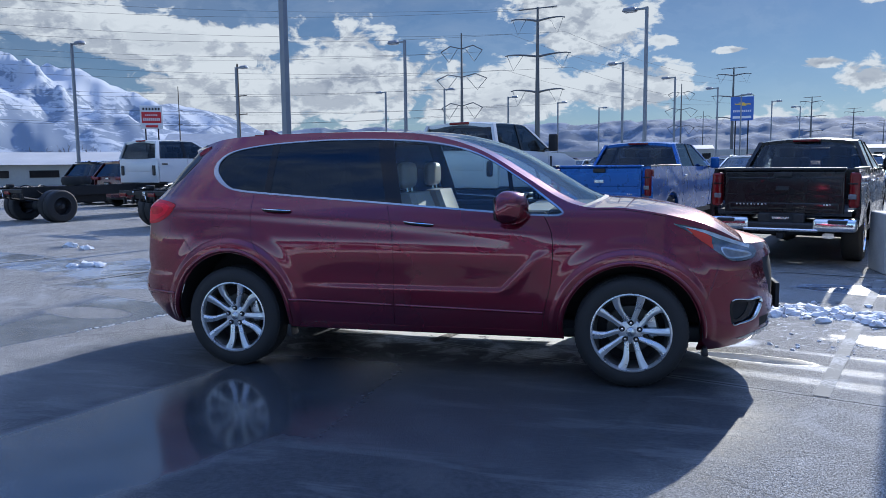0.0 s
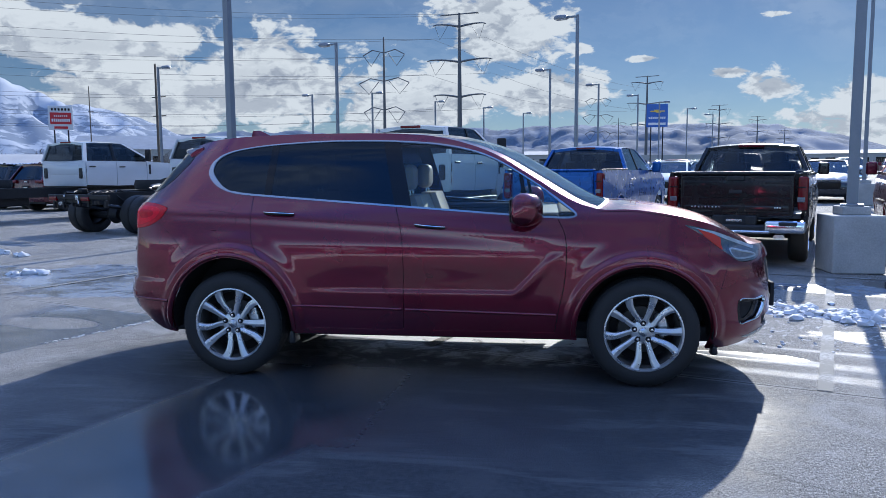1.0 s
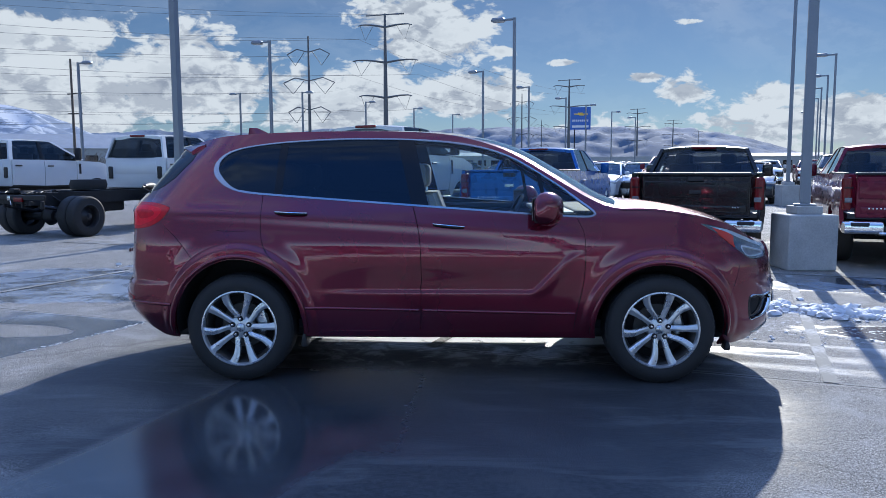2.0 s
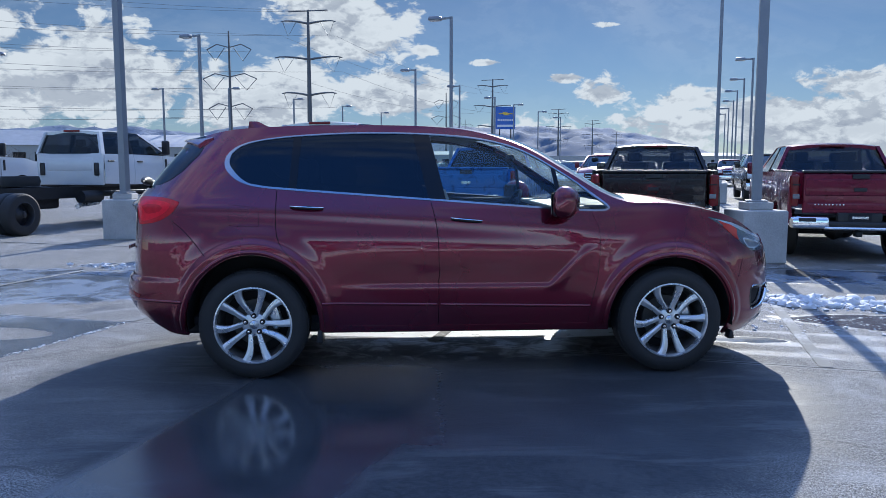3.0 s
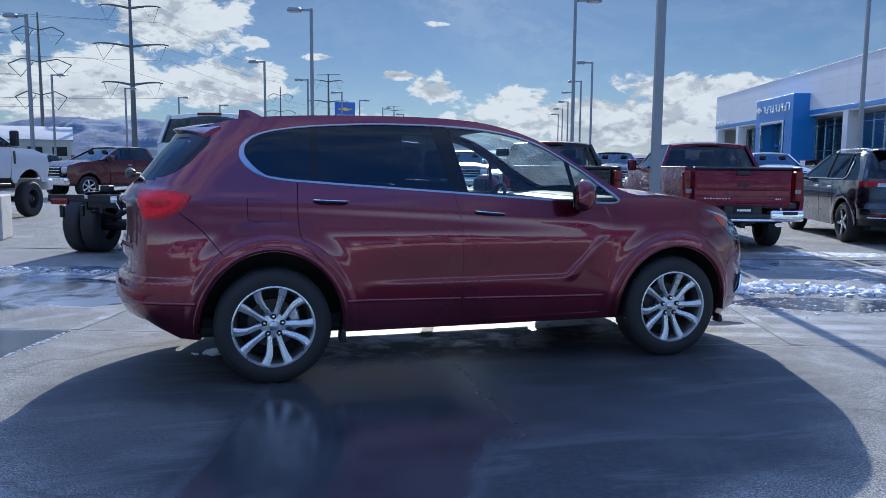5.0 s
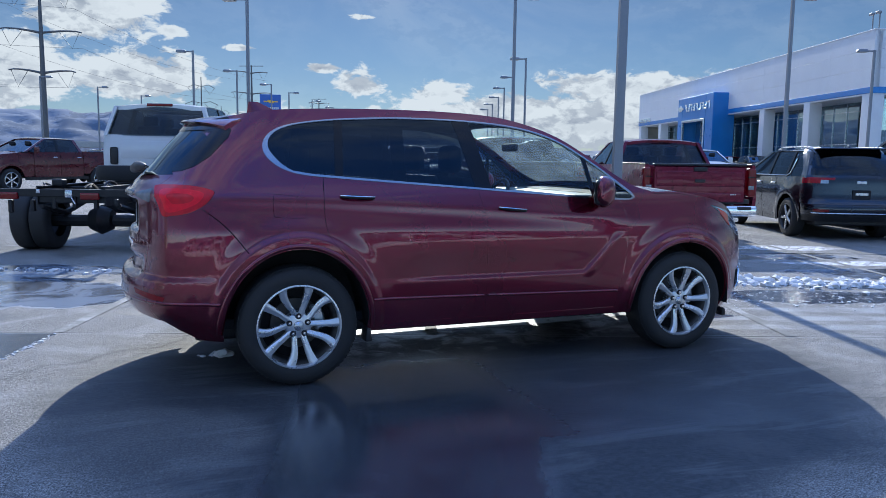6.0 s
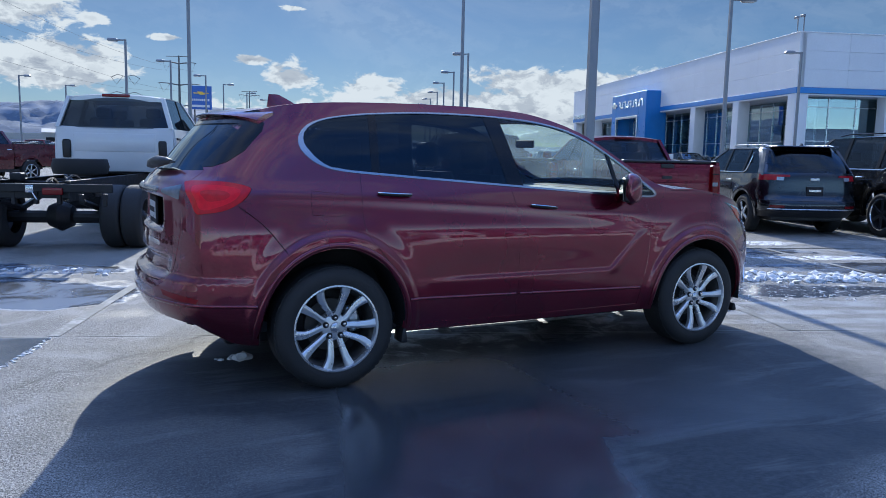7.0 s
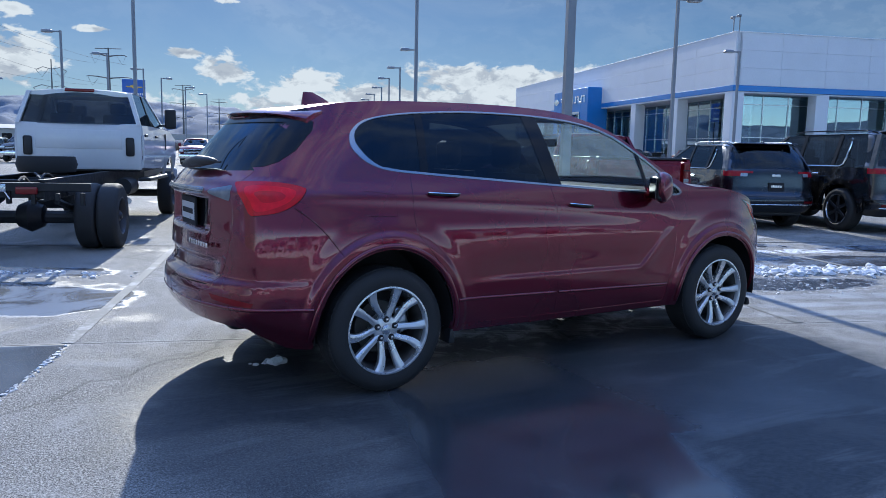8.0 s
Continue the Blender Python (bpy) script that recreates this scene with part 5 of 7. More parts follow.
def snow_heap(pts, spread, n, size, lab):
    """Crusts and lumps of ploughed snow along a line."""
    vs, fs = [], []
    for _ in range(n):
        t = rng.random() * (len(pts) - 1)
        i = int(t)
        p = Vector(pts[i]).lerp(Vector(pts[i + 1]), t - i)
        c = p + Vector((rng.gauss(0, spread), rng.gauss(0, spread * .6)))
        r = size * rng.uniform(.2, 1) ** 2.6 + min(.008, size * .3)
        b = bmesh.new()
        bmesh.ops.create_icosphere(b, subdivisions=2 if r > .04 else 1, radius=1)
        off = rng.uniform(0, 99)
        o = len(vs)
        for v in b.verts:
            q = v.co * (1 + .65 * noise.noise(v.co * 1.9 + Vector((off, 0, 0))) + .42 * noise.noise(v.co * 4.7 + Vector((0, off, 0))))
            vs.append((c.x + q.x * r * 1.35, c.y + q.y * r * 1.2, max(-.01, q.z * r * .85 + r * .25)))
        b.verts.index_update()
        fs += [tuple(v.index + o for v in f.verts) for f in b.faces]
        b.free()
    return tagged(put_mesh("snow_heap", vs, fs, M_SNOW, angle=48), lab, "snow", kind="stuff")


snow_heap([(2.75, 2.05), (3.6, 1.62), (4.6, 1.2), (5.9, .55), (6.6, .2)], .26, 900, .045, "ridge of dirty melting snow lumps on the asphalt")
snow_heap([(-4.8, 5.1), (-3.9, 4.75), (-3.0, 4.4), (-2.2, 3.8)], .16, 70, .030, "thin line of melting snow lumps on asphalt")
snow_heap([(-6.4, 3.6), (-6.0, 3.7)], .07, 16, .075, "small white heap of snow by a puddle")
snow_heap([(-8.6, 5.9), (-8.3, 5.9), (-7.8, 5.6)], .06, 14, .065, "small lumps of snow on wet ground")
snow_heap([(2.6, .5), (3.6, .25), (4.6, -.2)], .24, 70, .014, "scattered crumbs of ice and snow")
snow_heap([(-1.85, .02), (-1.75, -.02)], .05, 5, .035, "two small bits of snow by the wheel")
# unseen bank, added to mirror as bright streaks in the car's doors
snow_heap([(-12, -13.0), (-5, -13.3), (5, -13.0), (12, -13.4)], .35, 420, .55, "low bank of snow, added unseen for the doors to mirror")
snow_heap([(-2.86, .97), (-2.98, .62), (-3.12, .28), (-3.32, -.18)], .014, 170, .008, "thin broken rim of snow along a puddle")
# ---------------- other vehicles ----------------
M_TRUCKLAMP = material("dark_red_lamp_lens", (.15, .002, .005), .14, vary=.25, scale=25, specular=.5)
PAINTS = {
    "black": material("black_paint", (.012, .011, .012), .25, .2, specular=.3, coat=.45, vary=.05, flake=.1),
    "red": material("bright_cherry_paint", (.125, .003, .022), .30, .5, specular=.3, coat=.45, vary=.05, flake=.1),
    "blue": material("glacier_blue_paint", (.020, .105, .36), .30, .5, specular=.3, coat=.45, vary=.05, flake=.1),
    "white": material("white_paint", (.60, .615, .63), .35, coat=.8, vary=.04, scale=2),
    "grey": material("dark_iron_grey_paint", (.030, .036, .050), .22, .9, coat=.9, vary=.05, flake=.1),
    "carbon": material("black_metallic_paint", (.045, .046, .050), .22, .9, coat=1, vary=.05, flake=.1),
    "silver": material("silver_paint", (.42, .43, .45), .30, .7, coat=1, vary=.05, flake=.1),
    "maroon": material("dark_maroon_paint", (.10, .010, .016), .3, .5, coat=1, vary=.05, flake=.1),
}
M_SUVLAMP = material("red_lamp_lens", (.32, .004, .012), .14, vary=.25, scale=25, specular=.5)
M_VGLASS = glass("tinted_car_glass", (.22, .24, .25))
M_FRAME = material("black_chassis_steel", (.02, .02, .022), .5, .4, vary=.4, scale=14, bump=.2, bump_scale=60)
M_STEELRIM = material("painted_steel_rim", (.05, .05, .055), .4, .6, vary=.2)


def puffed(poly, width, step=.09, holes=()):
    """A curved side panel inside a closed line of (x, z); width(x, z) gives how far out it stands."""
    pts, edges = [], []
    for c in (poly, *holes):
        c = dense(c, step * .8, True)
        o = len(pts)
        pts += [Vector(q) for q in c]
        edges += [(o + i, o + (i + 1) % len(c)) for i in range(len(c))]
    lp = np.array([tuple(p) for p in pts])
    lo, hi = lp.min(0), lp.max(0)
    g = np.array([(a, b) for a in np.arange(lo[0], hi[0], step) for b in np.arange(lo[1], hi[1], step)])
    g = g[inside(poly, g)]
    if len(g):
        g = g[[np.min(np.sum((lp - q) ** 2, 1)) > (.4 * step) ** 2 for q in g]]
        pts += [Vector(q) for q in g]
    vs, _, fs, *_ = delaunay_2d_cdt(pts, edges, [], 0, 1e-5)
    uv = np.array([tuple(v) for v in vs])
    tri = np.array([f for f in fs if len(f) == 3])
    cen = uv[tri].mean(1)
    ok = inside(poly, cen)
    for h in holes:
        ok &= ~inside(h, cen)
    return uv, tri[ok]


def panel_pair(name, poly, width, mat, parent, thick=.03, sides=(-1, 1), label="", step=.09, holes=()):
    """The same panel on both flanks, with a rim turned in."""
    uv, tri = puffed(poly, width, step, holes)
    w = width(uv[:, 0], uv[:, 1])
    made = []
    for s in sides:
        vs = [(x, s * q, z) for (x, z), q in zip(uv, w)]
        fs = [tuple(int(i) for i in (f if s < 0 else f[::-1])) for f in tri]
        seen = {(a, b) for f in fs for a, b in zip(f, f[1:] + f[:1])}
        for a, b in list(seen):
            if (b, a) not in seen:
                o = len(vs)
                vs += [vs[b], vs[a], (vs[a][0], vs[a][1] - s * thick, vs[a][2]), (vs[b][0], vs[b][1] - s * thick, vs[b][2])]
                fs.append((o, o + 1, o + 2, o + 3))
        made.append(put_mesh(name, vs, fs, mat, parent, label, angle=50))
    return made


def cut_arch(cx, hz, r, x0, x1, z0):
    """Points of a panel's lower edge from x0 to x1 with a wheel arch in it."""
    a0 = math.asin(max(-1, min(1, (z0 - hz) / r)))
    arc = [(cx + r * math.cos(a), hz + r * math.sin(a)) for a in np.linspace(math.pi - a0, a0, 18)]
    return [(x0, z0)] + [q for q in arc if x0 < q[0] < x1] + [(x1, z0)]


WHEELS = {}


def road_wheel(kind, parent, m):
    """Wheels of other vehicles: built once a kind, then copied."""
    if kind not in WHEELS:
        r, w, rim, spokes, mat = {"truck": (.41, .27, .265, 6, M_CHROME), "suv": (.36, .23, .25, 5, M_SATIN), "big": (.41, .27, .29, 6, M_STEELRIM),
                                  "dual": (.425, .24, .25, 0, M_STEELRIM), "far": (.37, .24, .23, 0, M_STEELRIM)}[kind]
        e = empty("wheel")
        hw = w / 2
        prof = [(rim * .98, hw), (rim + .02, hw), (r - .05, hw + .008), (r - .012, hw - .015), (r, hw - .05)]
        prof += [(a, -b) for a, b in prof[::-1]]
        put_mesh("tyre", *lathe(prof, 40), M_RUBBER, e)
        rm = put_mesh("rim", *lathe([(rim, -hw), (rim - .012, -hw - .004), (rim - .03, -hw + .03), (rim - .035, .02), (.09, .04 if spokes else -hw + .07), (.07, -hw + .03), (0, -hw + .025)], 40),
                      M_STEELRIM if spokes else mat, e)
        for s in range(spokes):
            a = 2 * math.pi * s / spokes
            sp = box((rim - .06, .03, .055), ((rim + .04) / 2, -hw + .022, 0), .01)
            put_mesh("spoke", *moved(sp, Matrix.Rotation(a, 4, "Y")), mat, rm)
        if kind in ("big", "truck"):
            put_mesh("rim_lip", *lathe([(rim + .004, -hw - .006), (rim - .012, -hw - .010), (rim - .020, -hw + .012)], 40), M_CHROME, rm)
        put_mesh("hub", *lathe([(0, -hw - .0), (.04, -hw + .004), (.055, -hw + .05)], 16), mat, e)
        WHEELS[kind] = e
        e.parent, e.matrix_basis = parent, m
        return e
    c = copy_thing(WHEELS[kind], m)
    c.parent = parent
    c.matrix_parent_inverse = Matrix.Identity(4)
    c.matrix_basis = m
    return c


def axle_set(kind, parent, spots, y, z):
    for x in spots:
        road_wheel(kind, parent, pose(x, -y, z, 0, 17 * x, 0))
        road_wheel(kind, parent, pose(x, y, z, 0, 31 * x, 180))


def cabin(parent, paint, xb, xr0, xr1, xf, wb, wr, zb, zr, posts, glass_mat=None, roof_z=.05, seats=((.3, .42),), rear_inset=.0):
    """A greenhouse: roof, pillars, panes and seats. xb, xf: its ends at the waist; xr0, xr1: at the roof; posts: shares along it where pillars stand."""
    gm = glass_mat or M_VGLASS
    rings = []
    nx = 9
    for i in range(nx):
        t = i / (nx - 1)
        x = xr0 - .03 + (xr1 - xr0 + .06) * t
        sag = .035 * (2 * t - 1) ** 4
        ring = []
        for s in np.linspace(-1, 1, 9):
            ring.append((x, s * wr, zr - sag + roof_z * (1 - abs(s) ** 2.5) - .0))
        ring += [(x, s * (wr - .03), zr - sag - .05) for s in np.linspace(1, -1, 5)]
        rings.append(ring)
    put_mesh("roof", *loft(rings), paint, parent)

    def waist(t, s):
        return Vector((xb + (xf - xb) * t, s * wb, zb))

    def top(t, s):
        return Vector((xr0 + (xr1 - xr0) * t, s * wr, zr - .02))
    for s in (-1, 1):
        for k, t in enumerate(posts):
            tt = min(max((xb + (xf - xb) * t - xr0) / (xr1 - xr0), 0), 1) if 0 < t < 1 else t
            a, b = waist(t, s), top(tt, s)
            w = .055 if t in (0, 1) else .045
            out = Vector((0, s * .012, 0))
            dx = Vector((w, 0, 0))
            ring0 = [a - dx + out, a + dx + out, a + dx - out * 4, a - dx - out * 4]
            ring1 = [b - dx + out, b + dx + out, b + dx - out * 4, b - dx - out * 4]
            put_mesh("pillar", *loft([ring0, ring1]), paint if t in (0, 1) else M_GLOSSBLACK, parent)
        for t0, t1 in zip(posts[:-1], posts[1:]):
            q0 = min(max((xb + (xf - xb) * t0 - xr0) / (xr1 - xr0), 0), 1) if t0 > 0 else 0
            q1 = min(max((xb + (xf - xb) * t1 - xr0) / (xr1 - xr0), 0), 1) if t1 < 1 else 1
            put_mesh("side_window", [waist(t0, s), waist(t1, s), top(q1, s), top(q0, s)], [(0, 1, 2, 3)], gm, parent)
    bow = .05
    for nm, x0, x1, sg in (("rear_window", xb, xr0, -1), ("windscreen", xf, xr1, 1)):
        vs = []
        for v in np.linspace(-1, 1, 9):
            vs += [(x0 + sg * bow * (1 - v * v), v * wb * .97, zb), (x1 + sg * bow * .6 * (1 - v * v), v * wr * .97, zr - .03)]
        fs = [(2 * i, 2 * i + 2, 2 * i + 3, 2 * i + 1) for i in range(8)]
        put_mesh(nm, vs, fs, gm, parent)
    for fx, y in seats:
        x = xb + (xf - xb) * fx
        for s in (-1, 1):
            put_mesh("seat", *joined(box((.14, .50, .55), (x, s * y, zb - .08), .05), box((.10, .26, .18), (x - .02, s * y, zb + .28), .04)), M_DARKTRIM, parent)
    put_mesh("dashboard", *box((.35, wb * 1.8, .12), (xf - .30, 0, zb - .03), .03), M_DARKTRIM, parent)


def door_mirror(parent, x, y, z, w=.20, h=.26, paint=None):
    for s in (-1, 1):
        mr = put_mesh("door_mirror", *box((.10, w, h), (x, s * (y + .06 + w / 2), z), .035), paint or M_BLACK, parent)
        put_mesh("mirror_arm", *box((.05, .14, .04), (x + .02, s * (y + .02), z - h * .35), .012), M_BLACK, mr)


def pickup(m, colour, label, chrome=True, far=False, front=False):
    """A crew cab pickup; its tail stands at x = 0 and it faces +x."""
    p = tagged(empty("pickup_truck", m), label, "pickup truck")
    paint = PAINTS[colour]
    width = lambda x, z: np.interp(z, [.4, .6, .85, 1.1, 1.25, 1.42], [.945, .985, 1.01, 1.0, .985, .955]) - .035 * ramp01(np.asarray(x), 5.1, 5.75) \
        + .02 * bell(np.hypot(x - 1.2, z - .41), .56, .07) + .02 * bell(np.hypot(x - 4.9, z - .41), .56, .07)
    st = .16 if far else .09
    panel_pair("bed_side", cut_arch(1.2, .41, .50, .02, 1.93, .60)[:1] + cut_arch(1.2, .41, .50, .02, 1.93, .60)[1:] + [(1.93, 1.40), (.02, 1.40)], width, paint, p, .06, step=st)
    panel_pair("rear_door", [(1.955, .50), (2.93, .50), (2.93, 1.385), (1.955, 1.385)], width, paint, p, step=st)
    panel_pair("front_door", [(2.945, .50), (3.98, .50), (4.02, .9), (4.02, 1.37), (2.945, 1.385)], width, paint, p, step=st)
    panel_pair("front_fender", [(4.035, .52)] + cut_arch(4.9, .41, .50, 4.2, 5.72, .52) + [(5.74, .95), (5.70, 1.18), (5.2, 1.30), (4.5, 1.35), (4.035, 1.36)], width, paint, p, step=st)
    panel_pair("rocker", [(1.7, .40), (4.35, .40), (4.35, .50), (1.7, .50)], lambda x, z: .95 + 0 * z, M_BLACK, p, step=st)
    # bed, tailgate, lamps
    put_mesh("bed_floor", *box((1.9, 1.8, .08), (.98, 0, .78), .01), M_BLACK, p)
    put_mesh("bed_front", *box((.06, 1.8, .60), (1.93, 0, 1.08), .01), paint, p)
    for s in (-1, 1):
        put_mesh("bed_rail_cap", *box((1.9, .07, .03), (.97, s * .93, 1.41), .01), M_BLACK, p)
    tg = put_mesh("tailgate", *box((.07, 1.60, .62), (.045, 0, 1.07), .025), paint, p)
    put_mesh("upper_pressing", *box((.05, 1.54, .27), (.028, 0, 1.165), .02), paint, tg)
    put_mesh("lower_pressing", *box((.05, 1.48, .12), (.030, 0, .87), .02), paint, tg)
    put_mesh("tailgate_spoiler", *box((.14, 1.62, .045), (.055, 0, 1.405), .018), M_BLACK if colour != "blue" else paint, tg)
    put_mesh("tailgate_handle", *box((.03, .24, .075), (-.004, 0, 1.33), .012), M_BLACK, tg)
    if not far:
        put_mesh("badge", *moved(box((.012, .18, .055), (0, 0, 0), .005), Matrix.Translation((-.012, 0, 1.13))), M_BLACK if colour in ("black", "red") else M_SATIN, tg)
        for k in range(9):
            put_mesh("badge_letter", *box((.006, .022, .022), (-.008, .62 - k * .05, .90), .002), M_SATIN, tg)
        for k in range(3):
            put_mesh("badge_letter", *box((.006, .022, .022), (-.008, -.55 - k * .035, .90), .002), M_SATIN, tg)
    for s in (-1, 1):
        lm = put_mesh("tail_lamp", *box((.18, .14, .50), (.085, s * .918, 1.11), .04), M_TRUCKLAMP, p)
        put_mesh("reverse_lamp", *box((.02, .10, .07), (-.012, s * .895, 1.02), .008), M_LENSGREY, lm)
        put_mesh("lamp_divider", *box((.02, .12, .02), (-.012, s * .895, 1.20), .004), M_GLOSSBLACK, lm)
    # bumper
    bp = put_mesh("bumper", *joined(box((.20, 1.86, .10), (-.02, 0, .60), .03), box((.14, .62, .20), (.0, 0, .68), .02)), M_BLACK, p)
    for s in (-1, 1):
        put_mesh("bumper_corner", *box((.24, .56, .19), (-.03, s * .70, .625), .05, (.95, 1)), M_CHROME if chrome else paint, bp)
        if not far:
            put_mesh("bumper_step", *box((.10, .26, .07), (-.10, s * .74, .665), .02), M_BLACK, bp)
    put_mesh("bumper_lip", *box((.24, 1.0, .05), (-.03, 0, .545), .02), M_CHROME if chrome else paint, bp)
    put_mesh("number_plate", *box((.02, .31, .15), (-.085, 0, .70), .004), M_DARKTRIM, bp)
    if not far:
        put_mesh("plate_lettering", *box((.004, .22, .035), (-.097, 0, .71), .001), M_SATIN, bp)
        put_mesh("exhaust_tip", *moved(loft([[(0, a, b) for a, b in round_rect(.15, .07, .03)], [(.25, a, b) for a, b in round_rect(.15, .07, .03)]]), Matrix.Translation((-.04, -.62, .47))), M_CHROME, p)
        put_mesh("tow_hitch", *box((.22, .09, .09), (.02, 0, .46), .01), M_FRAME, p)
    put_mesh("rear_axle", *joined(tube([(1.2, -.8, .41), (1.2, .8, .41)], .06, 10), moved(lathe([(.0, -.16), (.10, -.12), (.16, 0), (.10, .12), (0, .16)], 14), Matrix.Translation((1.2, .1, .41)))), M_FRAME, p)
    put_mesh("spare_tyre", *moved(lathe([(.15, -.1), (.36, -.1), (.38, 0), (.36, .1), (.15, .1)], 20, "z"), Matrix.Translation((.45, 0, .56))), M_RUBBER, p)
    put_mesh("chassis", *joined(box((5.0, .10, .16), (2.7, .42, .55), .02), box((5.0, .10, .16), (2.7, -.42, .55), .02), box((2.4, 1.7, .1), (3.0, 0, .52), .02)), M_FRAME, p)
    # cab
    put_mesh("cab_back", *box((.05, 1.82, .55), (1.985, 0, 1.12), .02), paint, p)
    cabin(p, paint, 2.0, 2.20, 3.42, 4.30, .93, .735, 1.385, 1.86, (0, .42, 1), seats=((.36, .40), (.78, .40)))
    put_mesh("high_brake_light", *box((.03, .42, .04), (2.14, 0, 1.855), .01), M_TRUCKLAMP, p)
    door_mirror(p, 4.0, .96, 1.45, .19, .24, paint if chrome else M_BLACK)
    for x in (2.08, 3.1):
        for s in (-1, 1):
            put_mesh("door_handle", *box((.20, .035, .035), (x + .06, s * 1.005, 1.20), .012), M_CHROME if chrome else paint, p)
    # bonnet and front
    rings = []
    for x, z, w in ((4.15, 1.375, .93), (4.6, 1.365, .93), (5.2, 1.31, .92), (5.6, 1.22, .90), (5.74, 1.12, .88)):
        rings.append([(x, s * w, z - .05 * abs(s) ** 3 + (.03 if abs(s) < .6 else 0)) for s in np.linspace(-1, 1, 9)] + [(x, w, z - .25), (x, -w, z - .25)])
    put_mesh("bonnet", *loft(rings), paint, p)
    gr = put_mesh("grille", *box((.06, 1.25, .42), (5.74, 0, .94), .03), M_GLOSSBLACK, p)
    if front:
        for k in range(4):
            put_mesh("grille_bar", *box((.05, 1.22, .03), (5.775, 0, .80 + k * .10), .01), M_CHROME, gr)
    for s in (-1, 1):
        put_mesh("headlamp", *box((.16, .30, .20), (5.68, s * .79, 1.02), .04), M_LAMPCLEAR, p)
    put_mesh("front_bumper", *box((.22, 1.94, .30), (5.73, 0, .62), .06), M_CHROME if chrome else paint, p)
    axle_set("far" if far else "truck", p, (1.2, 4.9), .84, .41)
    return p


def chassis_truck(m, label, ca=2.1):
    """A white crew cab on a bare frame with twin rear wheels; the frame's end stands at x = 0 and it faces +x."""
    p = tagged(empty("chassis_cab_truck", m), label, "truck", "white chassis trucks")
    paint = PAINTS["white"]
    ax = .95
    xb = ax + ca
    width = lambda x, z: np.interp(z, [.85, 1.15, 1.45, 1.75], [.93, .965, .965, .93]) - .03 * ramp01(np.asarray(x), 7.0, 7.6)
    panel_pair("rear_door", [(xb + .02, .99), (xb + 1.02, .95), (xb + 1.02, 1.67), (xb + .02, 1.67)], width, paint, p)
    panel_pair("front_door", [(xb + 1.035, .95), (xb + 2.08, .95), (xb + 2.12, 1.25), (xb + 2.12, 1.65), (xb + 1.035, 1.67)], width, paint, p)
    fx = xb + 2.85
    panel_pair("front_fender", [(xb + 2.135, .95)] + cut_arch(fx, .58, .56, xb + 2.24, xb + 3.55, .82) + [(xb + 3.62, 1.22), (xb + 3.55, 1.48), (xb + 3.0, 1.62), (xb + 2.135, 1.65)], width, paint, p)
    for s in (-1, 1):
        put_mesh("fender_vent", *box((.07, .02, .30), (xb + 2.24, s * .968, 1.42), .008), M_BLACK, p)
        put_mesh("running_board", *box((1.9, .20, .06), (xb + 1.0, s * .95, .80), .02), M_BLACK, p)
    bk = put_mesh("cab_back", *joined(box((.06, 1.86, .74), (xb, 0, 1.32), .03), box((.03, 1.30, .30), (xb - .025, 0, 1.43), .012)), paint, p)
    for s in (-1, 1):
        put_mesh("cab_vent", *box((.03, .13, .30), (xb - .035, s * .76, 1.32), .03), M_BLACK, bk)
    put_mesh("floor", *box((2.1, 1.8, .1), (xb + 1.05, 0, .97), .02), M_BLACK, p)
    cabin(p, paint, xb + .0, xb + .13, xb + 1.42, xb + 2.38, .915, .76, 1.67, 2.20, (0, .42, 1), seats=((.36, .42), (.74, .42)))
    put_mesh("high_brake_light", *box((.05, .44, .05), (xb + .10, 0, 2.205), .012), M_TRUCKLAMP, p)
    for s in (-1, 1):
        put_mesh("door_handle", *box((.20, .035, .04), (xb + .20, s * .97, 1.51), .012), M_BLACK, p)
        put_mesh("door_handle", *box((.20, .035, .04), (xb + 1.22, s * .97, 1.50), .012), M_BLACK, p)
    door_mirror(p, xb + 2.08, .93, 1.85, .20, .36)
    rings = []
    for x, z, w in ((xb + 2.2, 1.69, .90), (xb + 2.7, 1.67, .88), (xb + 3.2, 1.59, .82), (xb + 3.55, 1.45, .76), (xb + 3.62, 1.30, .72)):
        rings.append([(x, s * w, z - .07 * abs(s) ** 3) for s in np.linspace(-1, 1, 9)] + [(x, w, z - .3), (x, -w, z - .3)])
    put_mesh("bonnet", *loft(rings), paint, p)
    put_mesh("grille", *box((.08, 1.3, .50), (xb + 3.60, 0, 1.16), .03), M_GLOSSBLACK, p)
    put_mesh("front_bumper", *box((.22, 1.94, .28), (xb + 3.66, 0, .76), .05), paint, p)
    for s in (-1, 1):
        put_mesh("headlamp", *box((.14, .30, .24), (xb + 3.54, s * .80, 1.26), .04), M_LAMPCLEAR, p)
    # frame
    for s in (-1, 1):
        put_mesh("frame_rail", *joined(box((xb + 3, .02, .24), (xb / 2 + 1.5, s * .43, .80), .004), box((xb + 3, .08, .015), (xb / 2 + 1.5, s * .40, .92), .003), box((xb + 3, .08, .015), (xb / 2 + 1.5, s * .40, .68), .003)), M_FRAME, p)
    for x in (.06, .8, 1.7, 2.5, xb + .9):
        put_mesh("cross_member", *box((.08, .84, .18), (x, 0, .80), .01), M_FRAME, p)
    put_mesh("rear_crossbar", *box((.05, 1.9, .10), (.0, 0, .84), .01), M_FRAME, p)
    put_mesh("tail_lamp", *box((.06, .24, .09), (-.02, -.25, .80), .015), M_TRUCKLAMP, p)
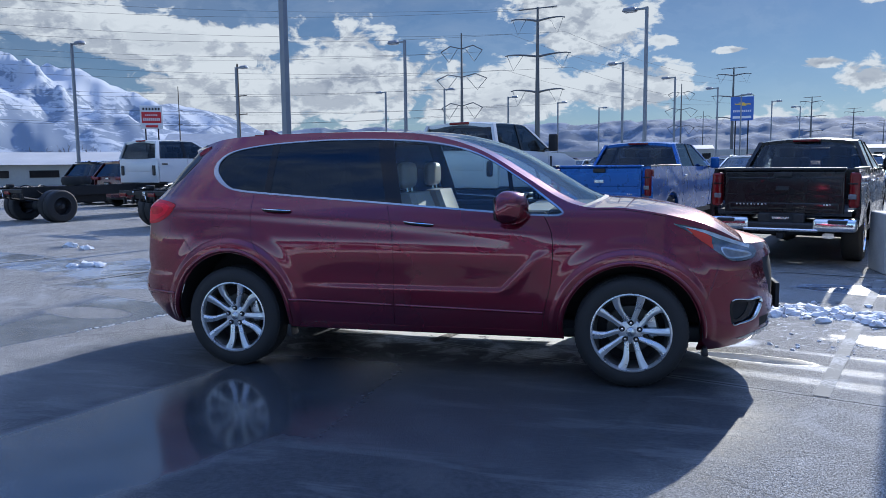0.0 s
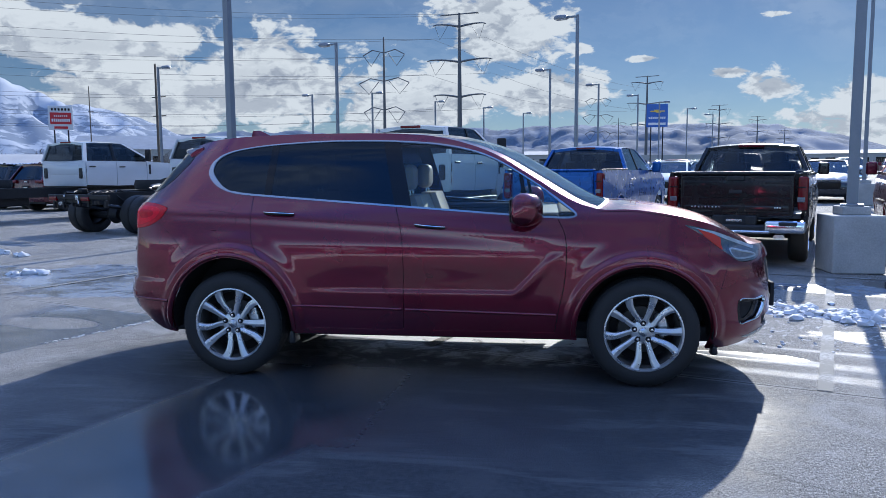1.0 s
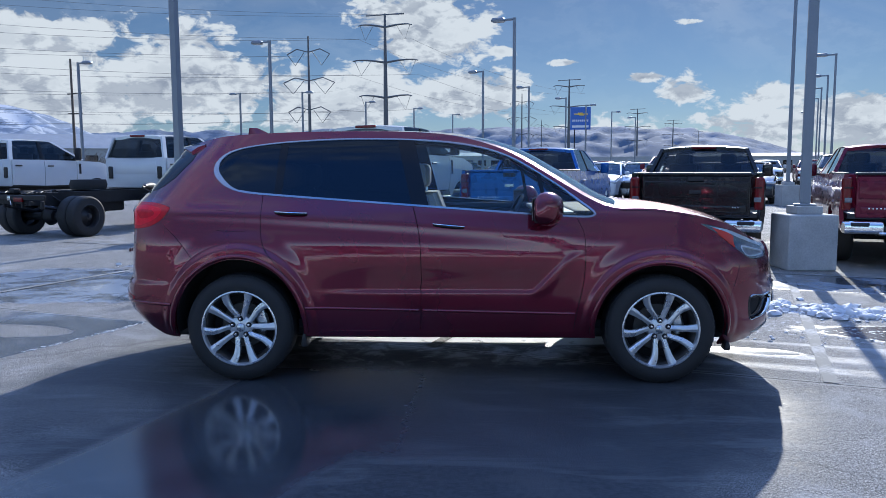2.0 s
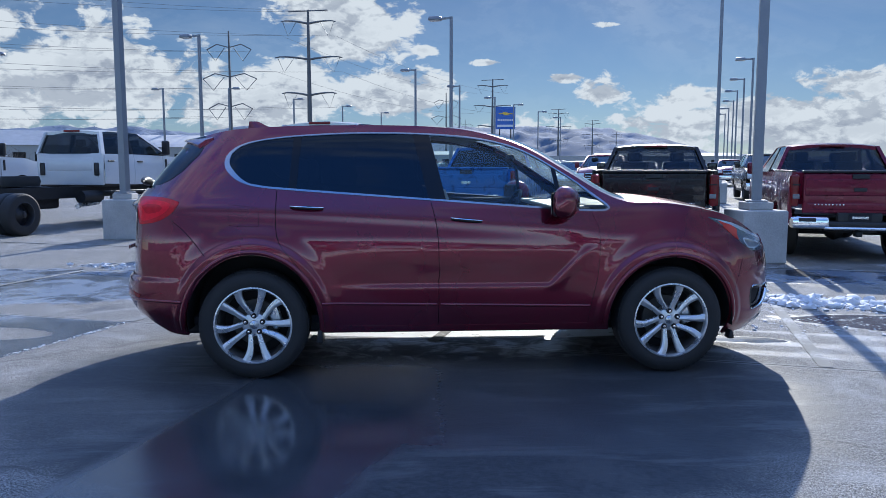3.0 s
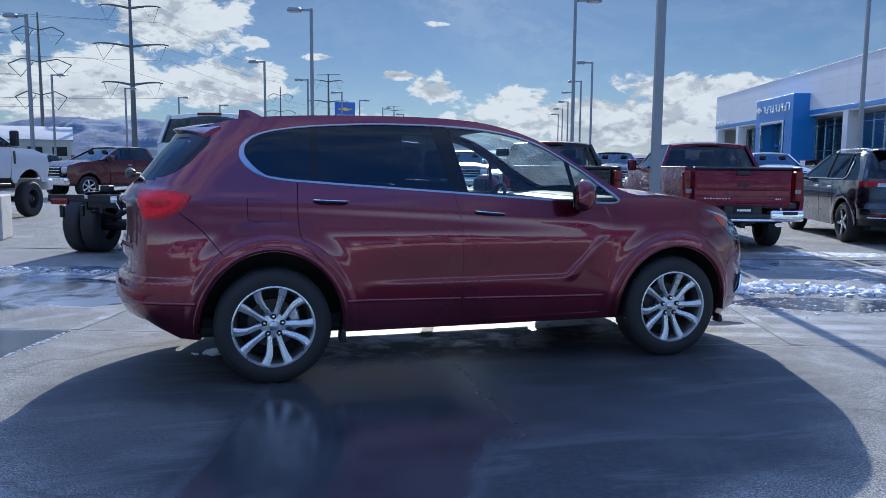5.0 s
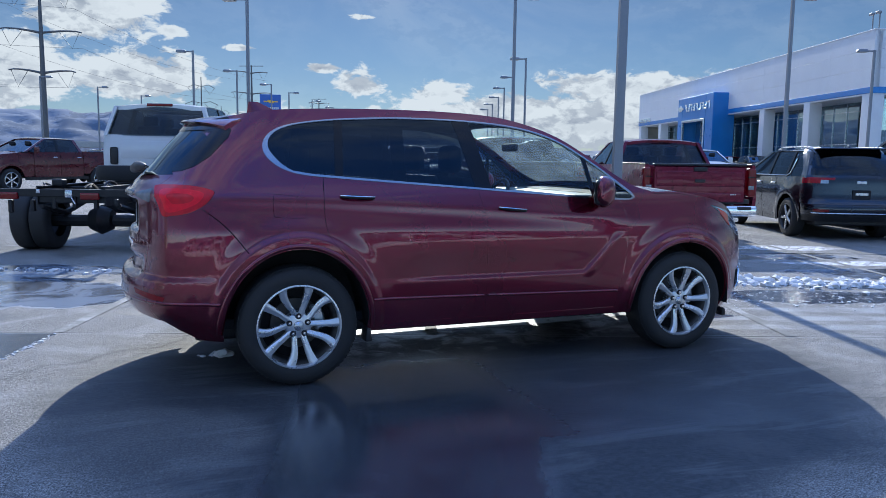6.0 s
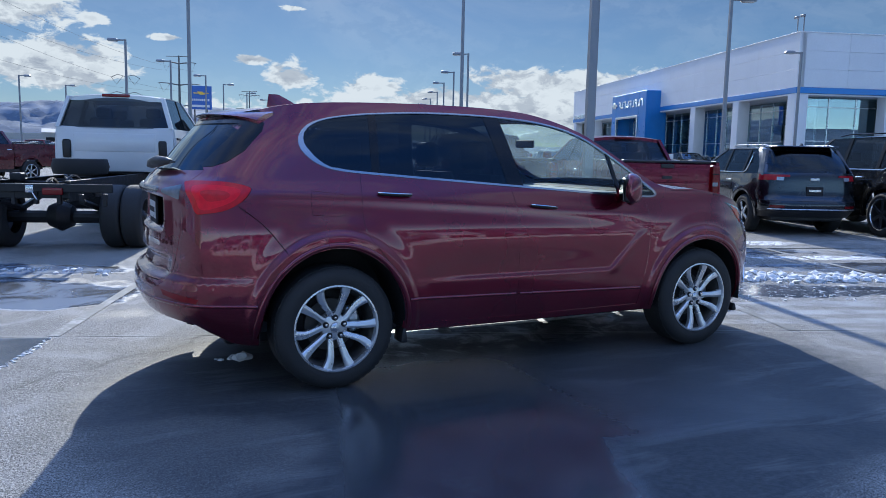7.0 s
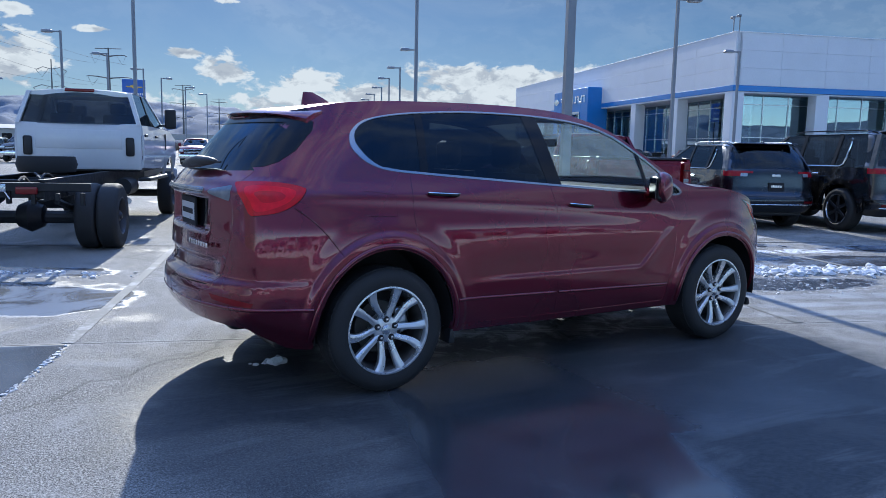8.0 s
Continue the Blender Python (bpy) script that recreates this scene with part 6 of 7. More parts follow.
    put_mesh("tail_lamp", *box((.06, .24, .09), (-.02, .78, .80), .015), M_TRUCKLAMP, p)
    rc = random.Random(7)
    for k in range(6):
        y0, x0 = rc.uniform(-.38, .38), rc.uniform(.1, 1.2)
        pts = [(x0, y0, .90), (x0 + .25, y0 + rc.uniform(-.2, .2), .93 + rc.uniform(0, .06)), (x0 + .6, y0 + rc.uniform(-.2, .2), .72), (x0 + .9, y0, .66)]
        put_mesh("hose", *tube(smooth_line(pts, 5), .014, 6), M_FRAME, p)
    for k in range(7):
        put_mesh("frame_bracket", *box((.07, .05, rc.uniform(.08, .2)), (-.02 + rc.uniform(0, .1), -.85 + k * .27, .74 - rc.uniform(0, .08)), .01), M_FRAME, p)
    put_mesh("wiring_box", *box((.16, .14, .10), (.35, .30, .96), .02), M_FRAME, p)
    # small pale block stands in for a lamp's glint on the frame
    put_mesh("lamp_glint", *box((.02, .05, .05), (-.035, .40, .86), .008), M_LAMPCLEAR, p)
    put_mesh("lamp_bracket", *joined(box((.05, .10, .10), (-.01, .02, .83), .015), tube([(-.01, .0, .8), (-.06, -.08, .70)], .012, 6)), M_SATIN, p)
    put_mesh("spare_tyre", *moved(lathe([(.16, -.1), (.37, -.11), (.40, 0), (.37, .11), (.16, .1)], 28, "z"), Matrix.Translation((ax + 1.15, .12, 1.06))), M_RUBBER, p)
    put_mesh("fuel_tank", *box((1.0, .60, .34), (ax + 1.3, 0, .62), .06), M_FRAME, p)
    put_mesh("air_tank", *tube([(xb - .55, -.72, .70), (xb + .05, -.72, .70)], .14, 14), M_FRAME, p)
    put_mesh("exhaust_pipe", *tube([(xb + .2, -.55, .55), (xb - .4, -.60, .52), (xb - .8, -.85, .50)], .055, 10), M_SATIN, p)
    put_mesh("rear_axle", *joined(tube([(ax, -.85, .405), (ax, .85, .405)], .085, 10), moved(lathe([(.0, -.2), (.14, -.15), (.21, 0), (.14, .15), (0, .2)], 16), Matrix.Translation((ax, 0, .42)))), M_FRAME, p)
    for s in (-1, 1):
        put_mesh("leaf_spring", *tube([(ax - .7, s * .5, .66), (ax, s * .5, .52), (ax + .7, s * .5, .66)], .04, 6), M_FRAME, p)
        rot = 0 if s < 0 else 180
        road_wheel("dual", p, pose(ax, s * .98, .425, 0, 0, rot))
        road_wheel("dual", p, pose(ax, s * .72, .425, 0, 0, rot))
        road_wheel("dual", p, pose(fx, s * .88, .425, 0, 0, rot))
    put_mesh("front_axle", *tube([(fx, -.8, .42), (fx, .8, .42)], .07, 8), M_FRAME, p)
    return p


def round_tail(p, paint, half, belt, roof, rake):
    """The tail of a sport utility car: one rounded surface, parted into bumper, hatch, rear glass, lamps and corners."""
    fx = pchip([.34, .44, .56, .64, .72, .90, belt, belt + .08, roof - .10, roof], [.10, .0, -.04, -.02, .03, .05, .07, .10, rake - .03, rake + .10])
    fw = pchip([.34, .50, .75, .95, belt, belt + .15, roof - .08, roof], [.90, .955, .975, .965, .945, .88, .745, .66])
    zs = sorted({.34, .40, .46, .52, .56, .60, .637, .645, .70, .76, .83, .90, belt - .15, belt - .09, belt - .03, belt + .01, belt + .05, belt + .055, belt + .12,
                 belt + .2, belt + .3, roof - .15, roof - .10, roof - .08, roof - .03, roof})
    th = np.linspace(0, math.pi, 45)
    grid = []
    for z in zs:
        w, x0 = half * float(fw(z)), float(fx(z))
        d = .42
        grid.append([(x0 + d * (1 - abs(math.sin(t)) ** (2 / 3.2)), -w * math.copysign(abs(math.cos(t)) ** (2 / 3.2), math.cos(t)), z) for t in th])
    g = np.array(grid)
    du, dv = np.gradient(g, axis=1), np.gradient(g, axis=0)
    nor = np.cross(du, dv)
    nor /= np.linalg.norm(nor, axis=2)[..., None] + 1e-9
    nor = -nor
    kinds = {}
    n = len(th)
    for i in range(len(zs) - 1):
        z = (zs[i] + zs[i + 1]) / 2
        for j in range(n - 1):
            y = abs(g[i, j, 1] + g[i, j + 1, 1]) / 2 / half
            x = (g[i, j, 0] + g[i, j + 1, 0]) / 2 - float(fx(z))
            if .637 < z < .645:
                k = "tail_gap"
            elif z < .46:
                k = "bumper_guard"
            elif z < .64:
                k = "rear_bumper" if not (.52 < z < .56 and .60 < y < .86) else "bumper_reflector"
            elif belt - (.09 if y > .60 else .04) < z < belt + .01 and y > .48:
                k = "tail_lamp" if y > .74 or z > belt - .04 else "reverse_lamp"
                if x > .36:
                    k = "quarter_corner"
            elif belt + .05 < z < roof - .10:
                k = "rear_window" if x < .16 else "quarter_corner"
            else:
                k = "tailgate" if x < .16 else "quarter_corner"
            if k in ("tail_lamp", "reverse_lamp", "bumper_reflector", "quarter_corner"):
                k += "/left" if j > n // 2 else "/right"
            kinds.setdefault(k, []).append((i * n + j + 1, i * n + j, (i + 1) * n + j, (i + 1) * n + j + 1))
    flat, fn = g.reshape(-1, 3), nor.reshape(-1, 3)
    look = {"bumper_guard": M_BLACK, "tail_gap": M_GAP, "bumper_reflector": M_TRUCKLAMP, "tail_lamp": M_SUVLAMP, "reverse_lamp": M_LAMPCLEAR, "rear_window": M_VGLASS}
    obs = {}
    for k, fs in kinds.items():
        k = k.split("/")[0]
        used = sorted({i for f in fs for i in f})
        back = {o: i for i, o in enumerate(used)}
        lift = .006 if k in ("tail_lamp", "reverse_lamp", "bumper_reflector") else 0
        obs[k] = put_mesh(k, flat[used] + fn[used] * lift, [tuple(back[i] for i in f) for f in fs], look.get(k, paint), p, normals=fn[used])
    put_mesh("bumper_strip", *tube([(float(fx(.49)) - .004 + .42 * (1 - abs(math.sin(t)) ** .625), -half * .955 * math.copysign(abs(math.cos(t)) ** .625, math.cos(t)), .49) for t in np.linspace(.5, math.pi - .5, 25)], .010, 6), M_SATIN, p)
    return obs["tailgate"]


def suv(m, colour, label, length=4.65, half=.92, roof=1.64, belt=1.10, big=False, far=False, rails=True):
    """A sport utility car; its tail stands at x = 0 and it faces +x."""
    p = tagged(empty("sport_utility_car", m), label, "car")
    paint = PAINTS[colour]
    hub = .41 if big else .36
    rr = hub + .075
    xr, xf = .95 if not big else 1.05, length - .92
    k = roof / 1.64
    width = lambda x, z: half * np.interp(z, [.25, .45, .75, .95, belt, belt + .1], [.94, .975, 1.0, .995, .965, .93]) \
        * (1 - (.10 if far else .028) * (1 - ramp01(np.asarray(x), -.1 if far else .40, .45 if far else .75)) - .10 * ramp01(np.asarray(x), length - .7, length)) \
        + .018 * bell(np.hypot(x - xr, z - hub), rr + .05, .06) + .018 * bell(np.hypot(x - xf, z - hub), rr + .05, .06)
    st = .16 if far else .08
    zb = .28 if not big else .34
    xm = xr + (xf - xr) * .43
    x0 = .10 if far else .445
    low = cut_arch(xr, hub, rr, x0, xr + rr + .06, zb + .02)
    panel_pair("quarter_panel", [(x0, zb + .10)] + low[1:] + [(xr + rr + .08, belt), (x0, belt + .02)], width, paint, p, step=st)
    panel_pair("rear_door", [(xr + rr + .09, zb), (xm - .008, zb), (xm - .008, belt - .005), (xr + rr + .09, belt)], width, paint, p, step=st)
    xd = xf - rr - .12
    panel_pair("front_door", [(xm + .008, zb), (xd, zb), (xd + .03, belt - .02), (xm + .008, belt - .005)], width, paint, p, step=st)
    panel_pair("front_fender", [(xd + .012, zb)] + cut_arch(xf, hub, rr, xf - rr - .06, length - .12, zb + .02) + [(length - .05, .62), (length - .12, .80), (length - .5, .95 * k), (xd + .04, belt - .03)], width, paint, p, step=st)
    # tail: bumper, hatch, glass and lamps cut from one rounded surface
    if far:
        ring = lambda x, w, z0, z1: [(x + .10 * abs(s) ** 3, s * w, z) for z, ss in ((z0, np.linspace(-1, 1, 9)), (z1, np.linspace(1, -1, 9))) for s in ss]
        hatch = put_mesh("tailgate", *loft([ring(.07, half * .93, .62, belt - .16), ring(.10, half * .90, .62, belt + .01), ring(.55, half * .9, .62, belt + .01)]), paint, p)
        put_mesh("rear_bumper", *loft([ring(.02, half * .90, .40, .60), ring(-.02, half * .93, .44, .58), ring(-.0, half * .93, .36, .64), ring(.35, half * .97, .30, .64)]), paint, p)
        for s in (-1, 1):
            put_mesh("tail_lamp", *joined(box((.20, .38, .12), (.12, s * (half * .93 - .15), belt - .07), .045)), M_TRUCKLAMP, p)
    else:
        hatch = round_tail(p, paint, half, belt, roof, .30 if big else .46)
    put_mesh("number_plate", *box((.02, .31, .16), (.035, 0, belt - .28), .004), M_DARKTRIM, hatch)
    put_mesh("plate_lettering", *box((.004, .22, .04), (.022, 0, belt - .27), .001), M_SATIN, hatch)
    put_mesh("badge", *box((.02, .17, .05), (.055, 0, belt - .07), .008), M_SATIN, hatch)
    # cabin
    cabin(p, paint, .10 if far else .34, (.42 if not big else .30) if far else (.62 if not big else .42), length - 2.35, length - 1.35, half * .93, half * .74, belt, roof - .05,
          (0, .28, .56, 1), roof_z=.05, seats=((.40, half * .43), (.66, half * .43)))
    put_mesh("roof_spoiler", *box((.34, half * 1.30, .03), (.56 if not big else .40, 0, roof - .015), .014), paint, p)
    put_mesh("rear_wiper", *tube([(.10, .0, belt + .06), (.13, -.30, belt + .10)], .010, 6), M_BLACK, p)
    put_mesh("antenna_fin", *box((.16, .04, .06), (.62, 0, roof + .02), .015, (.4, .4)), paint, p)
    if rails:
        for s in (-1, 1):
            xs = np.linspace(.55, length - 2.5, 9)
            put_mesh("roof_rail", *tube([(x, s * half * .68, roof - .02 + (.040 if 0 < i < 8 else 0)) for i, x in enumerate(xs)], .013, 8), M_SATIN if not big else M_GLOSSBLACK, p)
    if not far:
        # bright trim under the side glass, turned up behind the rear door
        flank = lambda z: half * (.93 - .19 * (z - belt) / (roof - .05 - belt)) + .010
        xv = 1.05 if big else 1.0
        for s in (-1, 1):
            put_mesh("window_trim", *tube([(x, s * flank(z), z) for x, z in ((length - 1.55, belt + .025), (xv + 1.0, belt + .025), (xv + .12, belt + .03), (xv + .03, belt + .07), (xv, belt + .20), (xv - .01, roof - .20), (xv + .02, roof - .13))], .017 if big else .012, 8), M_CHROME, p)
    door_mirror(p, length - 1.62, half * .96, belt + .06, .20, .15, paint)
    for x in (xr + rr + .16, xm + .10):
        for s in (-1, 1):
            put_mesh("door_handle", *box((.20, .03, .035), (x + .05, s * (half + .005), belt - .12), .012), paint if far else M_CHROME, p)
    # nose
    rings = []
    for x, z, w in ((length - 1.42, belt + .03, .9), (length - .9, belt - .02, .9), (length - .4, belt - .11, .86), (length - .12, belt - .24, .80)):
        rings.append([(x, s * w * half, z - .05 * abs(s) ** 3) for s in np.linspace(-1, 1, 9)] + [(x, w * half, z - .3), (x, -w * half, z - .3)])
    put_mesh("bonnet", *loft(rings), paint, p)
    put_mesh("front_bumper", *box((.30, half * 1.8, .55), (length - .17, 0, .52), .12), paint, p)
    put_mesh("grille", *box((.05, half * 1.1, .26), (length - .03, 0, .66), .02), M_GLOSSBLACK, p)
    for s in (-1, 1):
        put_mesh("headlamp", *box((.20, .34, .12), (length - .16, s * half * .72, .80), .04), M_LAMPCLEAR, p)
    put_mesh("underbody", *box((length - .5, half * 1.5, .14), (length / 2, 0, zb + .05), .03), M_BLACK, p)
    axle_set("far" if far else ("big" if big else "suv"), p, (xr, xf), half - .13, hub)
    return p


def parked(x, y, head=None, scale=1.0):
    """A pose on the ground at (x, y), facing head."""
    h = HEAD if head is None else Vector((*head, 0)).normalized()
    return Matrix.Translation((x, y, 0)) @ Matrix.Rotation(math.atan2(h.y, h.x), 4, "Z") @ Matrix.Scale(scale, 4)


pickup(parked(3.36, 5.25, scale=.93), "black", "black crew cab pickup truck with chrome rear bumper")
pickup(parked(6.10, 4.55, scale=.93), "red", "red crew cab pickup truck with chrome rear bumper")
pickup(parked(.85, 8.15, scale=.96), "blue", "blue crew cab pickup truck parked in a row")
suv(parked(9.43, 4.32, (.40, .917)), "grey", "dark grey sport utility car with chrome trim")
suv(parked(11.4, 2.62), "carbon", "large black sport utility car with roof rails", 5.35, 1.03, 1.90, 1.20, big=True)
chassis_truck(parked(-3.07, 5.63), "white crew cab truck with bare black rear frame", 2.5)
chassis_truck(parked(-9.15, 9.25), "white crew cab truck with bare chassis and twin wheels", 2.5)
chassis_truck(parked(-14.4, 10.75), "white chassis cab truck parked on wet asphalt", 3.1)
# farther rows
suv(parked(-19.3, 19.4), "black", "black sport utility car parked far off", far=True)
suv(parked(-16.8, 17.9), "maroon", "dark maroon sport utility car parked far off", far=True)
pickup(parked(-3.55, 28.35, (-.7, -.7)), "maroon", "dark maroon pickup truck with black chrome grille", front=True)

# two rows farther off, built from a few cars and copied
FAR_KINDS = [pickup(parked(13.0 + 2.83 * .942, 27.4, (-.335, -.942)), "black", "black pickup truck in a far row", far=True, front=True),
             suv(parked(18.1, 25.3, (-.335, -.942)), "silver", "silver sport utility car in a far row", far=True),
             pickup(parked(21.4, 24.6, (-.335, -.942)), "white", "white pickup truck in a far row", far=True, front=True),
             suv(parked(12.4, 28.0, (-.335, -.942)), "grey", "dark grey sport utility car in a far row", far=True),
             pickup(parked(9.6, 29.3, (-.335, -.942)), "red", "red pickup truck in a far row", far=True, front=True),
             suv(parked(6.8, 30.0, (-.335, -.942)), "white", "white sport utility car in a far row", far=True)]
rng_far = random.Random(11)
for ob in FAR_KINDS:
    ob["group"] = "far row of cars"
for row_h, lo, hi, face in ((31.5, -13, 1, -1), (31.5, 9, 14, -1), (56.0, -14, 13, -1), (61.5, -10, 12, 1)):
    for i in range(lo, hi):
        if rng_far.random() < .12:
            continue
        q = HEAD.xy * (row_h + rng_far.uniform(-.3, .3)) + ROW.xy * (i * 2.83 + .6)
        if face < 0 and row_h < 40 and -8 < i < -1:
            continue
        copy_thing(rng_far.choice(FAR_KINDS), parked(q.x, q.y, (HEAD.x * face, HEAD.y * face)))

# the row across the lane, which the car's paint mirrors
for i, kind in zip(range(-6, 7), (5, 2, 1, 5, 2, 4, 5, 1, 2, 5, 1, 2, 5)):
    copy_thing(FAR_KINDS[kind], parked(i * 2.9 - .6, -22.5 + .3 * (i % 2), (.05, 1)))
# ---------------- lamp posts ----------------
M_POST = material("grey_painted_steel", (.23, .245, .27), .45, .4, vary=.1, scale=4)
M_CONCRETE = material("cast_concrete", (.40, .39, .37), .8, vary=.22, scale=3, bump=.5, bump_scale=40)
M_LENS = material("lamp_lens", (.5, .5, .48), .3, vary=.1)


def lamp_post(x, y, arm, height=7.75, near=False):
    """A square steel post on a concrete block, with a shoebox head on an arm; arm: +1 or -1 along the row."""
    e = tagged(empty("lamp_post", parked(x, y, (ROW.x, ROW.y))), "grey steel lamp post on a concrete block" if near else "tall grey steel parking lot lamp post", "lamp post", "lamp posts")
    hb = .76
    turn = Matrix.Rotation(-math.atan2(ROW.y, ROW.x), 4, "Z")
    put_mesh("concrete_base", *moved(box((.66, .66, hb), (0, 0, hb / 2), .025), turn), M_CONCRETE, e, "grey cast concrete block")
    put_mesh("plinth", *moved(box((.36, .36, .11), (0, 0, hb + .055), .015), turn), M_CONCRETE, e)
    put_mesh("base_plate", *box((.28, .28, .03), (0, 0, hb + .125), .008), M_POST, e)
    n = 8
    rings = [[(w * math.cos(radians(45 + 90 * q)) * 1.414 / 2, w * math.sin(radians(45 + 90 * q)) * 1.414 / 2, z) for q in range(4)] for z, w in ((hb + .14, .135), (height, .112))]
    put_mesh("pole", *loft(rings), M_POST, e)
    put_mesh("arm", *box((.45, .07, .09), (arm * .25, 0, height - .06), .015), M_POST, e)
    hd = put_mesh("lamp_head", *box((.62, .36, .17), (arm * .72, 0, height - .04), .05, (.8, .8)), M_POST, e)
    put_mesh("lens", *box((.46, .28, .03), (arm * .72, 0, height - .135), .01), M_LENS, hd)
    return e


for x, y, arm in ((4.76, 4.9, 1), (-5.6, 9.1, -1)):
    lamp_post(x, y, arm, 8.4, True)
for x, y, arm in ((-9.9, 32.6, -1), (2.0, 27.4, -1), (-23.3, 39.6, 1), (.95, 45.0, -1), (11.65, 22.3, 1), (21.3, 17.8, 1), (-26.4, 28.4, 1), (-19.3, 58.5, -1), (-13.9, 58, 1),
                  (-9.9, 67.5, 1), (-5.9, 75.8, 1), (-2.0, 85.3, 1), (4.7, 54.8, -1), (8.8, 64.6, -1), (11.8, 72.6, 1), (16.2, 82.4, 1), (21.0, 92.3, -1), (20.7, 38.6, -1),
                  (24.9, 48.7, -1), (28.3, 57.2, -1), (32.3, 66.7, -1), (36.0, 76.0, -1), (39.5, 84.8, -1), (36.4, 26.5, -1)):
    lamp_post(x, y, arm)

# ---------------- showroom ----------------
M_PANEL = material("white_metal_panel", (.76, .77, .78), .5, .0, vary=.05, scale=.6)
M_BLUEPANEL = material("blue_metal_panel", (.025, .20, .56), .35, .1, coat=.3, vary=.06, scale=1)
M_STORE = glass("showroom_glass", (.60, .70, .68), 2.7)
M_FLOORIN = material("showroom_floor", (.35, .34, .32), .4, vary=.1)
M_STUCCO = material("beige_stucco", (.45, .42, .37), .8, vary=.1, scale=2, bump=.2)
FX = Vector((.338, .941, 0)).normalized()     # along the long front
SX = Vector((.941, -.338, 0)).normalized()    # along the short front
BM = Matrix(((FX.x, SX.x, 0, 45.0), (FX.y, SX.y, 0, 33.6), (0, 0, 1, 0), (0, 0, 0, 1))) @ Matrix.Scale(1.12, 4)  # x along the long front, y inwards
bld = tagged(empty("showroom", BM), "white panelled car showroom with blue entrance portal", "building")
H_TOP, H_BAND, L_LONG, L_SHORT = 9.45, 5.62, 50.0, 34.0


def bslab(name, x0, x1, y0, y1, z0, z1, mat, bev=.02, parent=None, label=""):
    return put_mesh(name, *box((x1 - x0, y1 - y0, z1 - z0), ((x0 + x1) / 2, (y0 + y1) / 2, (z0 + z1) / 2), bev), mat, parent or bld, label)


# fascia panels, each one proud of the joints
F0 = H_BAND + .38
backer = bslab("fascia_wall", 0, L_LONG, .10, .5, F0 - .03, H_TOP - .05, M_PANEL)
bslab("fascia_wall", .1, .5, .5, L_SHORT, F0 - .03, H_TOP - .05, M_PANEL)
hz = (H_TOP - F0) / 3
for r in range(3):
    for c in range(10):
        bslab("panel", c * 5 + .006, c * 5 + 4.994, 0, .10, F0 + r * hz + .005, F0 + (r + 1) * hz - .005, M_PANEL, .004, backer)
    for c in range(10):
        bslab("panel", 0, .10, .10 + c * 3.4 + .006, .10 + c * 3.4 + 3.394, F0 + r * hz + .005, F0 + (r + 1) * hz - .005, M_PANEL, .004, backer)
bslab("corner_trim", -.004, .104, -.004, .112, F0, H_TOP - .05, M_PANEL, .003)
bslab("coping", -.04, L_LONG, -.04, .55, H_TOP - .02, H_TOP + .05, M_PANEL, .01)
bslab("coping", -.04, .55, .55, L_SHORT, H_TOP - .02, H_TOP + .05, M_PANEL, .01)
bslab("blue_band", -.03, L_LONG, -.03, .5, H_BAND, F0 - .01, M_BLUEPANEL, .01)
bslab("blue_band", -.03, .5, .5, L_SHORT, H_BAND, F0 - .01, M_BLUEPANEL, .01)
bslab("roof", .5, L_LONG, .5, L_SHORT, H_TOP - .4, H_TOP - .1, M_STUCCO)
bslab("soffit", 0.05, L_LONG, .0, 4.0, H_BAND - .12, H_BAND - .01, M_PANEL)
bslab("soffit", 0.05, 4.0, 4.0, L_SHORT, H_BAND - .12, H_BAND - .01, M_PANEL)
bslab("floor_slab", .0, L_LONG, .0, L_SHORT, .004, .12, M_FLOORIN)
bslab("rear_wall", 14, L_LONG, 16, 16.4, .12, H_TOP - .4, M_STUCCO)
bslab("inner_wall", 14, 14.4, 16, L_SHORT, .12, H_TOP - .4, M_STUCCO)
bslab("end_wall", L_LONG - .4, L_LONG, .5, L_SHORT, .12, H_TOP - .4, M_STUCCO)
for x in (.5, 7.8, 15.0, 34.5, 41.5, 49.3):
    bslab("column", x - .45, x + .45, .0, .9, .1, H_BAND - .1, M_PANEL, .03)
for y in (6.85, 13.2, 19.6, 26.0, 32.4):
    bslab("column", .0, .9, y - .5, y + .5, .1, H_BAND - .1, M_PANEL, .03)
# glazing set back behind the columns
for a, b in ((1.6, 49.0),):
    n = int((b - a) / 1.7)
    for i in range(n):
        x0, x1 = a + (b - a) * i / n, a + (b - a) * (i + 1) / n
        for z0, z1 in ((.3, 2.6), (2.6, 4.85), (4.85, 5.5)):
            bslab("window_pane", x0 + .03, x1 - .03, 2.5, 2.52, z0 + .03, z1 - .03, M_STORE, 0)
        bslab("mullion", x0 - .03, x0 + .03, 2.45, 2.57, .12, H_BAND - .13, M_SATIN, .005)
    for z in (.27, 2.6, 4.85):
        bslab("transom", a, b, 2.46, 2.56, z - .03, z + .03, M_SATIN, .005)
n = 16
for i in range(n):
    y0, y1 = 1.2 + 31.4 * i / n, 1.2 + 31.4 * (i + 1) / n
    for z0, z1 in ((.3, 2.6), (2.6, 4.85), (4.85, 5.5)):
        bslab("window_pane", 1.3, 1.32, y0 + .03, y1 - .03, z0 + .03, z1 - .03, M_STORE, 0)
    bslab("mullion", 1.25, 1.37, y0 - .03, y0 + .03, .12, H_BAND - .13, M_SATIN, .005)
for z in (.27, 2.6, 4.85):
    bslab("transom", 1.26, 1.36, 1.2, 32.6, z - .03, z + .03, M_SATIN, .005)
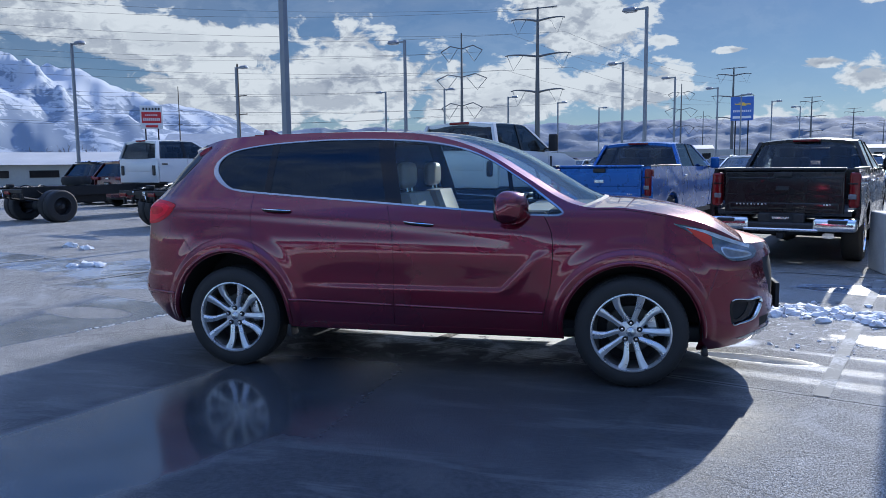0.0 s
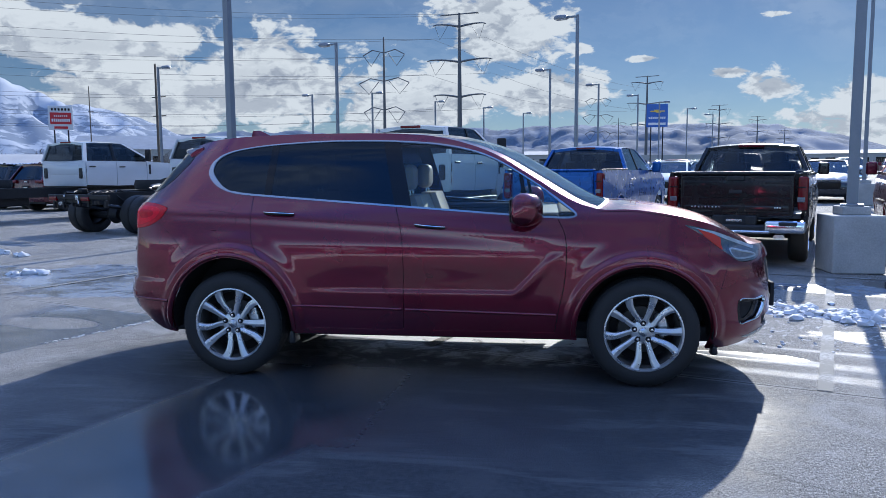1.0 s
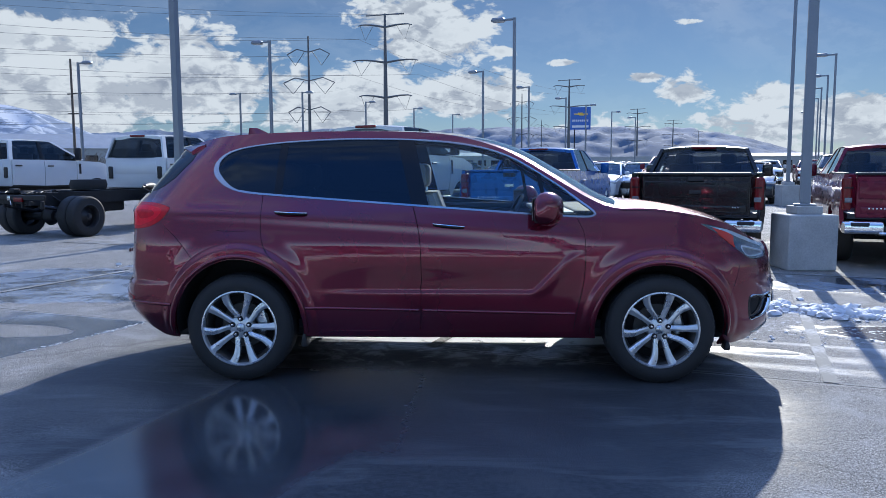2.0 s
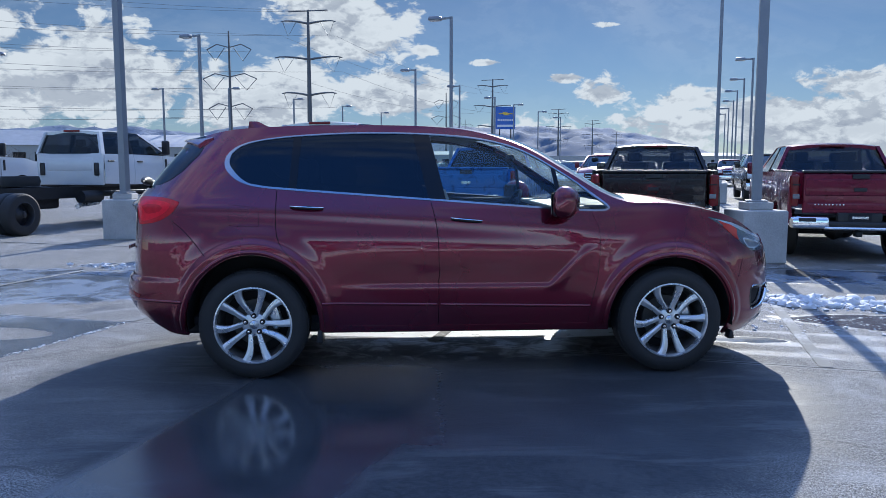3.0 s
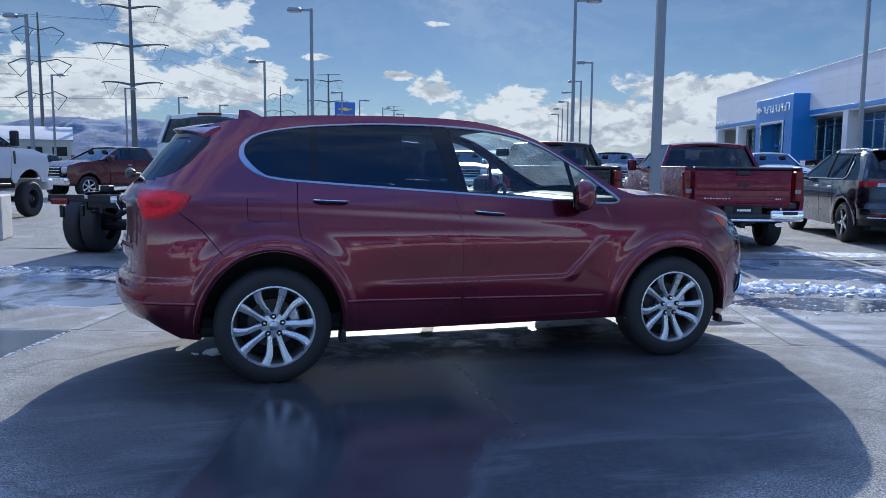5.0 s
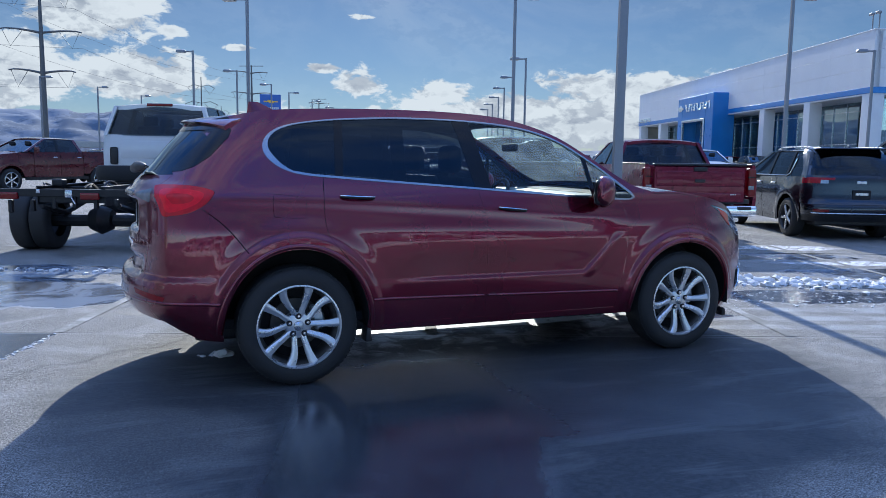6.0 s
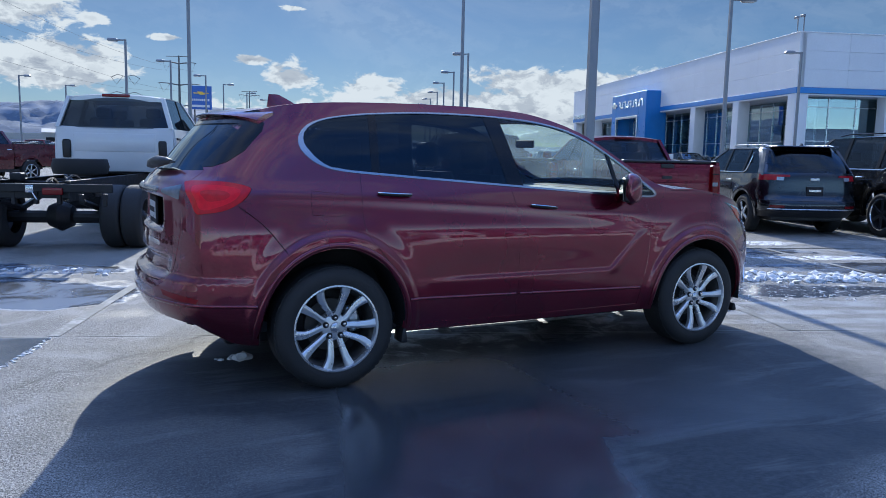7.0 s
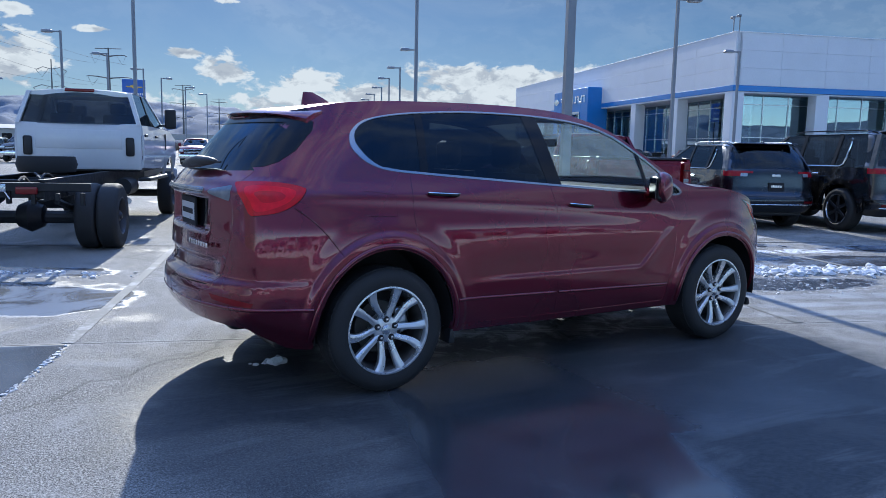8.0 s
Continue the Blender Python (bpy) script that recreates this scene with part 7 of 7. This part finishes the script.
# blue entrance portal, proud of the front
bslab("portal_leg", 21.9, 23.7, -1.4, .6, .1, 7.5, M_BLUEPANEL, .03)
bslab("portal_leg", 29.9, 31.2, -1.4, .6, .1, 7.5, M_BLUEPANEL, .03)
head = bslab("portal_head", 23.7, 29.9, -1.4, .6, 5.3, 7.5, M_BLUEPANEL, .03)
bslab("portal_frame", 23.8, 29.8, -1.5, -1.3, 5.05, 5.3, M_CHROME, .02)
bslab("portal_frame", 23.8, 24.05, -1.5, -1.3, .1, 5.05, M_CHROME, .02)
bslab("portal_frame", 29.55, 29.8, -1.5, -1.3, .1, 5.05, M_CHROME, .02)
bslab("portal_bar", 24.05, 29.55, -.14, -.02, 3.0, 3.2, M_BLUEPANEL, .02)
for k in range(4):
    bslab("portal_glass", 24.05 + k * 1.375 + .04, 24.05 + (k + 1) * 1.375 - .04, -.1, -.07, .12, 5.05, M_STORE, 0)
    bslab("portal_mullion", 24.05 + k * 1.375 - .04, 24.05 + k * 1.375 + .04, -.13, -.03, .12, 5.05, M_SATIN, .005)
for k in range(9):
    x = 22.5 + k * .74
    bslab("sign_letter", x, x + .14, -1.52, -1.4, 6.1, 6.8, M_CHROME, .02, head)
    bslab("sign_letter", x + .14, x + .50, -1.52, -1.4, 6.1 if k % 2 else 6.64, 6.26 if k % 2 else 6.8, M_CHROME, .02, head)
    if k % 3:
        bslab("sign_letter", x + .14, x + .44, -1.52, -1.4, 6.38, 6.52, M_CHROME, .02, head)
bslab("sign_mark", 29.5, 31.0, -1.52, -1.4, 6.35, 6.62, M_CHROME, .05, head)
bslab("sign_mark", 29.95, 30.55, -1.525, -1.4, 6.2, 6.8, M_CHROME, .05, head)
for k in range(8):
    bslab("side_letter", 45.0 + k * .58, 45.0 + k * .58 + .38, -.12, .0, 5.95, 6.4, M_CHROME, .02)
# roof lights at the corner
for dx in (.2, .9):
    put_mesh("roof_mast", *tube([(dx, .3, H_TOP), (dx, .3, H_TOP + 1.0)], .04, 8), M_POST, bld)
    put_mesh("roof_light", *box((.36, .20, .16), (dx, .2, H_TOP + 1.05), .03), M_POST, bld)

# ---------------- roadside signs ----------------
M_SIGNBLUE = material("sign_blue", (.012, .09, .42), .35, coat=.3, vary=.05)
M_GOLD = material("sign_gold", (.75, .48, .06), .35, .2, vary=.08)
M_SIGNWHITE = material("sign_white", (.72, .72, .72), .4, vary=.05)
M_SIGNRED = material("sign_red", (.55, .02, .03), .4, vary=.05)


def pylon(x, y, face, w, h, z0, body, label, blue=True):
    e = tagged(empty("pylon_sign", parked(x, y, face)), label, "sign")
    put_mesh("sign_box", *box((.5, w, h), (0, 0, z0 + h / 2), .04), body, e)
    for s in (-.28, .28):
        put_mesh("sign_post", *tube([(0, s * w, 0), (0, s * w, z0 + .1)], .13, 10), M_DARKTRIM, e)
    if blue:
        a = w * .34
        pts = [(-a, .05), (-a * .35, .05), (-a * .25, .24), (a * .45, .24), (a * .35, .05), (a, .05), (a * .9, -.16), (a * .25, -.16), (a * .15, -.34), (-a * .55, -.34), (-a * .45, -.16), (-a * 1.1, -.16)]
        zc = z0 + h * .70
        put_mesh("sign_mark", *loft([[(.27, -q * 1.0, zc + r * 1.1) for q, r in pts], [(.31, -q, zc + r * 1.1) for q, r in pts]]), M_GOLD, e)
        for k in range(9):
            put_mesh("sign_letter", *box((.05, w * .055, h * .09), (.27, w * (.36 - k * .09), z0 + h * .40), .01), M_SIGNWHITE, e)
        put_mesh("sign_strip", *box((.06, w * .8, h * .10), (.26, 0, z0 + h * .14), .01), M_SIGNWHITE, e)
    else:
        put_mesh("red_board", *box((.06, w * .86, h * .48), (.26, 0, z0 + h * .48), .01), M_SIGNRED, e)
        for k in range(9):
            put_mesh("sign_letter", *box((.05, w * .06, h * .12), (.30, w * (.34 - k * .085), z0 + h * .40), .01), M_SIGNWHITE, e)
        for k in range(7):
            put_mesh("sign_letter", *box((.05, w * .045, h * .07), (.30, w * (.24 - k * .08), z0 + h * .58), .01), M_SIGNWHITE, e)
        for k in range(6):
            put_mesh("sign_letter", *box((.05, w * .08, h * .10), (.27, w * (.34 - k * .135), z0 + h * .85), .01), M_DARKTRIM, e)
        put_mesh("lower_board", *box((.06, w * .55, h * .10), (.26, 0, z0 + h * .10), .01), M_SIGNRED, e)
    return e


pylon(24.3, 164.5, (-.15, -1), 4.45, 4.9, 9.75, M_SIGNBLUE, "blue pylon sign with gold emblem on two posts")
pylon(-86, 122, (.55, -.85), 4.0, 4.3, 8.6, M_SIGNWHITE, "white pylon sign with red board", blue=False)

# ---------------- power line ----------------
M_TOWER = material("weathered_tower_steel", (.12, .125, .13), .6, .3, vary=.2)


def tower_curved(x, y, height, s=1.0):
    """A single pole with three curved arms and a bar on top."""
    e = tagged(empty("transmission_tower", parked(x, y, (1, -.1))), "grey steel power line pole with curved arms", "power pole", "power line poles")
    put_mesh("pole", *tube([(0, 0, 0), (0, 0, height * .5), (0, 0, height)], [.75 * s, .55 * s, .28 * s], 12), M_TOWER, e)
    put_mesh("top_bar", *tube([(-5 * s, 0, height - .6), (5 * s, 0, height - .1)], .16 * s, 8), M_TOWER, e)
    for dz, w in ((3.4, 7.0), (12.3, 8.6), (21.3, 7.0)):
        pts = [(t * w * s, 0, height - dz * s + .7 * s * math.sin(min(1, abs(t) * 1.3) * math.pi / 2) - .25 * s * (abs(t) > .95)) for t in np.linspace(-1, 1, 15)]
        put_mesh("arm", *tube(pts, [.14 * s + .16 * s * (1 - abs(t)) for t in np.linspace(-1, 1, 15)], 8), M_TOWER, e)
        for q in (-.55, .55):
            put_mesh("insulator", *tube([(q * 1.7 * w * s, 0, height - dz * s + .6 * s), (q * 1.35 * w * s, 0, height - (dz + 3.2) * s), (q * .8 * w * s, 0, height - dz * s + .4 * s)], .07 * s, 5), M_TOWER, e)
    return e


def tower_vee(x, y, height, s=1.0):
    """A slim pole with three pairs of hanging vees."""
    e = tagged(empty("transmission_tower", parked(x, y, (1, -.1))), "slim steel power line pole with vee insulators", "power pole", "power line poles")
    put_mesh("pole", *tube([(0, 0, 0), (0, 0, height)], [.5 * s, .2 * s], 10), M_TOWER, e)
    for dz, w in ((4.0, 5.6), (11.2, 6.8), (18.6, 5.6)):
        for q in (-1, 1):
            put_mesh("arm", *tube([(0, 0, height - dz * s), (q * w * .55 * s, 0, height - (dz - .8) * s), (q * w * s, 0, height - (dz + .5) * s)], .14 * s, 6), M_TOWER, e)
            put_mesh("insulator", *tube([(q * w * s, 0, height - (dz + .5) * s), (q * w * .62 * s, 0, height - (dz + 3.3) * s), (q * w * .2 * s, 0, height - dz * s)], .10 * s, 5), M_TOWER, e)
    return e


tower_vee(-58.5, 272, 48.8, 1.41)
tower_curved(-30.3, 268.8, 55.8, 1.38)
tower_curved(51, 395, 46.8, 1.16)
tower_vee(29, 430, 43, 1.23)
tower_curved(133, 612, 48, 1.2)
tower_curved(200, 760, 48, 1.2)
tower_vee(63, 680, 43.5, 1.2)
tower_curved(300, 1016, 48.5, 1.15)
# wires, sagging between poles off to the west and the two near poles
M_WIRE = material("aluminium_cable", (.13, .135, .14), .9, specular=.05)


def wire(a, b, sag, r=.042):
    a, b = Vector(a), Vector(b)
    pts = []
    for t in np.linspace(0, 1, 25):
        p = a.lerp(b, t)
        p.z -= sag * 4 * t * (1 - t)
        pts.append(p)
    return tagged(put_mesh("power_cable", *tube(pts, r, 4), M_WIRE), "thin sagging overhead power cable", "cable", "power cables")


for (bx, by, bh), (ax, ay, ah), arms in (((-30.3, 268.8, 55.8), (-264, 178, 61), ((-9.6, 8.8), (9.6, 8.8), (-11.8, 21.1), (11.8, 21.1), (-9.6, 33.5), (9.6, 33.5), (-6.9, .7), (6.9, .4))),
                                         ((-58.5, 272, 48.8), (-285, 171, 54), ((-7.6, 7.0), (7.6, 7.0), (-8.5, 19.7), (8.5, 19.7), (-7.6, 29.6), (7.6, 29.6)))):
    for off, dz in arms:
        wire((bx + off, by, bh - dz), (ax + off * .5, ay - off, ah - dz), 5.6)
for off, dz in ((-9.6, 8.8), (9.6, 8.8), (-11.8, 21.1), (11.8, 21.1)):
    wire((-30.3 + off, 268.8, 55.8 - dz), (51 + off * .84, 395, 46.8 - dz * .84), 3.5)
# slim wooden poles
M_WOOD = material("weathered_pole_wood", (.11, .09, .07), .85, vary=.25, scale=6)
for x, y, h in ((-44, 78, 13.5), (-112, 172, 22.0)):
    e = tagged(empty("utility_pole", parked(x, y, (1, -.4))), "slim dark utility pole with short crossarms", "utility pole")
    put_mesh("pole", *tube([(0, 0, 0), (0, 0, h)], [.17, .11], 8), M_WOOD, e)
    for z in (h * .72, h * .56):
        put_mesh("crossarm", *box((2.2, .1, .12), (.4, 0, z), .02), M_WOOD, e)

# ---------------- mountains ----------------
def hill_material(name, snow, rock, low, high, scale):
    m = bpy.data.materials.new(name)
    m.use_nodes = True
    k = Nodes(m.node_tree)
    b = m.node_tree.nodes["Principled BSDF"]
    co = m.node_tree.nodes.new("ShaderNodeTexCoord")
    pos = co.outputs["Object"]
    sp = m.node_tree.nodes.new("ShaderNodeSeparateXYZ")
    m.node_tree.links.new(pos, sp.inputs[0])
    n1, n2 = k.noise(pos, scale, 9, .62, .8), k.noise(pos, scale * 6, 8, .7, .4)
    v = k.math("ADD", k.math("MULTIPLY", n1, .65), k.math("MULTIPLY", n2, .45))
    f = k.math("ADD", k.span(v, .46, .64), k.span(sp.outputs[2], low, high, -.35, .30))
    c = k.mix(k.span(f, .25, .75), rock, snow)
    m.node_tree.links.new(c, b.inputs["Base Color"])
    b.inputs["Roughness"].default_value = .9
    b.inputs["Specular IOR Level"].default_value = .1
    return m


def ridge(name, label, az, el, dist, depth, mat, folds, seed, na=260, nr=34):
    """A range whose skyline has the given heights in degrees at the given bearings."""
    f = pchip(az, el)
    vs, fs = [], []
    for i in range(na):
        a = az[0] + (az[-1] - az[0]) * i / (na - 1)
        for j in range(nr):
            s = j / (nr - 1)
            d = dist + depth * s
            q = Vector((a * folds, s * 3.2, seed))
            rid = 1 - abs(noise.noise(q)) * 2
            rid2 = 1 - abs(noise.noise(q * 2.7 + Vector((3, 1, 0)))) * 2
            rid3 = noise.noise(q * 7.1)
            rise = min(1, s / .8) ** .8
            h = math.tan(radians(float(f(a)))) * (dist + depth * .8) * rise
            h *= 1 + (.34 * (rid - .6) + .20 * (rid2 - .6) + .08 * rid3) * (1 - .75 * rise ** 3)
            h += math.tan(radians(.10)) * dist * noise.noise(Vector((a * .9, seed, 0))) * rise
            if s > .8:
                h *= 1 - (s - .8) * 1.2
            vs.append((d * math.sin(radians(a)), d * math.cos(radians(a)), h - 2))
    for i in range(na - 1):
        for j in range(nr - 1):
            o = i * nr + j
            fs.append((o, o + nr, o + nr + 1, o + 1))
    return tagged(put_mesh(name, vs, fs, mat, angle=60), label, "mountain", kind="structure")


# bluish tones put the hazy air of distance into the hills' own colour
M_SNOWHILL = hill_material("snowy_mountain", (.43, .455, .49, 1), (.19, .225, .275, 1), -40, 300, .006)
M_FARHILL = hill_material("haze_tinted_hills", (.165, .20, .255, 1), (.105, .135, .18, 1), 0, 260, .005)
ridge("mountain_west", "steep snow covered mountain with rocky ribs", [-75, -62, -52, -46, -42.9, -41, -38.7, -35.3, -31.6, -28, -25, -22],
      [6.5, 8.4, 8.8, 8.2, 7.7, 7.4, 6.5, 5.2, 4.1, 3.1, 1.8, .2], 1700, 1100, M_SNOWHILL, .16, 3.1)
ridge("hills_north", "low hills with snow patches, tinted blue for hazy distance", [-40, -32, -26, -20, -14, -10, -4, 2, 7, 12, 16, 19.5, 21.5, 24, 30, 40],
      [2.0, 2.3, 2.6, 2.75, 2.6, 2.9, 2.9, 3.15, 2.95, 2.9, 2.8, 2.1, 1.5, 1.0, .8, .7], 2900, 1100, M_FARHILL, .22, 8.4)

# unseen range, added behind the camera as a horizon for the car's reflections
ridge("hills_south", "unseen hills added behind the camera for paint to mirror", [110, 130, 150, 165, 180, 195, 210, 230, 250], [1.5, 2.2, 3.0, 2.4, 2.9, 3.3, 2.6, 2.0, 1.5], 2200, 900, M_FARHILL, .22, 5.2)

# ---------------- far strips: brush, low buildings, overpass ----------------
M_BRUSH = material("bare_winter_brush", (.16, .13, .10), .9, vary=.4, scale=.4)
M_ROOFING = material("grey_roofing", (.38, .38, .38), .8, vary=.15, scale=.5)
M_BEIGE = material("beige_wall", (.42, .40, .36), .8, vary=.1, scale=.5)
rb = random.Random(21)


def brush(label, az0, az1, d0, d1, n, h0, h1):
    """Leafless bushes: fans of thin twigs."""
    vs, fs = [], []
    for _ in range(n):
        a, d = radians(rb.uniform(az0, az1)), rb.uniform(d0, d1)
        c = Vector((d * math.sin(a), d * math.cos(a), 0))
        h = rb.uniform(h0, h1)
        for _ in range(26):
            way = Vector((rb.gauss(0, .45), rb.gauss(0, .45), rb.uniform(.5, 1))).normalized()
            base = c + Vector((rb.gauss(0, h * .18), rb.gauss(0, h * .18), 0))
            tip = base + way * h * rb.uniform(.6, 1)
            s = Vector((-way.y, way.x, 0)) * .10 + Vector((.06, 0, 0))
            o = len(vs)
            vs += [base - s, base + s, tip]
            fs.append((o, o + 1, o + 2))
            for _ in range(3):
                m = base.lerp(tip, rb.uniform(.4, .95))
                t2 = m + Vector((rb.gauss(0, .3), rb.gauss(0, .3), rb.uniform(.1, .4))) * h * .4
                o = len(vs)
                vs += [m - s * .6, m + s * .6, t2]
                fs.append((o, o + 1, o + 2))
    return tagged(put_mesh("brush", vs, fs, M_BRUSH, angle=None), label, "brush", kind="stuff")


brush("bare brown winter brush along the road", -58, -27, 105, 150, 520, 2.2, 5.0)
brush("low bare brush beyond the car park", -27, 24, 190, 260, 420, 1.5, 3.6)


def low_building(x, y, turn, l, w, h, roof_h, label, windows=6):
    e = tagged(empty("low_building", Matrix.Translation((x, y, 0)) @ Matrix.Rotation(radians(turn), 4, "Z")), label, "building")
    put_mesh("wall", *box((l, w, h), (0, 0, h / 2), .02), M_BEIGE, e)
    put_mesh("roof", *loft([[(-l / 2 - .4, -w / 2 - .4, h), (-l / 2 - .4, w / 2 + .4, h), (-l / 2 - .4, 0, h + roof_h)], [(l / 2 + .4, -w / 2 - .4, h), (l / 2 + .4, w / 2 + .4, h), (l / 2 + .4, 0, h + roof_h)]]), M_ROOFING, e)
    for i in range(windows):
        put_mesh("window", *box((l / windows * .6, .08, h * .35), (-l / 2 + l / windows * (i + .5), -w / 2 - .02, h * .55), .01), M_GLOSSBLACK, e)
    return e


low_building(-50, 50, 42, 22, 9, 1.7, 1.1, "long low grey building with a dark roof")
low_building(-62, 235, 10, 36, 26, 7, 4, "large pale building with a pitched roof")
low_building(-128, 245, 20, 60, 26, 8, 5, "pale commercial building in the distance", 10)
low_building(12, 300, 0, 40, 18, 6, 1.5, "low distant commercial building", 8)
low_building(120, 330, -15, 60, 18, 6, 1.5, "long low distant building", 10)
# a road bridge crosses far behind
ob = tagged(empty("overpass", Matrix.Translation((70, 400, 0))), "grey concrete road bridge in the distance", "bridge")
put_mesh("deck", *box((240, 12, 2.0), (0, 0, 5.2), .1), M_CONCRETE, ob)
put_mesh("parapet", *box((240, .4, 1.0), (0, -5.8, 6.6), .05), M_CONCRETE, ob)
for i in range(9):
    put_mesh("pier", *box((1.4, 8, 4.3), (-112 + i * 28, 0, 2.15), .1), M_CONCRETE, ob)
